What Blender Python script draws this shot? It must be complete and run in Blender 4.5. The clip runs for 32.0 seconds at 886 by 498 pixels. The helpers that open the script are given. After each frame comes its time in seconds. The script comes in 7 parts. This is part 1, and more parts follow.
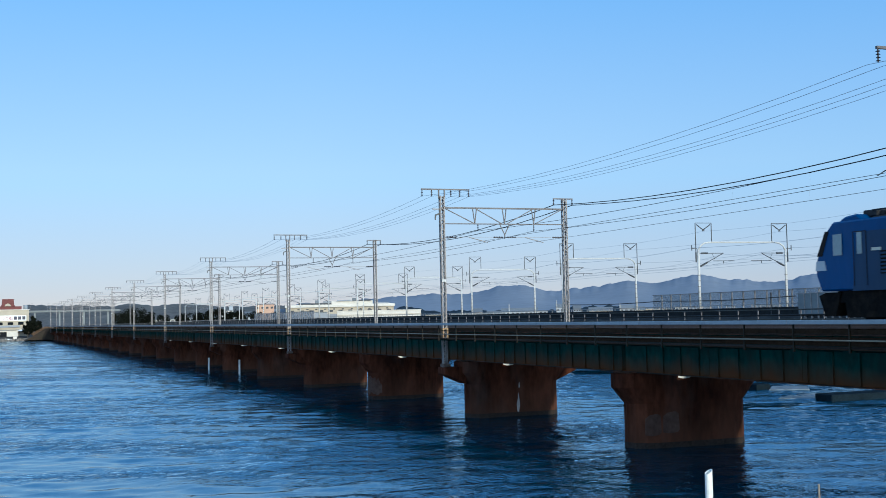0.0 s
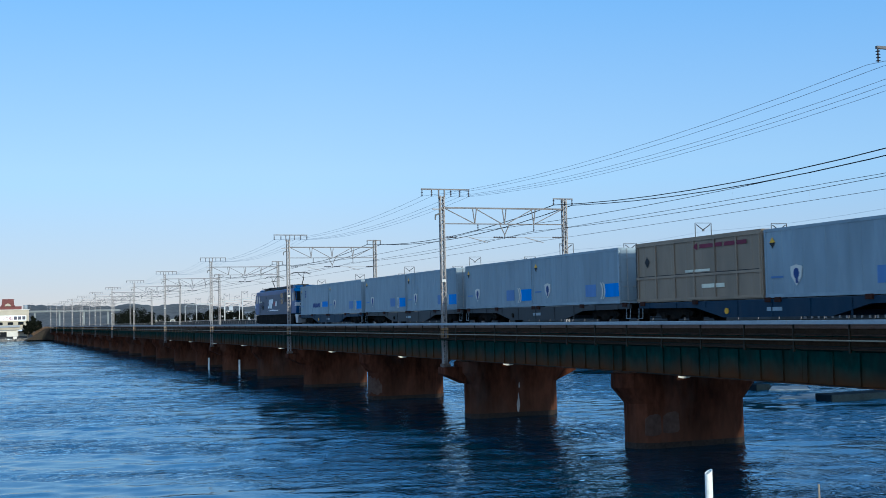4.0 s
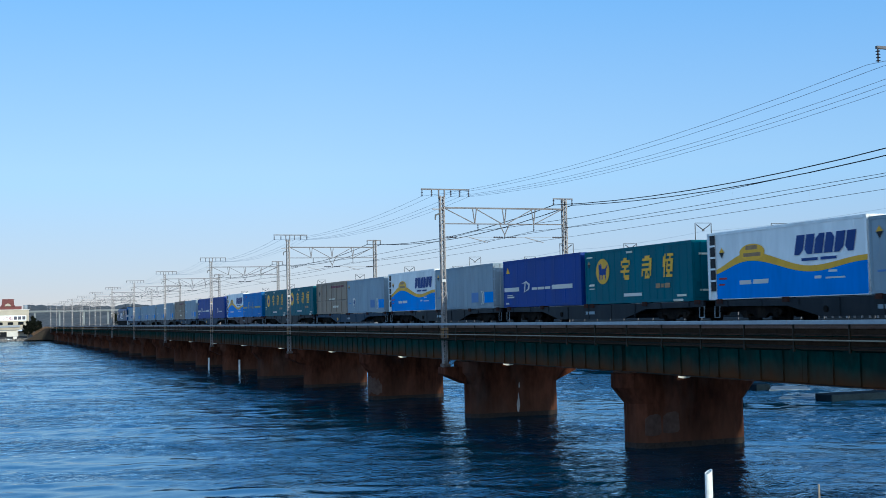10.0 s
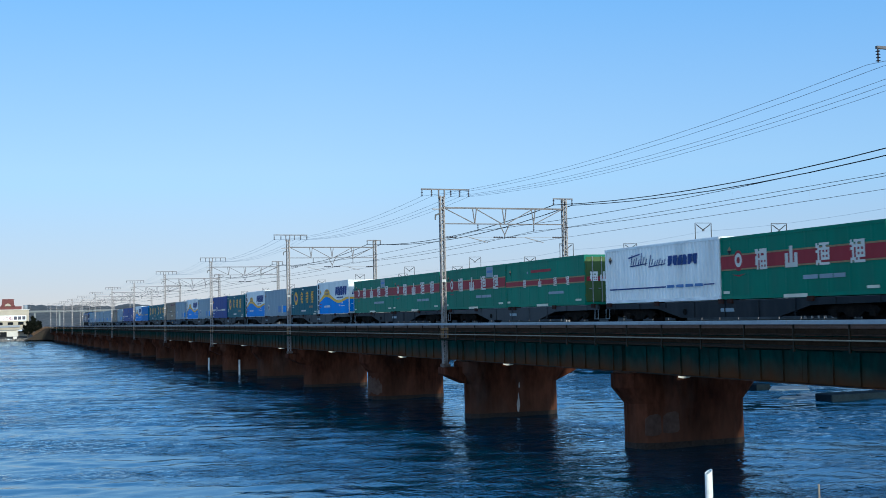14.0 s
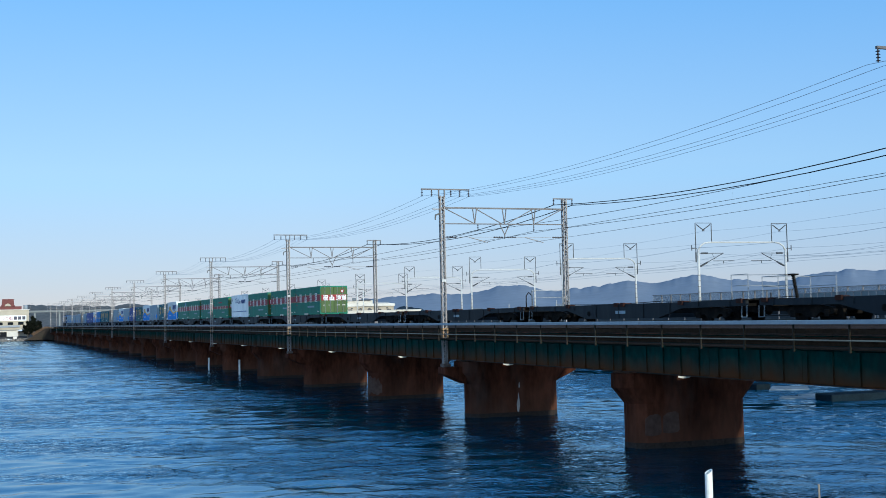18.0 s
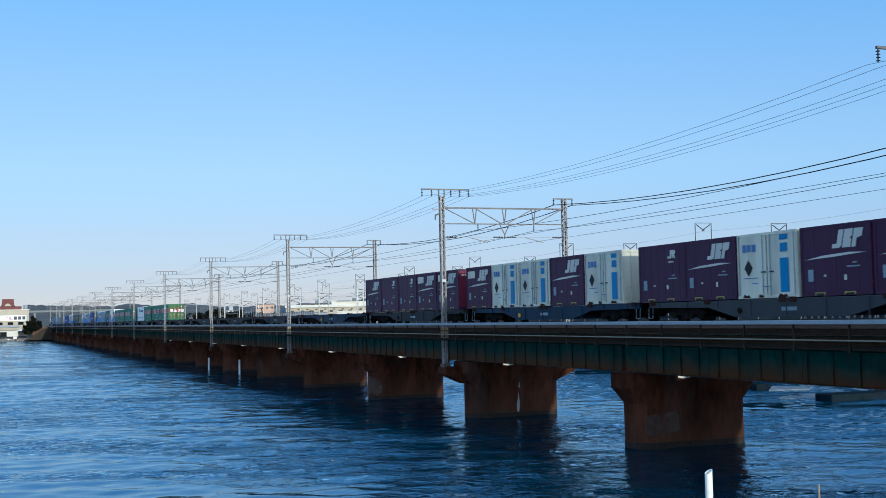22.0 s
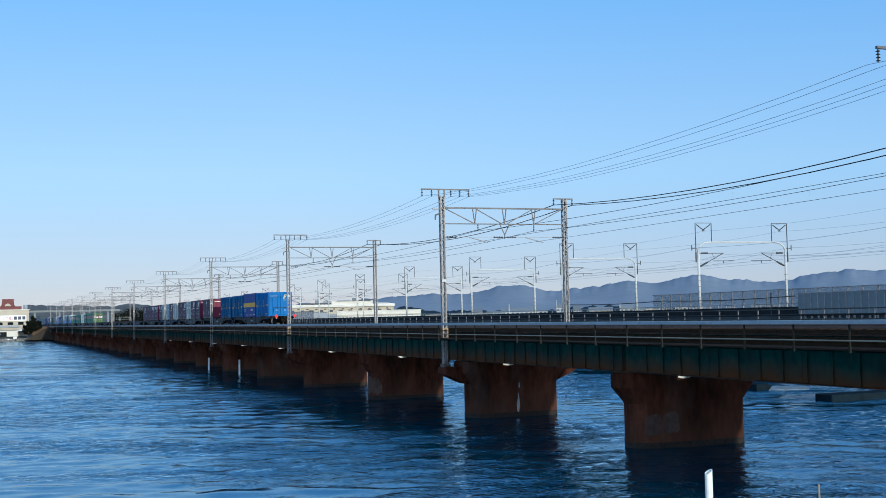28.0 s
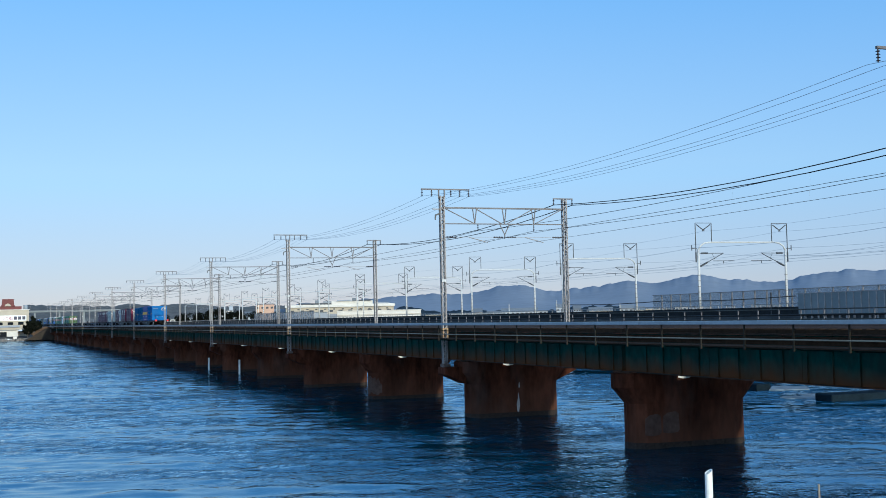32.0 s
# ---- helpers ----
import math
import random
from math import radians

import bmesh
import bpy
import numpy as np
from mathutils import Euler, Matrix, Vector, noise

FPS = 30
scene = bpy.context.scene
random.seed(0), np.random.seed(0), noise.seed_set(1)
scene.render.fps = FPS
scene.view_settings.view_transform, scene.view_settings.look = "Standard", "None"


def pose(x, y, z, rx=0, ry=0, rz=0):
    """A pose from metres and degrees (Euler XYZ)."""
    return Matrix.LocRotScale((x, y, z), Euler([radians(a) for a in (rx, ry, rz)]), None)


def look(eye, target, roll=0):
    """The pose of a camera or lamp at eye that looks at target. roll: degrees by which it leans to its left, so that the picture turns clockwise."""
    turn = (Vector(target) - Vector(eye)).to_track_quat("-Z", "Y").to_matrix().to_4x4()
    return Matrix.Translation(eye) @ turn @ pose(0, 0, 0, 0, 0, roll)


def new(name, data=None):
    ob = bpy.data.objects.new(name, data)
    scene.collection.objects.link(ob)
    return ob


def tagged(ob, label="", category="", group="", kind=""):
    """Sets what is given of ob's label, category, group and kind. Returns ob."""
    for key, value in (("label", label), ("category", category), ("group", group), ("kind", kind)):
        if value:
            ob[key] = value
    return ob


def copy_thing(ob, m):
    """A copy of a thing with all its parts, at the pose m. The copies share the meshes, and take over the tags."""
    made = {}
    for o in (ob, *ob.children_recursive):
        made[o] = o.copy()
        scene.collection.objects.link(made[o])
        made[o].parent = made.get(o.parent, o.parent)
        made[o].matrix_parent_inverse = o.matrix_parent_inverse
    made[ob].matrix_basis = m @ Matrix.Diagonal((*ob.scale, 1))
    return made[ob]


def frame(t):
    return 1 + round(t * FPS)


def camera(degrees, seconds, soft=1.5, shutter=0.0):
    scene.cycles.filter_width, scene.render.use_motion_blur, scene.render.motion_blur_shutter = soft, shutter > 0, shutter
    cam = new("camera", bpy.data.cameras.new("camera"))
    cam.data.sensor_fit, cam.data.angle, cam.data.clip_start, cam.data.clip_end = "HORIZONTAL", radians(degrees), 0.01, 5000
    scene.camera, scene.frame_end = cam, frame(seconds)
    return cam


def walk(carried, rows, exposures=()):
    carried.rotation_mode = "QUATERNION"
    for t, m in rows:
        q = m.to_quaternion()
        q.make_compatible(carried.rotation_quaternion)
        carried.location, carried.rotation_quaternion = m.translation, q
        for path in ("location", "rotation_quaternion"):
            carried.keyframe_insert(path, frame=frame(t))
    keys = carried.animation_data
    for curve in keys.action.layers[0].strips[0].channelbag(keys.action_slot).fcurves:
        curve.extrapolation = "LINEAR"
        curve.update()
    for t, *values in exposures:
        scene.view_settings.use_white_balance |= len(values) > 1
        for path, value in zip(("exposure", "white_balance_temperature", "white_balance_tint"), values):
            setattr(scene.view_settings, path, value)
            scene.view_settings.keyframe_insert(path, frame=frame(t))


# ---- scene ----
# A freight train crosses a long railway bridge over a tidal channel.
# +Y runs along the bridge, +X across it, water at z = 0.
EYE = 6.2
cam = camera(40.28, 32.0, soft=0.8, shutter=0.1)
YAW, PITCH = radians(21.034), radians(3.201)
aim = (math.sin(YAW) * math.cos(PITCH), math.cos(YAW) * math.cos(PITCH), EYE + math.sin(PITCH))
still = look((0, 0, EYE), aim, -1.245)
walk(cam, [(0, still), (32, still)], exposures=[(0, 0.44, 4790, -2), (32, 0.44, 4790, -2)])

# ---- light: low sun behind the camera, clear sky ----
SUN_ELEV, SUN_FROM = radians(11), radians(174)     # azimuth from +Y towards +X
world = bpy.data.worlds.new("sky")
scene.world = world
world.use_nodes = True
wn, wl = world.node_tree.nodes, world.node_tree.links
sky = wn.new("ShaderNodeTexSky")
sky.sky_type, sky.sun_disc = "NISHITA", False
sky.sun_elevation, sky.sun_rotation = SUN_ELEV, SUN_FROM
sky.altitude, sky.air_density, sky.dust_density, sky.ozone_density = 0, 0.9, 0.0, 2.0
# clear winter haze over it: lavender-white at the horizon, azure higher up, deep blue overhead
where, height = wn.new("ShaderNodeTexCoord"), wn.new("ShaderNodeSeparateXYZ")
wl.new(where.outputs["Generated"], height.inputs[0])


def blend(lower, upper, z0, z1):
    up, mx = wn.new("ShaderNodeMapRange"), wn.new("ShaderNodeMix")
    up.inputs[1].default_value, up.inputs[2].default_value = z0, z1
    wl.new(height.outputs["Z"], up.inputs[0])
    mx.data_type = "RGBA"
    wl.new(up.outputs[0], mx.inputs[0])
    if isinstance(lower, tuple):
        mx.inputs[6].default_value = lower
    else:
        wl.new(lower, mx.inputs[6])
    mx.inputs[7].default_value = upper
    return mx.outputs[2]


air = blend((3.25, 2.15, 2.0, 1), (2.7, 2.92, 3.2, 1), 0.0, 0.11)
air = blend(air, (1.45, 2.3, 3.4, 1), 0.12, 0.27)
air = blend(air, (0.85, 1.6, 3.0, 1), 0.27, 0.95)
haze = wn.new("ShaderNodeMix")
haze.data_type = "RGBA"
haze.inputs[0].default_value = 0.85
wl.new(sky.outputs[0], haze.inputs[6])
wl.new(air, haze.inputs[7])
# the sky deepens away from the point opposite the sun
aside, deepen = wn.new("ShaderNodeMapRange"), wn.new("ShaderNodeMix")
aside.inputs[1].default_value, aside.inputs[2].default_value = 0.25, 0.8
wl.new(height.outputs["X"], aside.inputs[0]), wl.new(aside.outputs[0], deepen.inputs[0])
deepen.data_type, deepen.blend_type = "RGBA", "MULTIPLY"
wl.new(haze.outputs[2], deepen.inputs[6])
deepen.inputs[7].default_value = (0.8, 0.89, 0.965, 1)
# and glows round the low sun
round_sun, glow = wn.new("ShaderNodeMapRange"), wn.new("ShaderNodeMix")
round_sun.inputs[1].default_value, round_sun.inputs[2].default_value = 0.0, -0.95
wl.new(height.outputs["Y"], round_sun.inputs[0]), wl.new(round_sun.outputs[0], glow.inputs[0])
glow.data_type, glow.blend_type = "RGBA", "ADD"
wl.new(deepen.outputs[2], glow.inputs[6])
glow.inputs[7].default_value = (3.4, 3.0, 2.5, 1)
wl.new(glow.outputs[2], wn["Background"].inputs[0])
wn["Background"].inputs[1].default_value = 0.15
sun = new("sun", bpy.data.lights.new("sun", "SUN"))
sun.data.energy, sun.data.angle, sun.data.color = 3.0, radians(1.0), (1.0, 0.8, 0.56)
d_sun = Vector((math.sin(SUN_FROM) * math.cos(SUN_ELEV), math.cos(SUN_FROM) * math.cos(SUN_ELEV), math.sin(SUN_ELEV)))
sun.matrix_world = look(d_sun * 50, (0, 0, 0))


# ---- materials ----
def mat(name, base, rough=0.6, metal=0.0, scale=1.5, var=0.15, dirt=None, dirt_amount=0.3, dirt_scale=0.5, bump=0.1, bump_scale=40, stretch=(1, 1, 1), rand=0.06, spec=0.5, foot=None, stain=None):
    """Painted or raw surface: two scales of noise, dirt with a shape of its own, fine relief."""
    m = bpy.data.materials.new(name)
    m.use_nodes = True
    n, l = m.node_tree.nodes, m.node_tree.links
    b = n["Principled BSDF"]
    b.inputs["Roughness"].default_value, b.inputs["Metallic"].default_value = rough, metal
    b.inputs["Specular IOR Level"].default_value = spec
    co, mp = n.new("ShaderNodeTexCoord"), n.new("ShaderNodeMapping")
    mp.inputs["Scale"].default_value = stretch
    l.new(co.outputs["Object"], mp.inputs[0])
    info = n.new("ShaderNodeObjectInfo")
    off = n.new("ShaderNodeVectorMath")
    off.operation = "MULTIPLY_ADD"
    l.new(info.outputs["Random"], off.inputs[0])
    off.inputs[1].default_value = (37, 19, 53)
    l.new(mp.outputs[0], off.inputs[2])
    fine = n.new("ShaderNodeTexNoise")
    fine.inputs["Scale"].default_value, fine.inputs["Detail"].default_value = scale * 6, 5
    big = n.new("ShaderNodeTexNoise")
    big.inputs["Scale"].default_value, big.inputs["Detail"].default_value = scale, 4
    for t in (fine, big):
        l.new(off.outputs[0], t.inputs["Vector"])
    add = n.new("ShaderNodeMath")
    l.new(fine.outputs[0], add.inputs[0]), l.new(big.outputs[0], add.inputs[1])
    rng = n.new("ShaderNodeMapRange")
    rng.inputs[1].default_value, rng.inputs[2].default_value = 0.7, 1.3
    rng.inputs[3].default_value, rng.inputs[4].default_value = 1 - var, 1 + var
    l.new(add.outputs[0], rng.inputs[0])
    rr = n.new("ShaderNodeMapRange")
    rr.inputs[3].default_value, rr.inputs[4].default_value = 1 - rand, 1 + rand
    l.new(info.outputs["Random"], rr.inputs[0])
    mul = n.new("ShaderNodeMath")
    mul.operation = "MULTIPLY"
    l.new(rng.outputs[0], mul.inputs[0]), l.new(rr.outputs[0], mul.inputs[1])
    vm = n.new("ShaderNodeVectorMath")
    vm.operation = "SCALE"
    vm.inputs[0].default_value = base
    l.new(mul.outputs[0], vm.inputs["Scale"])
    out = vm.outputs[0]
    if dirt:
        dn = n.new("ShaderNodeTexNoise")
        dn.inputs["Scale"].default_value, dn.inputs["Detail"].default_value, dn.inputs["Roughness"].default_value = dirt_scale, 7, 0.65
        l.new(off.outputs[0], dn.inputs["Vector"])
        dr = n.new("ShaderNodeMapRange")
        dr.inputs[1].default_value, dr.inputs[2].default_value = 0.45, 0.68
        dr.inputs[4].default_value = dirt_amount
        l.new(dn.outputs[0], dr.inputs[0])
        mx = n.new("ShaderNodeMix")
        mx.data_type = "RGBA"
        l.new(dr.outputs[0], mx.inputs[0]), l.new(out, mx.inputs[6])
        mx.inputs[7].default_value = (*dirt, 1)
        out = mx.outputs[2]
    if stain:       # pale blotches with soft edges
        sn, sr, sx = n.new("ShaderNodeTexNoise"), n.new("ShaderNodeMapRange"), n.new("ShaderNodeMix")
        sn.inputs["Scale"].default_value, sn.inputs["Detail"].default_value = stain[2], 6
        shift = n.new("ShaderNodeVectorMath")
        shift.inputs[1].default_value = (71, 13, 29)
        l.new(off.outputs[0], shift.inputs[0]), l.new(shift.outputs[0], sn.inputs["Vector"])
        sr.inputs[1].default_value, sr.inputs[2].default_value, sr.inputs[4].default_value = 0.53, 0.72, stain[1]
        l.new(sn.outputs[0], sr.inputs[0])
        sx.data_type = "RGBA"
        l.new(sr.outputs[0], sx.inputs[0]), l.new(out, sx.inputs[6])
        sx.inputs[7].default_value = (*stain[0], 1)
        out = sx.outputs[2]
    if foot:        # rust on girders, paler tone on piers: creeps up from an edge at height foot[0] to foot[1], ragged
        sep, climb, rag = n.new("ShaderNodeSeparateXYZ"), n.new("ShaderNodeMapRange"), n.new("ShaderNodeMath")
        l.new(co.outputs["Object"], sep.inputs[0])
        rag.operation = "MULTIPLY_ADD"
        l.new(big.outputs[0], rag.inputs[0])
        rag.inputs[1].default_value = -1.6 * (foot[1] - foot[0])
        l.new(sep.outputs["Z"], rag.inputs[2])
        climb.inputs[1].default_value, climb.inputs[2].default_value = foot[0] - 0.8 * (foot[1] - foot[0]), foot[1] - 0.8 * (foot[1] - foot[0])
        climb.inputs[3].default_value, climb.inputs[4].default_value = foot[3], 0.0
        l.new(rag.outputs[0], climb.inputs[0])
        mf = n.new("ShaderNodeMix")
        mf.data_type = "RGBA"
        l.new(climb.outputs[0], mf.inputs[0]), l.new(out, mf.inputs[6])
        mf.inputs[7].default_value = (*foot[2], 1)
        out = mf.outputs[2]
    l.new(out, b.inputs["Base Color"])
    if bump:
        bn, bt = n.new("ShaderNodeBump"), n.new("ShaderNodeTexNoise")
        bt.inputs["Scale"].default_value, bt.inputs["Detail"].default_value = bump_scale, 4
        l.new(off.outputs[0], bt.inputs["Vector"])
        bn.inputs["Strength"].default_value, bn.inputs["Distance"].default_value = bump, 0.02
        l.new(bt.outputs[0], bn.inputs["Height"]), l.new(bn.outputs[0], b.inputs["Normal"])
    return m


def water_material():
    m = bpy.data.materials.new("sea_water")
    m.use_nodes = True
    n, l = m.node_tree.nodes, m.node_tree.links
    n.remove(n["Principled BSDF"])
    deep, gloss, mirror = n.new("ShaderNodeBsdfDiffuse"), n.new("ShaderNodeBsdfGlossy"), n.new("ShaderNodeFresnel")
    deep.inputs["Color"].default_value = (0.001, 0.029, 0.05, 1)
    gloss.inputs["Color"].default_value, gloss.inputs["Roughness"].default_value = (0.68, 0.85, 1.0, 1), 0.04
    mirror.inputs["IOR"].default_value = 3.0
    both = n.new("ShaderNodeMixShader")
    l.new(mirror.outputs[0], both.inputs[0]), l.new(deep.outputs[0], both.inputs[1]), l.new(gloss.outputs[0], both.inputs[2])
    l.new(both.outputs[0], n["Material Output"].inputs["Surface"])
    co, spot = n.new("ShaderNodeTexCoord"), n.new("ShaderNodeNewGeometry")

    def field(where, fx, fy, rot, detail, twist=0.5):
        mp, t = n.new("ShaderNodeMapping"), n.new("ShaderNodeTexNoise")
        mp.vector_type = "TEXTURE"
        mp.inputs["Scale"].default_value, mp.inputs["Rotation"].default_value = (1 / fx, 1 / fy, 1), (0, 0, radians(rot))
        l.new(where, mp.inputs[0]), l.new(mp.outputs[0], t.inputs["Vector"])
        t.inputs["Scale"].default_value, t.inputs["Detail"].default_value, t.inputs["Roughness"].default_value = 1.0, detail, 0.6
        t.inputs["Distortion"].default_value = twist
        return t.outputs[0]

    def spread(v, lo, hi, a, c):
        r = n.new("ShaderNodeMapRange")
        r.inputs[1].default_value, r.inputs[2].default_value, r.inputs[3].default_value, r.inputs[4].default_value = lo, hi, a, c
        l.new(v, r.inputs[0])
        return r.outputs[0]

    # the race stands still while the ripples run through it: smooth lanes between rough ones
    lanes = n.new("ShaderNodeMath")
    lanes.operation = "MULTIPLY"
    l.new(spread(field(spot.outputs["Position"], 0.018, 0.07, -24, 4, 1.0), 0.44, 0.56, 0.04, 1.6), lanes.inputs[0])
    l.new(spread(field(spot.outputs["Position"], 0.1, 0.3, -18, 5, 1.0), 0.4, 0.6, 0.55, 1.35), lanes.inputs[1])
    # round the piers the current never lies smooth
    apart, rough = n.new("ShaderNodeSeparateXYZ"), n.new("ShaderNodeMath")
    rough.operation = "MAXIMUM"
    l.new(spot.outputs["Position"], apart.inputs[0])
    belt = n.new("ShaderNodeMath")
    belt.operation = "MULTIPLY"
    l.new(spread(apart.outputs["X"], 6.0, 20.0, 0.0, 0.28), belt.inputs[0]), l.new(spread(apart.outputs["X"], 34.0, 44.0, 1.0, 0.2), belt.inputs[1])
    l.new(belt.outputs[0], rough.inputs[0]), l.new(lanes.outputs[0], rough.inputs[1])
    lanes, last = rough, None
    for fx, fy, rot, dist, detail in ((0.4, 0.5, -10, 0.22, 1), (1.3, 1.6, 25, 0.14, 2), (3.2, 3.8, -20, 0.05, 2)):
        bn, k = n.new("ShaderNodeBump"), n.new("ShaderNodeMath")
        k.operation = "MULTIPLY"
        l.new(lanes.outputs[0], k.inputs[0])
        k.inputs[1].default_value = dist
        l.new(k.outputs[0], bn.inputs["Distance"])
        crest, fold = n.new("ShaderNodeMath"), n.new("ShaderNodeMath")      # sharp crests, round troughs
        crest.operation, fold.operation = "SUBTRACT", "ABSOLUTE"
        crest.inputs[1].default_value = 0.5
        l.new(field(co.outputs["Object"], fx, fy, rot, detail), crest.inputs[0])
        l.new(crest.outputs[0], fold.inputs[0])
        turn_up = n.new("ShaderNodeMath")
        turn_up.operation = "MULTIPLY"
        turn_up.inputs[1].default_value = -1.0
        l.new(fold.outputs[0], turn_up.inputs[0]), l.new(turn_up.outputs[0], bn.inputs["Height"])
        if last:
            l.new(last.outputs[0], bn.inputs["Normal"])
        last = bn
    for shader in (deep, gloss, mirror):
        l.new(last.outputs[0], shader.inputs["Normal"])
    return m


def glass_material():
    m = bpy.data.materials.new("dark_window_glass")
    m.use_nodes = True
    b = m.node_tree.nodes["Principled BSDF"]
    b.inputs["Base Color"].default_value, b.inputs["Roughness"].default_value = (0.006, 0.008, 0.011, 1), 0.2
    b.inputs["Specular IOR Level"].default_value = 0.06
    return m


def see_through(m, amount):
    m.node_tree.nodes["Principled BSDF"].inputs["Alpha"].default_value = amount
    return m


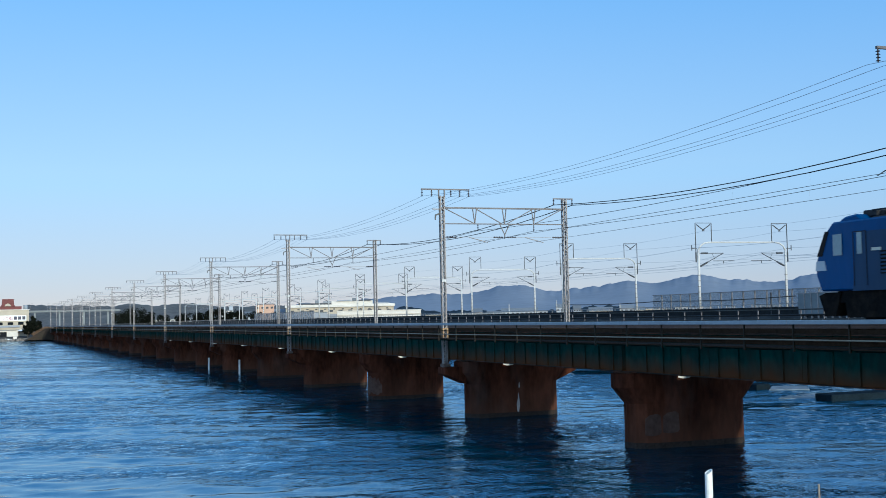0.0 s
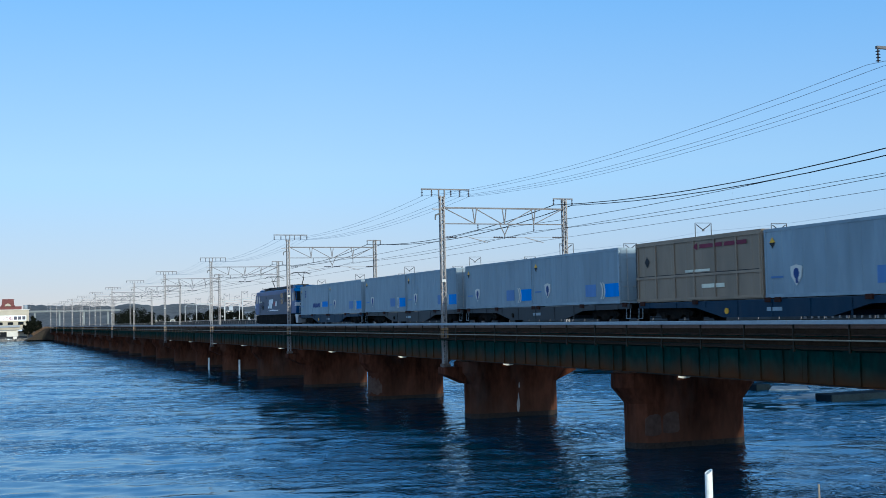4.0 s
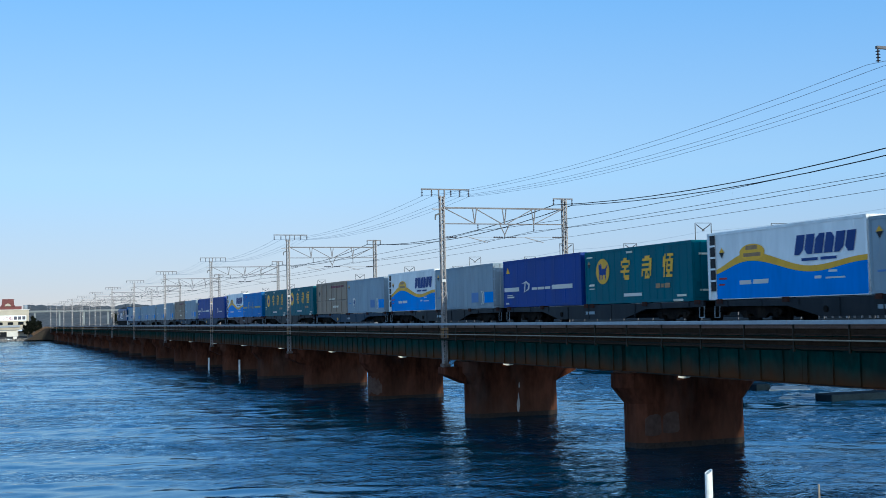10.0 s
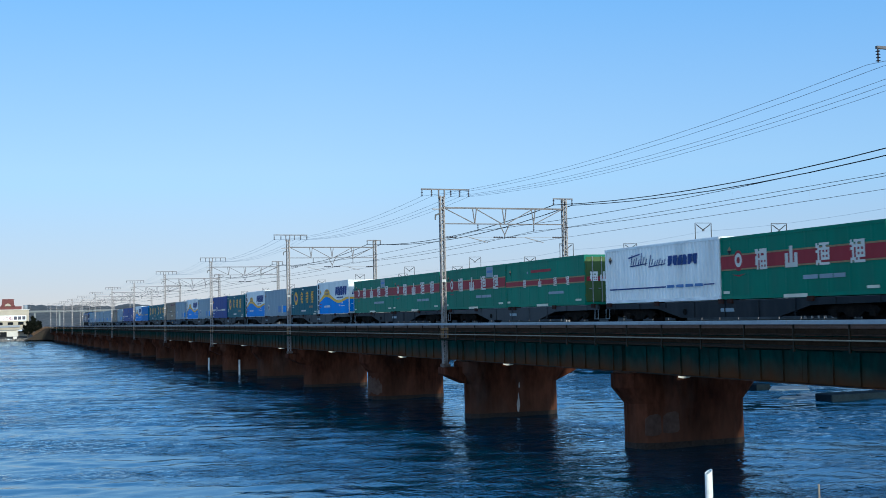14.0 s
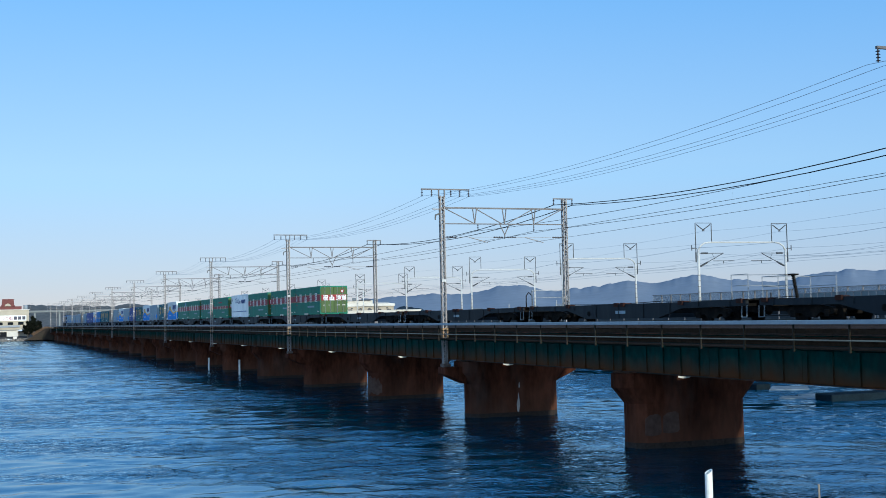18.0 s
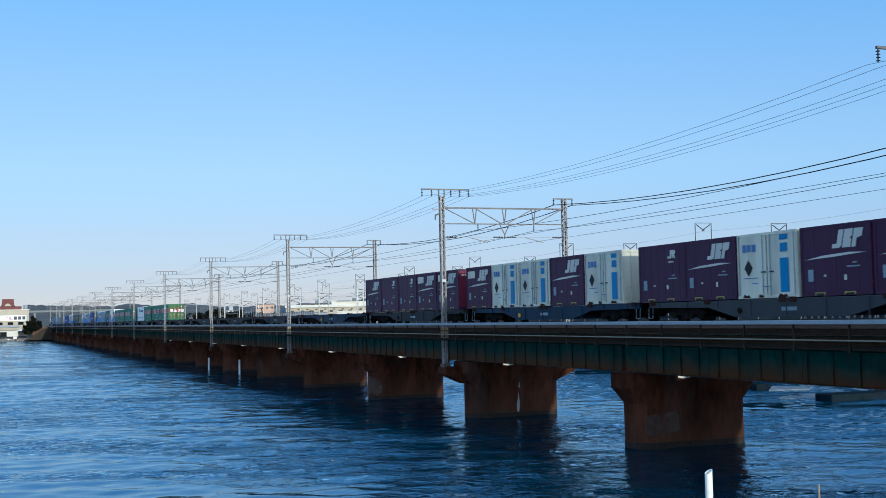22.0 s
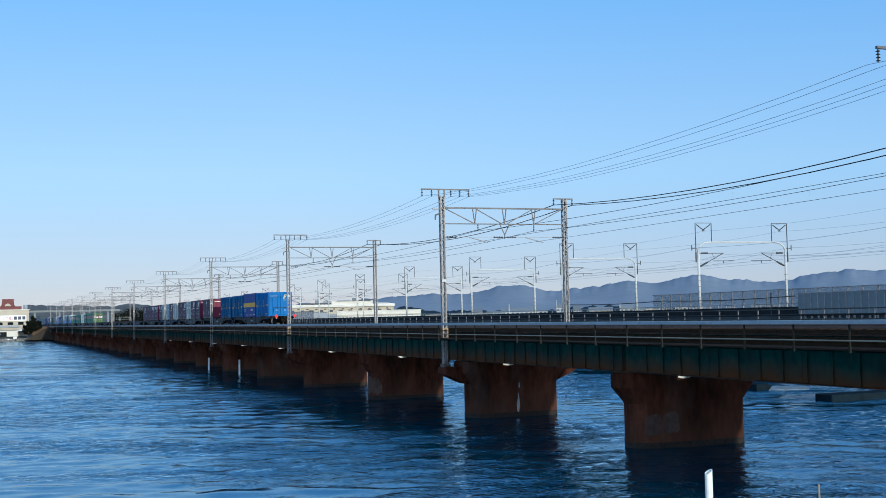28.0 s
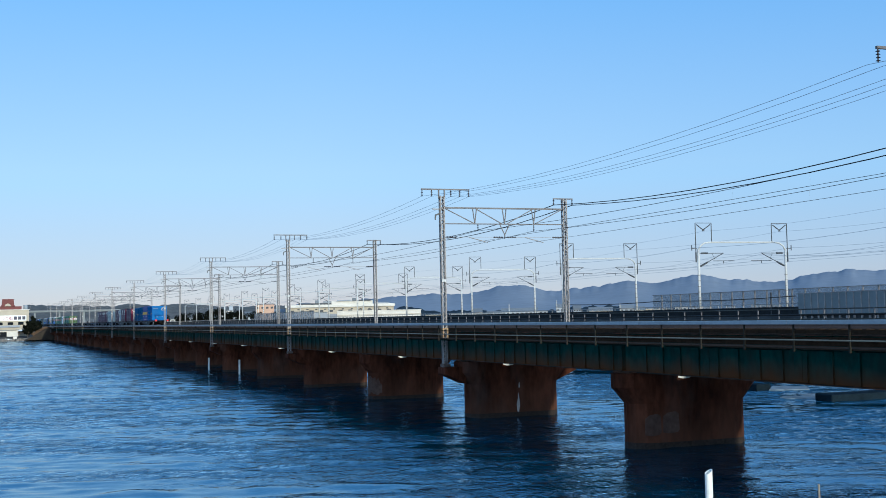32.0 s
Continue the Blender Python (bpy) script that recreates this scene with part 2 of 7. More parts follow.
RUST = (0.13, 0.05, 0.025)
M = dict(
    # the cab glass has the bright sky painted in as a pale base colour
    water=water_material(), glass=glass_material(), paleglass=mat("sky_painted_cab_glass", (0.23, 0.29, 0.3), 0.15, var=0.1, bump=0),
    # pier foot: pale splash bloom, with deck shade put into the darker upper colour
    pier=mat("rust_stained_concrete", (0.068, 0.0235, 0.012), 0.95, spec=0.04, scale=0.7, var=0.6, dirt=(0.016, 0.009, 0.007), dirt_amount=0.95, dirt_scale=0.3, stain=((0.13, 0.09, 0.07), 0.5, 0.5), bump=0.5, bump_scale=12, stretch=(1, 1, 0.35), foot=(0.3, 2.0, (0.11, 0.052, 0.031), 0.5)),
    tide=mat("tide_band", (0.045, 0.033, 0.026), 0.9, spec=0.1, var=0.4, dirt=(0.02, 0.016, 0.014), dirt_amount=0.8, dirt_scale=1.5, bump=0.5, bump_scale=9),
    wetstone=mat("wet_dark_stone", (0.011, 0.017, 0.022), 0.9, spec=0.02, var=0.4, bump=0.4, bump_scale=6),
    sillstone=mat("pale_barnacled_rubble", (0.22, 0.24, 0.25), 0.9, spec=0.1, var=0.4, dirt=(0.05, 0.07, 0.08), dirt_amount=0.9, dirt_scale=0.6, bump=0.5, bump_scale=6),
    patch=mat("pale_repair_patch", (0.088, 0.055, 0.042), 0.95, spec=0.1, var=0.35, scale=0.8, dirt=(0.075, 0.036, 0.023), dirt_amount=0.7, dirt_scale=0.5, bump=0.3),
    corbel=mat("grey_brown_corbel_concrete", (0.13, 0.1, 0.085), 0.9, spec=0.1, var=0.25, dirt=(0.06, 0.045, 0.036), dirt_amount=0.8, dirt_scale=1.2, bump=0.3),
    lime=mat("pale_lime_stain", (0.42, 0.37, 0.33), 0.9, var=0.3, bump=0.2),
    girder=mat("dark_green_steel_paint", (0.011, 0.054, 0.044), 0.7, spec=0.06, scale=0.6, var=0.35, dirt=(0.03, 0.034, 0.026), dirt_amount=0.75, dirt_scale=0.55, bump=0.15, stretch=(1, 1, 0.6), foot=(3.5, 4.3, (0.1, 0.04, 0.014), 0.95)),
    flange=mat("rusty_green_steel", (0.026, 0.02, 0.013), 0.8, spec=0.2, var=0.3, dirt=RUST, dirt_amount=0.8, dirt_scale=0.9),
    trough=mat("grey_cable_trough", (0.3, 0.32, 0.34), 0.7, spec=0.2, var=0.1, dirt=(0.25, 0.25, 0.25), dirt_amount=0.4, dirt_scale=0.6),
    pipe=mat("cream_painted_pipe", (0.24, 0.2, 0.13), 0.5, var=0.12, dirt=RUST, dirt_amount=0.3),
    post=mat("worn_olive_post_paint", (0.016, 0.013, 0.006), 0.6, spec=0.2, var=0.2, dirt=(0.04, 0.02, 0.01), dirt_amount=0.5, dirt_scale=2),
    railpost=mat("weathered_rail_post", (0.06, 0.058, 0.05), 0.7, var=0.15, spec=0.2),
    sleeper=mat("old_bridge_timber", (0.036, 0.023, 0.014), 0.95, spec=0.03, var=0.3, bump=0.4, rand=0.25),
    rail=mat("rail_steel", (0.16, 0.1, 0.075), 0.5, metal=0.6, var=0.2),
    plank=mat("grey_walkway_planks", (0.036, 0.025, 0.017), 0.95, spec=0.03, var=0.3, rand=0.2),
    galv=mat("galvanised_lattice_steel", (0.3, 0.265, 0.24), 0.55, metal=0.0, var=0.15, dirt=(0.15, 0.11, 0.09), dirt_amount=0.6, dirt_scale=2),
    truss=mat("weathered_truss_steel", (0.14, 0.125, 0.12), 0.6, var=0.2, dirt=(0.08, 0.055, 0.045), dirt_amount=0.6, dirt_scale=2),
    orange=mat("faded_orange_guard_paint", (0.3, 0.18, 0.07), 0.6, var=0.2, dirt=RUST, dirt_amount=0.5, dirt_scale=3),
    insul=mat("brown_porcelain", (0.05, 0.04, 0.04), 0.25, var=0.1, bump=0),
    wire=mat("dark_copper_wire", (0.025, 0.025, 0.025), 0.6, metal=0.0, spec=0.1, var=0.05, bump=0),
    thinwire=mat("weathered_aluminium_wire", (0.42, 0.42, 0.43), 0.6, metal=0.0, spec=0.2, var=0.05, bump=0),
    spole=mat("pale_concrete_pole", (0.56, 0.54, 0.5), 0.8, var=0.12, dirt=(0.3, 0.28, 0.25), dirt_amount=0.5, dirt_scale=1.5),
    sdark=mat("dark_steel_bracket", (0.05, 0.05, 0.053), 0.5, metal=0.3, var=0.1),
    sdeck=mat("viaduct_concrete", (0.05, 0.05, 0.05), 0.95, spec=0.15, scale=0.3, var=0.15, dirt=(0.1, 0.1, 0.1), dirt_amount=0.6, dirt_scale=0.2),
    parapet=mat("dark_stained_parapet", (0.016, 0.017, 0.017), 0.9, spec=0.15, var=0.25, dirt=(0.022, 0.022, 0.024), dirt_amount=0.6, rand=0.15),
    panel=mat("grey_noise_panel", (0.17, 0.18, 0.18), 0.6, var=0.08, dirt=(0.13, 0.14, 0.14), dirt_amount=0.4, rand=0.08),
    clearpanel=see_through(mat("cloudy_acrylic_panel", (0.3, 0.31, 0.32), 0.35, var=0.06, rand=0.05), 0.4),
    stake=mat("white_plastic_stake", (0.85, 0.8, 0.7), 0.45, var=0.06, dirt=(0.4, 0.4, 0.35), dirt_amount=0.4, dirt_scale=2),
    bamboo=mat("weathered_bamboo", (0.35, 0.28, 0.2), 0.8, var=0.2),
    soil=mat("dry_grass_soil", (0.036, 0.024, 0.014), 0.95, scale=0.3, var=0.35, dirt=(0.035, 0.035, 0.018), dirt_amount=0.7, dirt_scale=0.1, bump=0.5, bump_scale=3),
    ballast=mat("track_ballast", (0.2, 0.17, 0.15), 0.95, scale=2, var=0.4, bump=0.8, bump_scale=14),
    bark=mat("tree_bark", (0.08, 0.06, 0.045), 0.95, var=0.3, bump=0.6),
    leaf=mat("dark_evergreen_leaves", (0.009, 0.0105, 0.007), 0.9, spec=0.04, var=0.4, rand=0.3),
    brush=mat("dry_brush", (0.12, 0.07, 0.035), 0.9, var=0.4, rand=0.2),
    woods=mat("wooded_hill", (0.1, 0.088, 0.072), 0.95, scale=0.05, var=0.45, dirt=(0.06, 0.058, 0.05), dirt_amount=0.6, dirt_scale=0.03, bump=0.4, bump_scale=0.4),
    # distance haze is mixed into the base colours of these two ranges
    mountain=mat("haze_tinted_mountain", (0.23, 0.25, 0.285), 1.0, scale=0.006, var=0.08, bump=0, spec=0.0),
    farwood=mat("haze_tinted_far_woods", (0.04, 0.052, 0.062), 1.0, scale=0.01, var=0.3, bump=0, spec=0.0),
    white=mat("white_plaster", (0.62, 0.57, 0.49), 0.8, scale=0.2, var=0.1, dirt=(0.5, 0.45, 0.38), dirt_amount=0.4, dirt_scale=0.15),
    cream=mat("cream_plaster", (0.46, 0.39, 0.29), 0.8, scale=0.2, var=0.1, dirt=(0.33, 0.28, 0.21), dirt_amount=0.5, dirt_scale=0.3),
    tanwall=mat("tan_rendered_wall", (0.5, 0.32, 0.22), 0.85, scale=0.2, var=0.1, dirt=(0.4, 0.27, 0.2), dirt_amount=0.4, dirt_scale=0.2),
    greywall=mat("grey_rendered_wall", (0.32, 0.33, 0.35), 0.85, scale=0.2, var=0.12, dirt=(0.2, 0.2, 0.2), dirt_amount=0.4, dirt_scale=0.2, rand=0.3),
    roofred=mat("red_tile_roof", (0.13, 0.03, 0.025), 0.7, var=0.2),
    roofgrey=mat("grey_roof", (0.16, 0.17, 0.18), 0.8, var=0.2, rand=0.2),
    signwhite=mat("white_sign_board", (0.8, 0.8, 0.78), 0.5, var=0.03, bump=0),
    signink=mat("dark_sign_ink", (0.05, 0.04, 0.06), 0.6, var=0.05, bump=0),
    signred=mat("red_sign_ink", (0.25, 0.02, 0.03), 0.6, var=0.05, bump=0),
    rock=mat("revetment_stone", (0.16, 0.14, 0.12), 0.9, scale=0.8, var=0.35, bump=0.6, bump_scale=6, rand=0.2),
)


# ---- mesh builder ----
class Build:
    """Collects boxes, bars, tubes and prisms into one mesh."""
    def __init__(self):
        self.v, self.f = [], []

    def add(self, verts, faces):
        k = len(self.v)
        self.v += [tuple(p) for p in verts]
        self.f += [tuple(k + i for i in f) for f in faces]
        return self

    def box(self, x0, x1, y0, y1, z0, z1):
        x0, x1, y0, y1, z0, z1 = min(x0, x1), max(x0, x1), min(y0, y1), max(y0, y1), min(z0, z1), max(z0, z1)
        v = [(x, y, z) for x in (x0, x1) for y in (y0, y1) for z in (z0, z1)]
        return self.add(v, [(0, 1, 3, 2), (4, 6, 7, 5), (0, 4, 5, 1), (2, 3, 7, 6), (0, 2, 6, 4), (1, 5, 7, 3)])

    def ring_tube(self, points, r, n=6, caps=True):
        """Tube along points; r a number or one for each point."""
        pts = [Vector(p) for p in points]
        rs = r if isinstance(r, (list, tuple)) else [r] * len(pts)
        v = []
        for i, p in enumerate(pts):
            t = (pts[min(i + 1, len(pts) - 1)] - pts[max(i - 1, 0)]).normalized()
            a = t.cross(Vector((0, 0, 1)))
            a = Vector((1, 0, 0)) if a.length < 1e-4 else a.normalized()
            b = t.cross(a)
            v += [p + (a * math.cos(2 * math.pi * (k + 0.5) / n) + b * math.sin(2 * math.pi * (k + 0.5) / n)) * rs[i] for k in range(n)]
        f = [(i * n + k, i * n + (k + 1) % n, (i + 1) * n + (k + 1) % n, (i + 1) * n + k) for i in range(len(pts) - 1) for k in range(n)]
        if caps:
            f += [tuple(range(n - 1, -1, -1)), tuple((len(pts) - 1) * n + k for k in range(n))]
        return self.add(v, f)

    def bar(self, p, q, w, h=None):
        """Square bar from p to q."""
        return self.ring_tube([p, q], w * 0.7071, 4)

    def prism(self, outline, axis, a, b):
        """Outline in the two other axes, drawn out from a to b along axis."""
        def at(p, s):
            return {"x": (s, p[0], p[1]), "y": (p[0], s, p[1]), "z": (p[0], p[1], s)}[axis]
        n = len(outline)
        v = [at(p, a) for p in outline] + [at(p, b) for p in outline]
        f = [(i, (i + 1) % n, n + (i + 1) % n, n + i) for i in range(n)]
        return self.add(v, f + [tuple(range(n - 1, -1, -1)), tuple(range(n, 2 * n))])

    def mesh(self, name, material, bevel=0.0, smooth=False):
        me = bpy.data.meshes.new(name)
        me.from_pydata([tuple(p) for p in self.v], [], self.f)
        bm = bmesh.new()
        bm.from_mesh(me)
        bmesh.ops.recalc_face_normals(bm, faces=bm.faces)
        if bevel:
            bmesh.ops.bevel(bm, geom=bm.edges[:], offset=bevel, segments=1, affect="EDGES", clamp_overlap=True)
        bm.to_mesh(me)
        bm.free()
        if smooth:
            for poly in me.polygons:
                poly.use_smooth = True
        me.materials.append(material)
        return me


def part(name, built, material, parent=None, label="", bevel=0.0, smooth=False, at=None):
    """Links a mesh (a Build, or mesh data shared with other parts) as one object under a thing."""
    me = built if isinstance(built, bpy.types.Mesh) else built.mesh(name, material, bevel, smooth)
    ob = new(name, me)
    ob.parent = parent
    if at:
        ob.location = at
    if label:
        ob["label"] = label
    return ob


def thing(name, label, category, group="", kind="", at=(0, 0, 0)):
    ob = new(name)
    ob.location = at
    return tagged(ob, label, category, group, kind)


# ---- the channel and its banks ----
RAIL = 5.63                        # top of rail
PY0, SPAN = 68.63, 19.728          # a pier under the gantry, and the pier spacing
GANTRY = 2 * SPAN
TX1, TX2, MID = 28.63, 32.43, 30.53
FIRST, LAST = -3, 22               # piers


def sheet(name, xs, ys, height, material, label, category):
    b = Build()
    nx = len(xs)
    b.add([(x, y, height(x, y)) for y in ys for x in xs], [(j * nx + i, j * nx + i + 1, (j + 1) * nx + i + 1, (j + 1) * nx + i) for j in range(len(ys) - 1) for i in range(nx - 1)])
    return tagged(part(name, b, material), label, category, kind="structure")


def waves(x, y, shortest):
    """Height of the chop: many small wave trains crossing one another."""
    rnd = random.Random(11)
    h = np.zeros_like(x)
    for i in range(46):
        k = rnd.random()
        length = 0.75 * (3.6 / 0.75) ** k
        a = radians(rnd.gauss(250, 55))
        ph = rnd.uniform(0, 6.28)
        bend = rnd.uniform(0.1, 0.25)
        if length < shortest:
            continue
        kx, ky = math.cos(a) * 2 * math.pi / length, math.sin(a) * 2 * math.pi / length
        s = np.sin(kx * x + ky * y + ph + 2.2 * np.sin(bend * x + ph * 3) + 2.2 * np.sin(bend * y * 0.9 + ph * 5))
        h += length * CHOP * (s + 0.35 * s * s)
    return h


CHOP = 0.0022
vs, fs, k0 = [], [], 0
for x0, x1, y0, y1, step in ((-22, 104, 10, 150, 0.3), (-22, 76, 150, 512, 0.7)):
    xs, ys = np.arange(x0, x1 + step / 2, step), np.linspace(y0, y1, int((y1 - y0) / step) + 1)
    gx, gy = np.meshgrid(xs, ys)
    vs.append(np.stack([gx, gy, waves(gx, gy, step * 2.6)], -1).reshape(-1, 3))
    nx = len(xs)
    i = (np.arange(len(ys) - 1)[:, None] * nx + np.arange(nx - 1)[None, :]).reshape(-1) + k0
    fs.append(np.stack([i, i + 1, i + 1 + nx, i + nx], -1))
    k0 += gx.size
# the still rest of the channel round the choppy stretches
for x0, x1, y0, y1 in ((-6000, 6000, -5200, 10), (-6000, -22, 10, 150), (104, 6000, 10, 150), (-6000, -22, 150, 512), (76, 6000, 150, 512), (-6000, 6000, 512, 5200)):
    vs.append(np.array([(x0, y0, 0), (x1, y0, 0), (x1, y1, 0), (x0, y1, 0)], float))
    fs.append(np.array([[k0, k0 + 1, k0 + 2, k0 + 3]]))
    k0 += 4
sea = bpy.data.meshes.new("water")
sea.from_pydata(np.concatenate(vs), [], np.concatenate(fs).tolist())
sea.polygons.foreach_set("use_smooth", [True] * len(sea.polygons))
sea.materials.append(M["water"])
water = tagged(part("water", sea, M["water"]), "deep blue rippled tidal water of the channel", "water", kind="structure")


def shore(x):
    return 512 + 8 * math.sin(x * 0.05) + (0 if x > -60 else 30) + max(0.0, x - 90) * 0.35


sheet("ground", [x for x in range(-1500, -60, 240)] + list(range(-60, 120, 10)) + list(range(120, 4000, 240)), [0, 3, 12, 60, 200, 800, 4200],
      lambda x, y: -1.0 if y == 0 else 0.6 if y == 3 else 1.7 + noise.noise((x * 0.02, y * 0.02, 0)) * 0.3, M["soil"], "flat far bank with dry grass and bare soil", "ground")
far_ground = bpy.data.objects["ground"]
for vert in far_ground.data.vertices:
    vert.co.y += shore(vert.co.x)
sheet("ground_near", [-500, -30, 10, 18, 44, 120, 700], [-900, -60, -10, 6, 11, 13], lambda x, y: -1.0 if y == 13 else 1.6, M["soil"], "near bank of bare soil and dry grass behind the viewer", "ground")
for nm, ya, yb in (("embankment_near", -900, 9.3), ("embankment_far", PY0 + SPAN * LAST + 0.2, 1000)):
    b = Build().prism([(17, 0.5), (24.5, 4.9), (36.6, 4.9), (44, 0.5)], "y", ya, yb)
    tagged(part(nm, b, M["soil"]), "grassy railway embankment with sloping sides", "embankment", kind="structure")
    b = Build()
    for tx in (TX1, TX2):
        b.prism([(tx - 1.85, 4.9), (tx - 1.4, 5.3), (tx + 1.4, 5.3), (tx + 1.85, 4.9)], "y", ya, yb)
    tagged(part("ballast", b, M["ballast"]), "grey-brown crushed stone ballast under the track", "ballast", kind="structure")

# ---- rails and sleepers ----
rail_profile = [(-0.065, 0), (0.065, 0), (0.065, 0.02), (0.012, 0.03), (0.012, 0.11), (0.034, 0.12), (0.034, 0.15), (-0.034, 0.15), (-0.034, 0.12), (-0.012, 0.11), (-0.012, 0.03), (-0.065, 0.02)]
for tx in (TX1, TX2):
    t = thing("railway_track", "narrow-gauge track of rusty rails on bridge timbers", "railway track", kind="structure")
    for s in (-0.5335, 0.5335):
        part("rail", Build().prism([(tx + s + a, RAIL - 0.15 + z) for a, z in rail_profile], "y", -900, 1000), M["rail"], t)
    one = Build().box(-1.05, 1.05, -0.1, 0.1, -0.2, 0).mesh("sleeper", M["sleeper"], 0.012)
    rest = Build()
    for i in range(int((PY0 + SPAN * LAST - 9.5) / 0.62)):
        y = 9.8 + 0.62 * i
        if tx == TX1 and 18 < y < 110:
            part("sleeper", one, M["sleeper"], t, at=(tx + random.uniform(-0.03, 0.03), y, RAIL - 0.15))
        else:
            rest.box(tx - 1.05, tx + 1.05, y - 0.1, y + 0.1, RAIL - 0.35, RAIL - 0.15)
    part("sleepers", rest, M["sleeper"], t)["kind"] = "stuff"


# ---- piers ----
def nose_plan(x0, x1, half, n=7):
    pts = []
    for cx, a0 in ((x1 - half, -90), (x0 + half, 90)):
        for i in range(n):
            a = radians(a0 + 180 * i / (n - 1))
            pts.append((cx + half * math.cos(a), half * math.sin(a)))
    return pts


def make_pier(with_mast):
    p = thing("bridge_pier", "rust-brown stained concrete bridge pier standing in the water", "bridge pier", "piers under the railway bridge")
    b, n = Build(), 14
    levels = [(-4.0, 27.65, 33.7), (2.05, 27.65, 33.7), (2.8, 27.0, 34.35), (3.45, 27.0, 34.35)]
    v = [(x, y, z) for z, xa, xb in levels for x, y in nose_plan(xa, xb, 1.05)]
    b.add(v, [(k * n + i, k * n + (i + 1) % n, (k + 1) * n + (i + 1) % n, (k + 1) * n + i) for k in range(3) for i in range(n)] + [tuple(3 * n + i for i in range(n))])
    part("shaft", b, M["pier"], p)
    part("weathered_band", Build().add([(x, y, z) for z in (-0.3, 0.3) for x, y in nose_plan(27.635, 33.715, 1.065)], [(i, (i + 1) % n, n + (i + 1) % n, n + i) for i in range(n)]), M["tide"], p, "grey-brown tide band at the waterline")
    for x in (27.6, 29.66, 31.4, 33.46):
        part("bearing", Build().box(x - 0.22, x + 0.22, -0.75, 0.75, 3.45, 3.5), M["flange"], p)
    # white patch painted where sun through the deck brightens the pier head
    part("lime_streak", Build().prism([(29.75, 3.2), (30.0, 3.14), (30.3, 3.16), (30.5, 3.22), (30.5, 3.38), (29.75, 3.38)], "y", -1.056, -1.04), M["stake"], p, "white patch that paints a sun spot under the bearings")
    if with_mast:
        for side in (0, 1):
            o = [(27.5, 2.1), (26.12, 2.72), (26.12, 3.14), (27.5, 3.14)]
            if side:
                o = [(2 * MID - x, z) for x, z in o]
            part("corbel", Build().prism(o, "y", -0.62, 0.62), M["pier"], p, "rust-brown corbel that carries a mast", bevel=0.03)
            part("mast_footing", Build().box(*((26.16, 26.62) if side == 0 else (2 * MID - 26.62, 2 * MID - 26.16)), -0.3, 0.3, 3.14, 3.36), M["corbel"], p, "concrete mast footing", bevel=0.04)
    return p


plain, masted = make_pier(False), make_pier(True)
for k in range(FIRST, LAST + 1):
    src = masted if k % 2 == 0 else plain
    m = pose(0, PY0 + SPAN * k, 0)
    if k in (0, 1):
        src.matrix_basis = m
    else:
        copy = copy_thing(src, m)
        if k == -1:
            for x0, x1, z0, z1 in ((27.95, 28.8, 0.67, 1.6), (28.88, 29.75, 0.75, 1.68)):
                part("repair_patch", Build().prism([(x0, z0), (x0 + 0.3, z0 - 0.06), (x1 - 0.1, z0 - 0.02), (x1, z0 + 0.1), (x1 - 0.03, z1 - 0.1), (x1 - 0.2, z1), (x0 + 0.25, z1 - 0.05), (x0 + 0.02, z1 - 0.2)], "y", -1.0535, -1.04), M["patch"], copy, "pale repair patch")
ring, wash = nose_plan(27.64, 33.7, 1.06, 25)[25:], Build()
edge = random.Random(5)
skin = []
for q in range(11, 23):
    x, y = ring[q]
    skin += [(x - 0.01, y - 0.004, 0.35 + edge.uniform(0, 0.25)), (x - 0.01, y - 0.004, 1.25 + 0.5 * math.sin((q - 9) / 13 * math.pi) + edge.uniform(-0.15, 0.25))]
wash.add(skin, [(2 * q, 2 * q + 2, 2 * q + 3, 2 * q + 1) for q in range(11)])
part("lime_wash", wash, M["patch"], plain, "pale lime wash on the rounded nose")
part("lime_streak", Build().prism([(30.62, 0.35), (30.72, 0.3), (30.8, 0.7), (30.76, 1.2), (30.7, 1.5), (30.66, 1.1), (30.58, 0.75)], "y", -1.058, -1.04), M["lime"], masted, "pale lime streak")
part("lime_streak", Build().prism([(30.74, 1.75), (30.8, 1.8), (30.79, 2.1), (30.75, 2.05)], "y", -1.058, -1.04), M["lime"], masted, "pale lime streak")


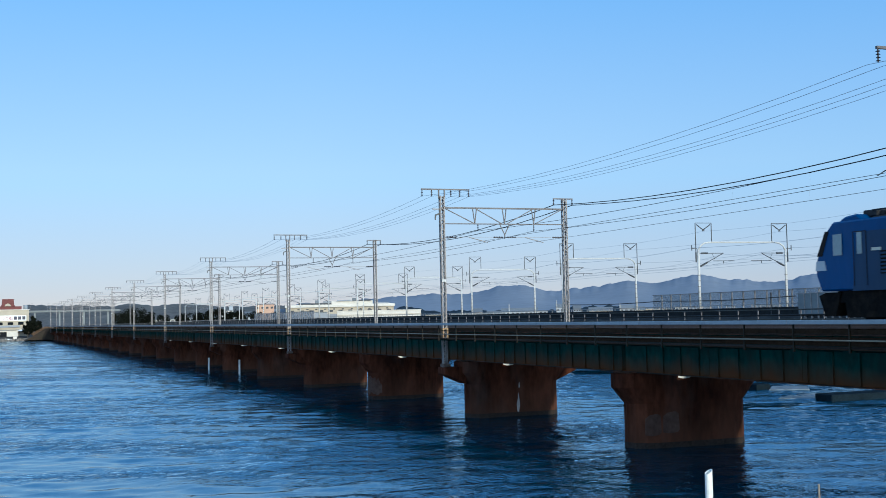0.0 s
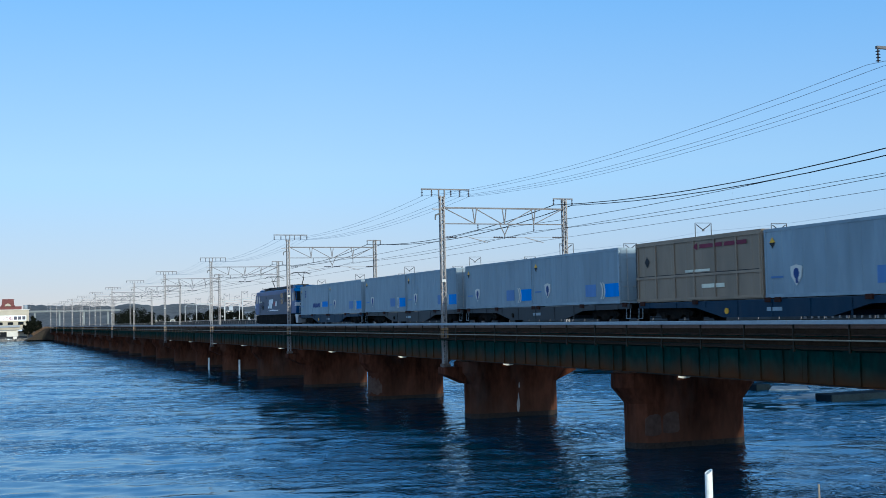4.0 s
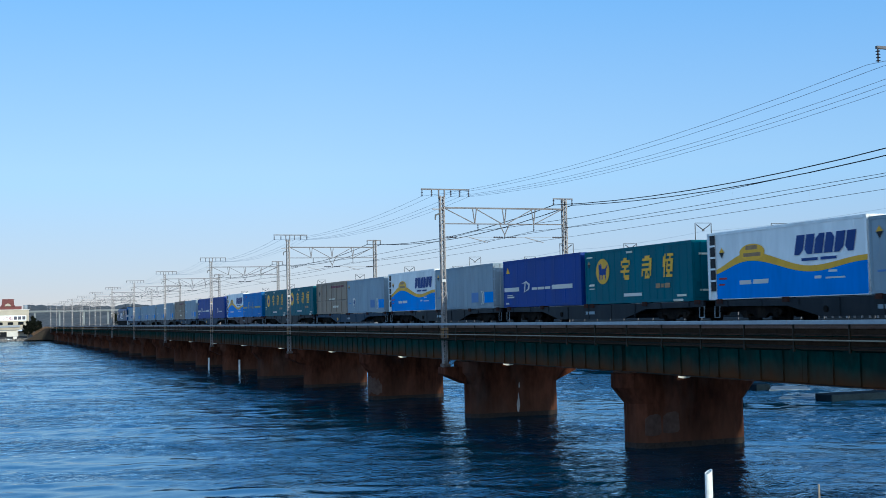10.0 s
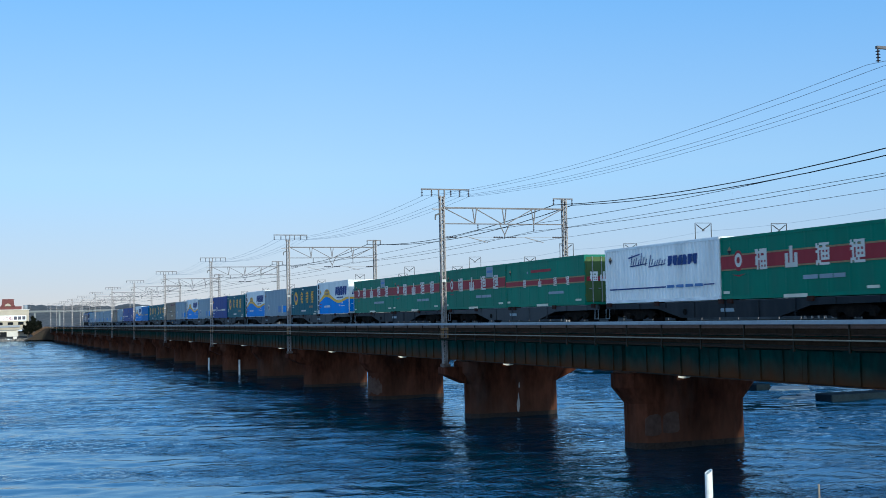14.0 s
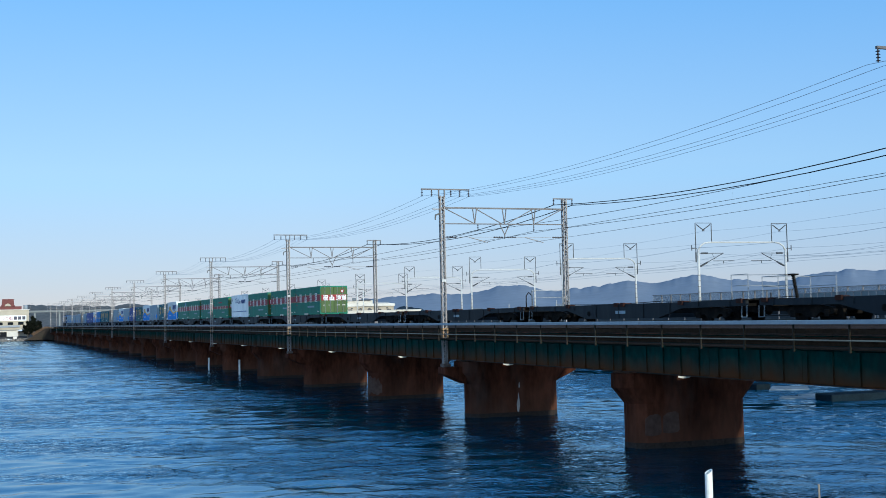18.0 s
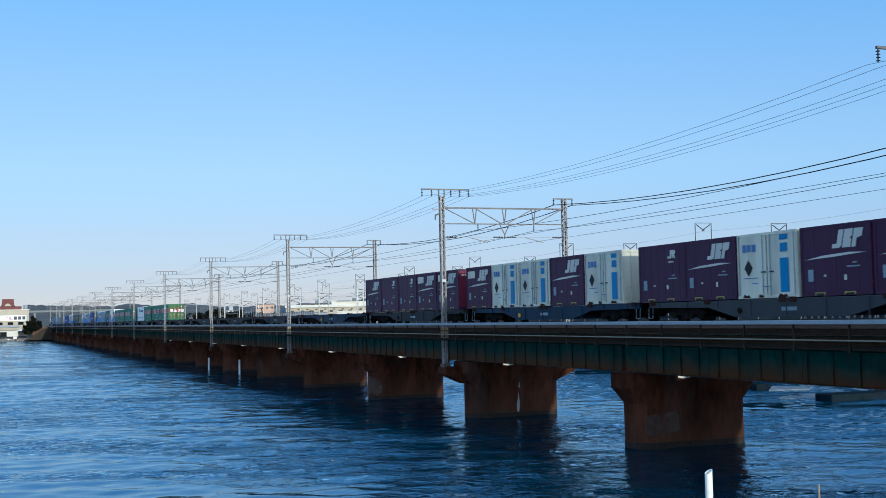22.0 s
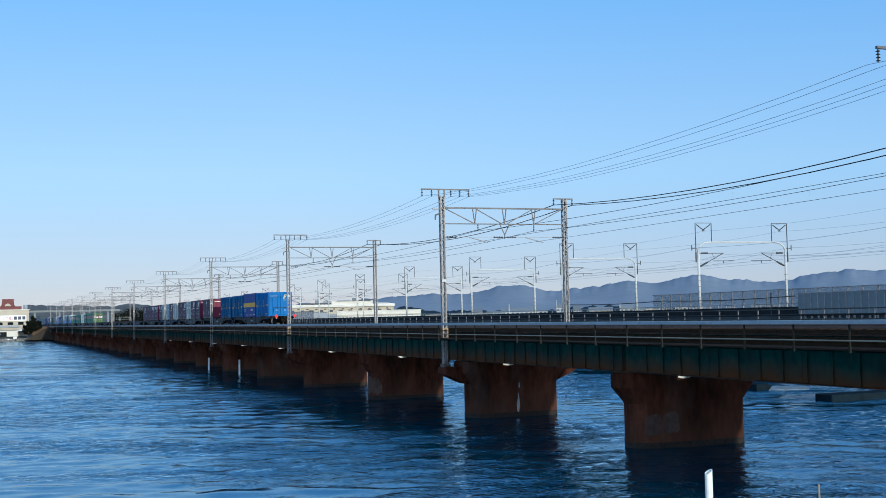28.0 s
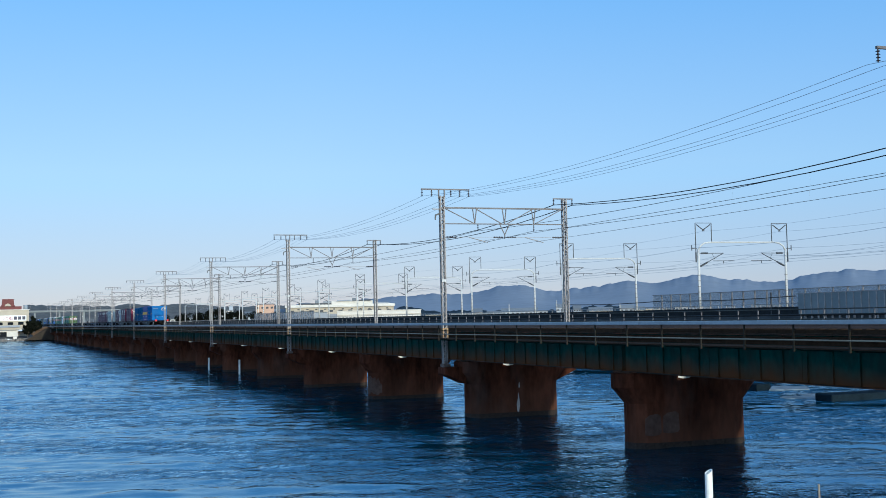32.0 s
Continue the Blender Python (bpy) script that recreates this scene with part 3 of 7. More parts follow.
# ---- spans: four plate girders each ----
def make_span():
    s = thing("bridge_span", "dark green plate girder span with rust along its lower flange", "bridge span", "girder spans of the railway bridge")
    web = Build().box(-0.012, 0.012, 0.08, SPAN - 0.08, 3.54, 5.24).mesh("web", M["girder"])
    lower = Build().box(-0.2, 0.2, 0.06, SPAN - 0.06, 3.5, 3.54).mesh("lower_flange", M["flange"])
    upper = Build().box(-0.2, 0.2, 0.06, SPAN - 0.06, 5.24, 5.28).mesh("upper_flange", M["flange"])
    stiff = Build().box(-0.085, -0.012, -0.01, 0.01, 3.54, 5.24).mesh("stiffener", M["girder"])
    for i, x in enumerate((27.6, 29.66, 31.4, 33.46)):
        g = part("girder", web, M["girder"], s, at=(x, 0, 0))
        part("lower_flange", lower, M["flange"], g, "rusty lower flange")
        part("upper_flange", upper, M["flange"], g, "rusty upper flange")
        if i == 0:
            for y in (0.1, *(0.97 + j * 1.392 for j in range(13)), SPAN - 0.1):
                part("stiffener", stiff, M["girder"], g, at=(0, y, 0))
            plate = Build().box(-0.024, -0.012, -0.22, 0.22, 3.56, 5.2).mesh("splice_plate", M["girder"])
            for y in (SPAN * 0.36, SPAN * 0.66):
                part("splice_plate", plate, M["girder"], g, at=(0, y, 0))
    b = Build()
    for j in range(8):
        y0, y1 = 0.3 + j * (SPAN - 0.6) / 8, 0.3 + (j + 1) * (SPAN - 0.6) / 8
        for xa, xb in ((27.6, 29.66), (31.4, 33.46)):
            b.bar((xa, y0, 5.1), (xb, y1, 5.1), 0.07).bar((xa, y1, 3.7), (xb, y0, 3.7), 0.07)
            b.bar((xa, y0, 3.65), (xb, y0, 5.15), 0.07).bar((xb, y0, 3.65), (xa, y0, 5.15), 0.07)
    part("bracing", b, M["girder"], s)
    # planking added between the tracks to block sun; one open joint throws a spot on the pier
    for y0, y1 in ((0.02, 7.4), (8.3, SPAN - 0.02)):
        part("centre_planking", Build().box(29.72, 31.34, y0, y1, 5.3, 5.35), M["plank"], s)
    return s


first_span = make_span()
for k in range(FIRST, LAST):
    m = pose(0, PY0 + SPAN * k, 0)
    if k == FIRST:
        first_span.matrix_basis = m
    else:
        copy_thing(first_span, m)


# ---- side walkways with their railings ----
def make_walkway(near):
    side = -1 if near else 1
    x0 = 25.66 if near else 2 * MID - 25.66
    w = thing("bridge_walkway", "side walkway with olive posts, cream pipe and grey cable trough" if near else "side walkway with dark steel handrail and pale posts", "walkway", "walkways along the railway bridge")
    n = 7 if near else 12
    gap = SPAN / n
    inner = 27.6 if near else 2 * MID - 27.6
    post = Build().box(-0.03, 0.03, -0.03, 0.03, 4.8, 5.68 if near else 6.2).box(-0.035, 0.035, -0.045, 0.045, 4.76, 4.96).mesh("post", M["post" if near else "truss"], 0.008)
    for i in range(n):
        y = gap * i + (1.95 if near else 0.62)
        part("post", post, M["post"], w, at=(x0, y, 0))
        part("bracket", Build().prism([(inner, 4.7), (inner, 4.84), (x0, 4.84), (x0, 4.78)], "y", y - 0.03, y + 0.03), M["girder"], w)
    plank = Build().box(-0.14, 0.14, 0.01, SPAN - 0.01, 4.84, 4.89).mesh("plank", M["plank"])
    for i in range(5):
        part("plank", plank, M["plank"], w, at=(x0 - side * (0.22 + i * 0.3), 0, 0))
    if near:
        for i in range(4):
            part("cable_trough", Build().box(x0 - 0.14, x0 + 0.14, i * SPAN / 4 + 0.006, (i + 1) * SPAN / 4 - 0.006, 5.68, 5.82), M["trough"], w, "long grey cable trough on the posts", bevel=0.015)
        part("guard_timber", Build().box(inner - 0.3, inner - 0.22, 0.01, SPAN - 0.01, 4.9, 5.2).box(inner - 0.32, inner - 0.3, 0.01, SPAN - 0.01, 5.02, 5.06), M["sleeper"], w, "dark brown guard timber")
        part("edge_timber", Build().box(inner - 0.1, inner - 0.04, 0.01, SPAN - 0.01, 5.3, 5.46), M["sleeper"], w, "brown edge timber")
        part("pipe", Build().ring_tube([(x0 - 0.08, 0, 5.16), (x0 - 0.08, SPAN, 5.16)], 0.026, 8), M["pipe"], w, "cream painted pipe")
        part("lower_rail", Build().ring_tube([(x0 + 0.05, 0, 5.36), (x0 + 0.05, SPAN, 5.36)], 0.018, 6), M["plank"], w)
    else:
        part("handrail", Build().ring_tube([(x0, 0, 6.18), (x0, SPAN, 6.18)], 0.028, 6), M["railpost"], w, "grey steel handrail")
        part("lower_rail", Build().ring_tube([(x0, 0, 5.92), (x0, SPAN, 5.92)], 0.045, 6), M["wire"], w, "dark cable pipe along the posts")
        part("cable_trough", Build().box(x0 - 0.02, x0 + 0.2, 0.006, SPAN - 0.006, 5.62, 5.75), M["railpost"], w, "long dark cable trough", bevel=0.015)
    return w


for near in (True, False):
    first_walk = make_walkway(near)
    for k in range(FIRST, LAST):
        m = pose(0, PY0 + SPAN * k, 0)
        if k == FIRST:
            first_walk.matrix_basis = m
        else:
            copy_thing(first_walk, m)


# ---- overhead line gantries ----
def insulator(b, x, y, z, drop=0.4, r=0.07):
    pts, rs = [(x, y, z)], [0.35 * r]
    for i in range(4):
        d = drop * (0.14 + 0.24 * i)
        pts += [(x, y, z - d), (x, y, z - d - 0.004), (x, y, z - d - drop * 0.07), (x, y, z - d - drop * 0.075)]
        rs += [0.35 * r, r * 0.7, r * 1.1, 0.35 * r]
    b.ring_tube(pts + [(x, y, z - drop)], rs + [0.35 * r], 8)
    return b


def lattice_mast(g, x, z0, z1, w, near):
    h = w / 2
    mast = part("mast", Build().box(x - h - 0.05, x + h + 0.05, -h - 0.05, h + 0.05, z0, z0 + 0.05), M["galv"], g, "slender lattice mast of grey steel angles")
    leg = Build().box(-0.035, 0.035, -0.005, 0.005, z0, z1).box(-0.035, -0.025, -0.035, 0.035, z0, z1).mesh("leg", M["galv"])
    for sx in (-1, 1):
        for sy in (-1, 1):
            part("leg", leg, M["galv"], mast, at=(x + sx * (h - 0.02), sy * (h - 0.02), 0))
    b, n = Build(), int((z1 - z0) / (w * 1.15))
    dz = (z1 - z0) / n
    for i in range(n):
        a, c = z0 + i * dz, z0 + (i + 1) * dz
        s = 1 if i % 2 else -1
        for t in (-1, 1):
            b.bar((x - s * h, t * h, a), (x + s * h, t * h, c), 0.035)
            b.bar((x + t * h, -s * h, a), (x + t * h, s * h, c), 0.035)
    part("lacing", b, M["galv"], mast)
    if near:
        c = Build()
        for sx in (-1, 1):
            for sy in (-1, 1):
                c.box(x + sx * h - 0.045, x + sx * h + 0.045, sy * h - 0.045, sy * h + 0.045, 4.9, 5.5)
        c.box(x - h, x + h, -h - 0.02, -h, 5.42, 5.5)
        part("guard", c, M["orange"], mast, "faded orange guard strips")
    return mast


def make_gantry():
    g = thing("overhead_line_gantry", "grey lattice portal gantry carrying overhead wires above both tracks", "gantry", "gantries along the railway bridge")
    xn, xf = 26.37, 34.69
    lattice_mast(g, xn, 3.14, 13.55, 0.27, True)
    lattice_mast(g, xf, 3.14, 13.5, 0.27, False)
    part("top_chord", Build().box(xn, xf, -0.06, 0.06, 12.79, 12.88), M["truss"], g)
    part("bottom_chord", Build().box(xn, xf, -0.04, 0.04, 11.83, 11.89), M["truss"], g)
    diag = [((xn + 0.2, 12.8), (28.5, 11.88)), ((28.6, 12.8), (30.35, 11.88)), ((32.46, 12.8), (30.7, 11.88)), ((xf - 0.2, 12.8), (32.6, 11.88)), ((30.2, 11.85), (30.53, 11.2)), ((30.86, 11.85), (30.53, 11.2)), ((30.53, 11.25), (30.53, 10.95))]
    for x in (28.53, 30.53, 32.53):
        diag += [((x - 0.13, 12.8), (x, 11.88)), ((x + 0.13, 12.8), (x, 11.88))]
    for (xa, za), (xb, zb) in diag:
        part("strut", Build().bar((xa, 0, za), (xb, 0, zb), 0.05), M["truss"], g)
    # feeder arm over the near mast
    part("cross_arm", Build().box(25.05, 28.2, -0.05, 0.05, 13.92, 14.0).box(26.15, 26.22, -0.04, 0.04, 13.4, 13.95).box(26.52, 26.59, -0.04, 0.04, 13.4, 13.95), M["truss"], g)
    for x in (25.1, 25.72, 26.98, 27.56, 28.15):
        part("insulator", insulator(Build(), x, 0, 13.92), M["insul"], g)
    part("side_arm", Build().box(25.75, 26.4, -0.03, 0.03, 12.72, 12.78), M["galv"], g)
    part("side_bracket", Build().bar((26.3, 0, 12.5), (25.95, 0, 12.38), 0.09).bar((25.95, 0, 12.4), (25.93, 0, 12.1), 0.07), M["sdark"], g, "dark bracket with a hanging cable")
    part("top_frame", Build().box(33.93, 35.3, -0.04, 0.04, 13.46, 13.53), M["truss"], g)
    for x in (33.96, 35.26):
        part("insulator", insulator(Build(), x, 0, 13.46, 0.36), M["insul"], g)
    for x in (TX1, TX2):
        part("messenger_insulator", insulator(Build(), x + 0.1, 0, 11.83, 0.42, 0.06), M["insul"], g)
    for xa, xb in ((26.6, 27.3), (29.75, 30.4), (30.66, 31.3), (33.8, 34.45)):
        n = 9
        part("stay_insulator", Build().ring_tube([(xa + (xb - xa) * i / (n - 1), 0, 11.04) for i in range(n)], [0.055 if i % 2 else 0.025 for i in range(n)], 7), M["insul"], g)
    for x, far in ((TX1, 30.4), (TX2, 34.4)):
        near_x = 26.6 if x == TX1 else 30.6
        part("pull_off_arm", Build().ring_tube([(near_x + 0.7, 0, 11.04), (far - 0.7, 0, 11.04)], 0.012, 4).ring_tube([(x - 0.5, 0, 11.03), (x + 0.75, 0, 10.72)], 0.025, 5), M["galv"], g)
    part("number_plate", Build().box(xn - 0.16, xn + 0.1, -0.21, -0.19, 8.3, 8.46), M["spole"], g, "small white plate")
    return g


first_gantry = make_gantry()
for k in range(-1, 12):
    m = pose(0, PY0 + GANTRY * k - (0.5 if k == -1 else 0), 0)
    if k == -1:
        first_gantry.matrix_basis = m
    else:
        copy_thing(first_gantry, m)


# ---- wires ----
def wire(name, label, x, z, sag, r, ya, yb, support=PY0, pitch=GANTRY, steps=10, material=None, at=None, turn=0.0):
    b, pts = Build(), []
    y = ya
    while y <= yb + 0.01:
        u = ((y - support) / pitch) % 1.0
        pts.append((x, y, z - sag * 4 * u * (1 - u)))
        y += pitch / steps
    b.ring_tube(pts, r, 4)
    ob = tagged(part(name, b, material or M["wire"]), label, "overhead wire", "overhead wires")
    if at:
        ob.matrix_basis = Matrix.Translation(at) @ Matrix.Rotation(turn, 4, "Z")
    return ob


Y_A, Y_B = PY0 - GANTRY * 2, PY0 + GANTRY * 11
for x in (25.1, 25.72, 26.98, 27.56, 28.15):
    wire("feeder_wire", "thin grey feeder wire hung from the cross arms", x, 13.53, 0.62, 0.009, Y_A, Y_B, material=M["thinwire"])
for x, z in ((33.96, 13.1), (35.26, 13.1)):
    wire("power_cable", "heavy black power cable hung along the masts", x, z, 0.75, 0.028, Y_A, Y_B)
for x in (TX1, TX2):
    wire("messenger_wire", "dark messenger wire above the track", x, 11.42, 0.32, 0.014, Y_A, Y_B)
    wire("contact_wire", "dark contact wire above the track", x, 10.74, 0.04, 0.011, Y_A, Y_B)
    b = Build()
    for i in range(int((Y_B - Y_A) / 4.93)):
        y = Y_A + 2.46 + 4.93 * i
        u = ((y - PY0) / GANTRY) % 1.0
        b.ring_tube([(x, y, 10.74), (x, y, 11.42 - 1.28 * u * (1 - u))], 0.0015, 4)
    tagged(part("dropper_wires", b, M["thinwire"]), "short dropper wires between messenger and contact wire", "dropper wires", kind="stuff")

# ---- the high-speed line's bridge behind ----
S_AT, S_TURN, S_PITCH = (74.53, 114.87, 0), -0.0237, 35.245


def behind(name, label, category, group="", y=0.0):
    ob = new(name)
    ob.matrix_basis = Matrix.Translation(S_AT) @ Matrix.Rotation(S_TURN, 4, "Z") @ Matrix.Translation((0, y, 0))
    return tagged(ob, label, category, group)


def make_portal():
    g = behind("line_portal", "pale tubular catenary portal with square top frames and swing arms", "catenary portal", "portals on the high-speed bridge")
    for x, s in ((0, 1), (11.4, -1)):
        part("pole", Build().ring_tube([(x, 0, 5.9), (x, 0, 13.1)], [0.16, 0.125], 10), M["spole"], g, smooth=True)
        rings = Build()
        for i in range(7):
            rings.ring_tube([(x, 0, 6.4 + i * 0.62), (x, 0, 6.48 + i * 0.62)], 0.185, 10)
        part("pole_bands", rings, M["galv"], g)
        bx = x - s * 0.3
        part("top_frame", Build().bar((bx, 0, 12.6), (bx, 0, 15.97), 0.075).bar((bx + s * 2.05, 0, 13.85), (bx + s * 2.05, 0, 15.97), 0.075).bar((bx, 0, 15.97), (bx + s * 2.05, 0, 15.97), 0.06).bar((bx, 0, 11.6), (bx, 0, 12.7), 0.12), M["sdark"], g)
        part("v_insulator", Build().ring_tube([(bx + s * 0.15, 0, 15.8), (bx + s * 1.0, 0, 15.2)], 0.06, 6).ring_tube([(bx + s * 1.9, 0, 15.8), (bx + s * 1.0, 0, 15.2)], 0.06, 6).bar((bx + s * 0.9, 0, 15.12), (bx + s * 1.15, 0, 15.12), 0.1), M["sdark"], g)
        part("swing_arm", Build().bar((x, 0, 12.6), (x + s * 3.25, 0, 12.6), 0.07).bar((x, 0, 11.05), (x + s * 3.1, 0, 12.55), 0.07).bar((x + s * 1.9, 0, 11.75), (x + s * 4.6, 0, 11.75), 0.06).bar((x + s * 1.75, 0, 12.58), (x + s * 2.1, 0, 11.9), 0.03).bar((x + s * 3.2, 0, 11.75), (x + s * 3.2, 0, 11.45), 0.06), M["sdark"], g)
        part("arm_insulator", Build().ring_tube([(x + s * 0.4, 0, 12.6), (x + s * 1.2, 0, 12.6)], 0.1, 8), M["sdark"], g)
        part("arm_insulator", Build().ring_tube([(x + s * 0.25, 0, 11.17), (x + s * 1.15, 0, 11.6)], 0.1, 8), M["sdark"], g)
        part("back_bracket", Build().box(x - s * 0.2, x - s * 0.85, -0.04, 0.04, 13.1, 13.17).box(x - s * 0.78, x - s * 0.85, -0.04, 0.04, 12.9, 13.5), M["sdark"], g)
    arc = [(0.0, 0, 12.9), (0.25, 0, 13.4), (0.8, 0, 13.75), (1.6, 0, 13.83), (9.8, 0, 13.83), (10.6, 0, 13.75), (11.15, 0, 13.4), (11.4, 0, 12.9)]
    part("beam", Build().ring_tube(arc, 0.09, 10), M["spole"], g, "pale bent tube beam", smooth=True)
    return g


base_m = Matrix.Translation(S_AT) @ Matrix.Rotation(S_TURN, 4, "Z")
portal = make_portal()
for k in range(-2, 13):
    m = base_m @ Matrix.Translation((0, S_PITCH * k, 0))
    if k == -2:
        portal.matrix_basis = m
    else:
        copy_thing(portal, m)


def make_viaduct_span():
    s = behind("viaduct_span", "dark weathered concrete span of the high-speed line", "viaduct span", "spans of the high-speed bridge")
    L = S_PITCH
    part("deck", Build().prism([(-2.2, 5.3), (-2.2, 5.6), (13.7, 5.6), (13.7, 5.3), (10.5, 4.9), (9.5, 3.2), (2.0, 3.2), (1.0, 4.9)], "y", 0.02, L - 0.02), M["sdeck"], s)
    wall = Build().box(-0.09, 0.09, 0.02, 2.18, 5.6, 6.42).mesh("parapet_panel", M["parapet"])
    for i in range(16):
        part("parapet_panel", wall, M["parapet"], s, at=(-2.1, i * L / 16, 0))
    part("outer_parapet", Build().box(13.5, 13.7, 0.02, L - 0.02, 5.6, 6.42), M["parapet"], s)
    part("parapet_rail", Build().ring_tube([(-2.1, 0, 6.73), (-2.1, L, 6.73)], 0.035, 6), M["galv"], s, "pale parapet rail")
    pst = Build()
    for i in range(23):
        y = (i + 0.5) * L / 23
        pst.box(-2.13, -2.07, y - 0.05, y + 0.05, 6.42, 6.72)
    part("rail_posts", pst, M["galv"], s)["kind"] = "stuff"
    slab = Build()
    for x in (3.6, 7.9):
        slab.box(x - 1.5, x + 1.5, 0, L, 5.6, 5.85)
        for r in (-0.72, 0.72):
            slab.box(x + r - 0.05, x + r + 0.05, 0, L, 5.85, 6.0)
    part("slab_track", slab, M["sdeck"], s)
    part("pier", Build().prism(nose_plan(1.5, 10, 1.3), "z", -3, 3.2), M["pier"], s, "stained concrete pier in the water")
    return s


vspan = make_viaduct_span()
for k in range(-5, 16):
    m = base_m @ Matrix.Translation((0, S_PITCH * k, 0))
    if k == -5:
        vspan.matrix_basis = m
    else:
        copy_thing(vspan, m)


def barrier(label, x, ya, yb, z0, z1, step, material):
    w = behind("noise_barrier", label, "noise barrier", "noise barriers of the high-speed line")
    n = int((yb - ya) / step)
    panel = Build().box(-0.04, 0.04, 0.06, step - 0.06, z0, z1).box(-0.06, 0.06, 0.06, step - 0.06, z0 + (z1 - z0) * 0.48, z0 + (z1 - z0) * 0.5).mesh("panel", material)
    pst = Build().box(-0.09, 0.09, -0.06, 0.06, 5.3, z1 + 0.03).mesh("post", M["galv"])
    for i in range(n):
        part("panel", panel, material, w, at=(x, ya + i * step, 0))
        part("post", pst, M["galv"], w, at=(x, ya + i * step, 0))
    part("top_cap", Build().box(x - 0.08, x + 0.08, ya, ya + n * step, z1, z1 + 0.07), M["galv"], w)
    return w


barrier("grey panelled noise barrier on the high-speed bridge", -2.35, -75, -20.9, 5.6, 7.6, 1.0, M["panel"])
barrier("long cloudy acrylic noise barrier along the high-speed bridge", 13.9, -70, 35, 6.4, 8.5, 2.5, M["clearpanel"])
barrier("cloudy acrylic noise barrier on the high-speed bridge", -2.35, 172, 250, 6.4, 8.2, 2.5, M["clearpanel"])
wire("parapet_cable", "thick dark cable slung along the parapet", -2.25, 7.42, 0.16, 0.06, -20.5, 30, support=-20.5, pitch=25.0, at=S_AT, turn=S_TURN)
cable_post = behind("cable_post", "dark steel post beside the parapet", "post", y=-16.5)
part("shaft", Build().bar((-2.2, 0, 5.6), (-2.2, 0, 7.85), 0.12), M["sdark"], cable_post)
part_x = ((0.72, 15.05, 0.35, 0.012), (10.7, 15.05, 0.35, 0.012), (3.2, 12.5, 0.9, 0.013), (8.2, 12.5, 0.9, 0.013), (3.2, 11.4, 0.05, 0.013), (8.2, 11.4, 0.05, 0.013), (-0.8, 13.2, 0.4, 0.02), (12.2, 13.2, 0.4, 0.014), (3.2, 11.75, 0.15, 0.01), (8.2, 11.75, 0.15, 0.01))
for x, z, sag, r in part_x:
    wire("line_wire", "thin wire of the high-speed line", x, z, sag, r, -S_PITCH * 2.5, S_PITCH * 12, support=0, pitch=S_PITCH, material=M["thinwire"], at=S_AT, turn=S_TURN)


# ---- far hills and mountains ----
def az_point(a, r):
    return r * math.sin(radians(a)), r * math.cos(radians(a))


def range_of_hills(name, label, a0, a1, r0, r1, profile, material, n=220, m=12, rough=6.0, grain=0.004):
    """Ridge seen from the bridge: height over azimuth, falling away to both sides."""
    b, v = Build(), []
    for j in range(m + 1):
        u = j / m
        r = r0 + (r1 - r0) * u
        for i in range(n + 1):
            a = a0 + (a1 - a0) * i / n
            x, y = az_point(a, r)
            h = profile(a) * (min(1.0, u / 0.6) ** 1.15 if u <= 0.6 else 1 - (u - 0.6) * 0.6)
            edge = min(1.0, (i + 0.2) / 8, (n - i + 0.2) / 8)
            w = min(1.0, max(0.0, (u - 0.45) / 0.15))
            h = (h + rough * w * noise.fractal((a * grain * 420, u * 3.0, 3.1), 1.0, 2.0, 5)) * edge
            v.append((x, y, h if 0 < j < m else -2.0))
    b.add(v, [(j * (n + 1) + i, j * (n + 1) + i + 1, (j + 1) * (n + 1) + i + 1, (j + 1) * (n + 1) + i) for j in range(m) for i in range(n)])
    return tagged(part(name, b, material, smooth=True), label, "hills", kind="structure")


def peaks(base, *bumps):
    return lambda a: base + sum(h * math.exp(-((a - c) / w) ** 2) for c, h, w in bumps)


range_of_hills("mountains", "mountain ridge tinted with blue haze on the horizon", 13, 52, 3300, 4400,
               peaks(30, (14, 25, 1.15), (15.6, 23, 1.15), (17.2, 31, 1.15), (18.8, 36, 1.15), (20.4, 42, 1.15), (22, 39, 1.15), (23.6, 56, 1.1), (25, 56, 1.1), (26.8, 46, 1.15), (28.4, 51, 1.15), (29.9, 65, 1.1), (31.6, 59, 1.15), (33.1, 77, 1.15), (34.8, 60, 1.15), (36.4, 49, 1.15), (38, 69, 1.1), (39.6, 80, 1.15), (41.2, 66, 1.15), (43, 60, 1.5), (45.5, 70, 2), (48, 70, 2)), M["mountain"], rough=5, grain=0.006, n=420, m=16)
range_of_hills("far_woods", "low dark wooded hills before the mountains", 18.2, 34, 1500, 1900, peaks(11, (19.3, 12, 0.9), (21.8, 4, 0.8), (23, 3, 0.6), (27.5, 4, 1), (29, 5, 1.0)), M["farwood"], rough=4, grain=0.006)
range_of_hills("wooded_hills", "wooded low hills above the far bank", 1.6, 14.0, 1050, 1350, peaks(23, (2.0, 4, 1.4), (4.3, 2, 1.0), (6.4, 3, 0.8), (8.9, 2.5, 1.2), (12, -2, 2)), M["woods"], rough=1.3, grain=0.006, n=300)


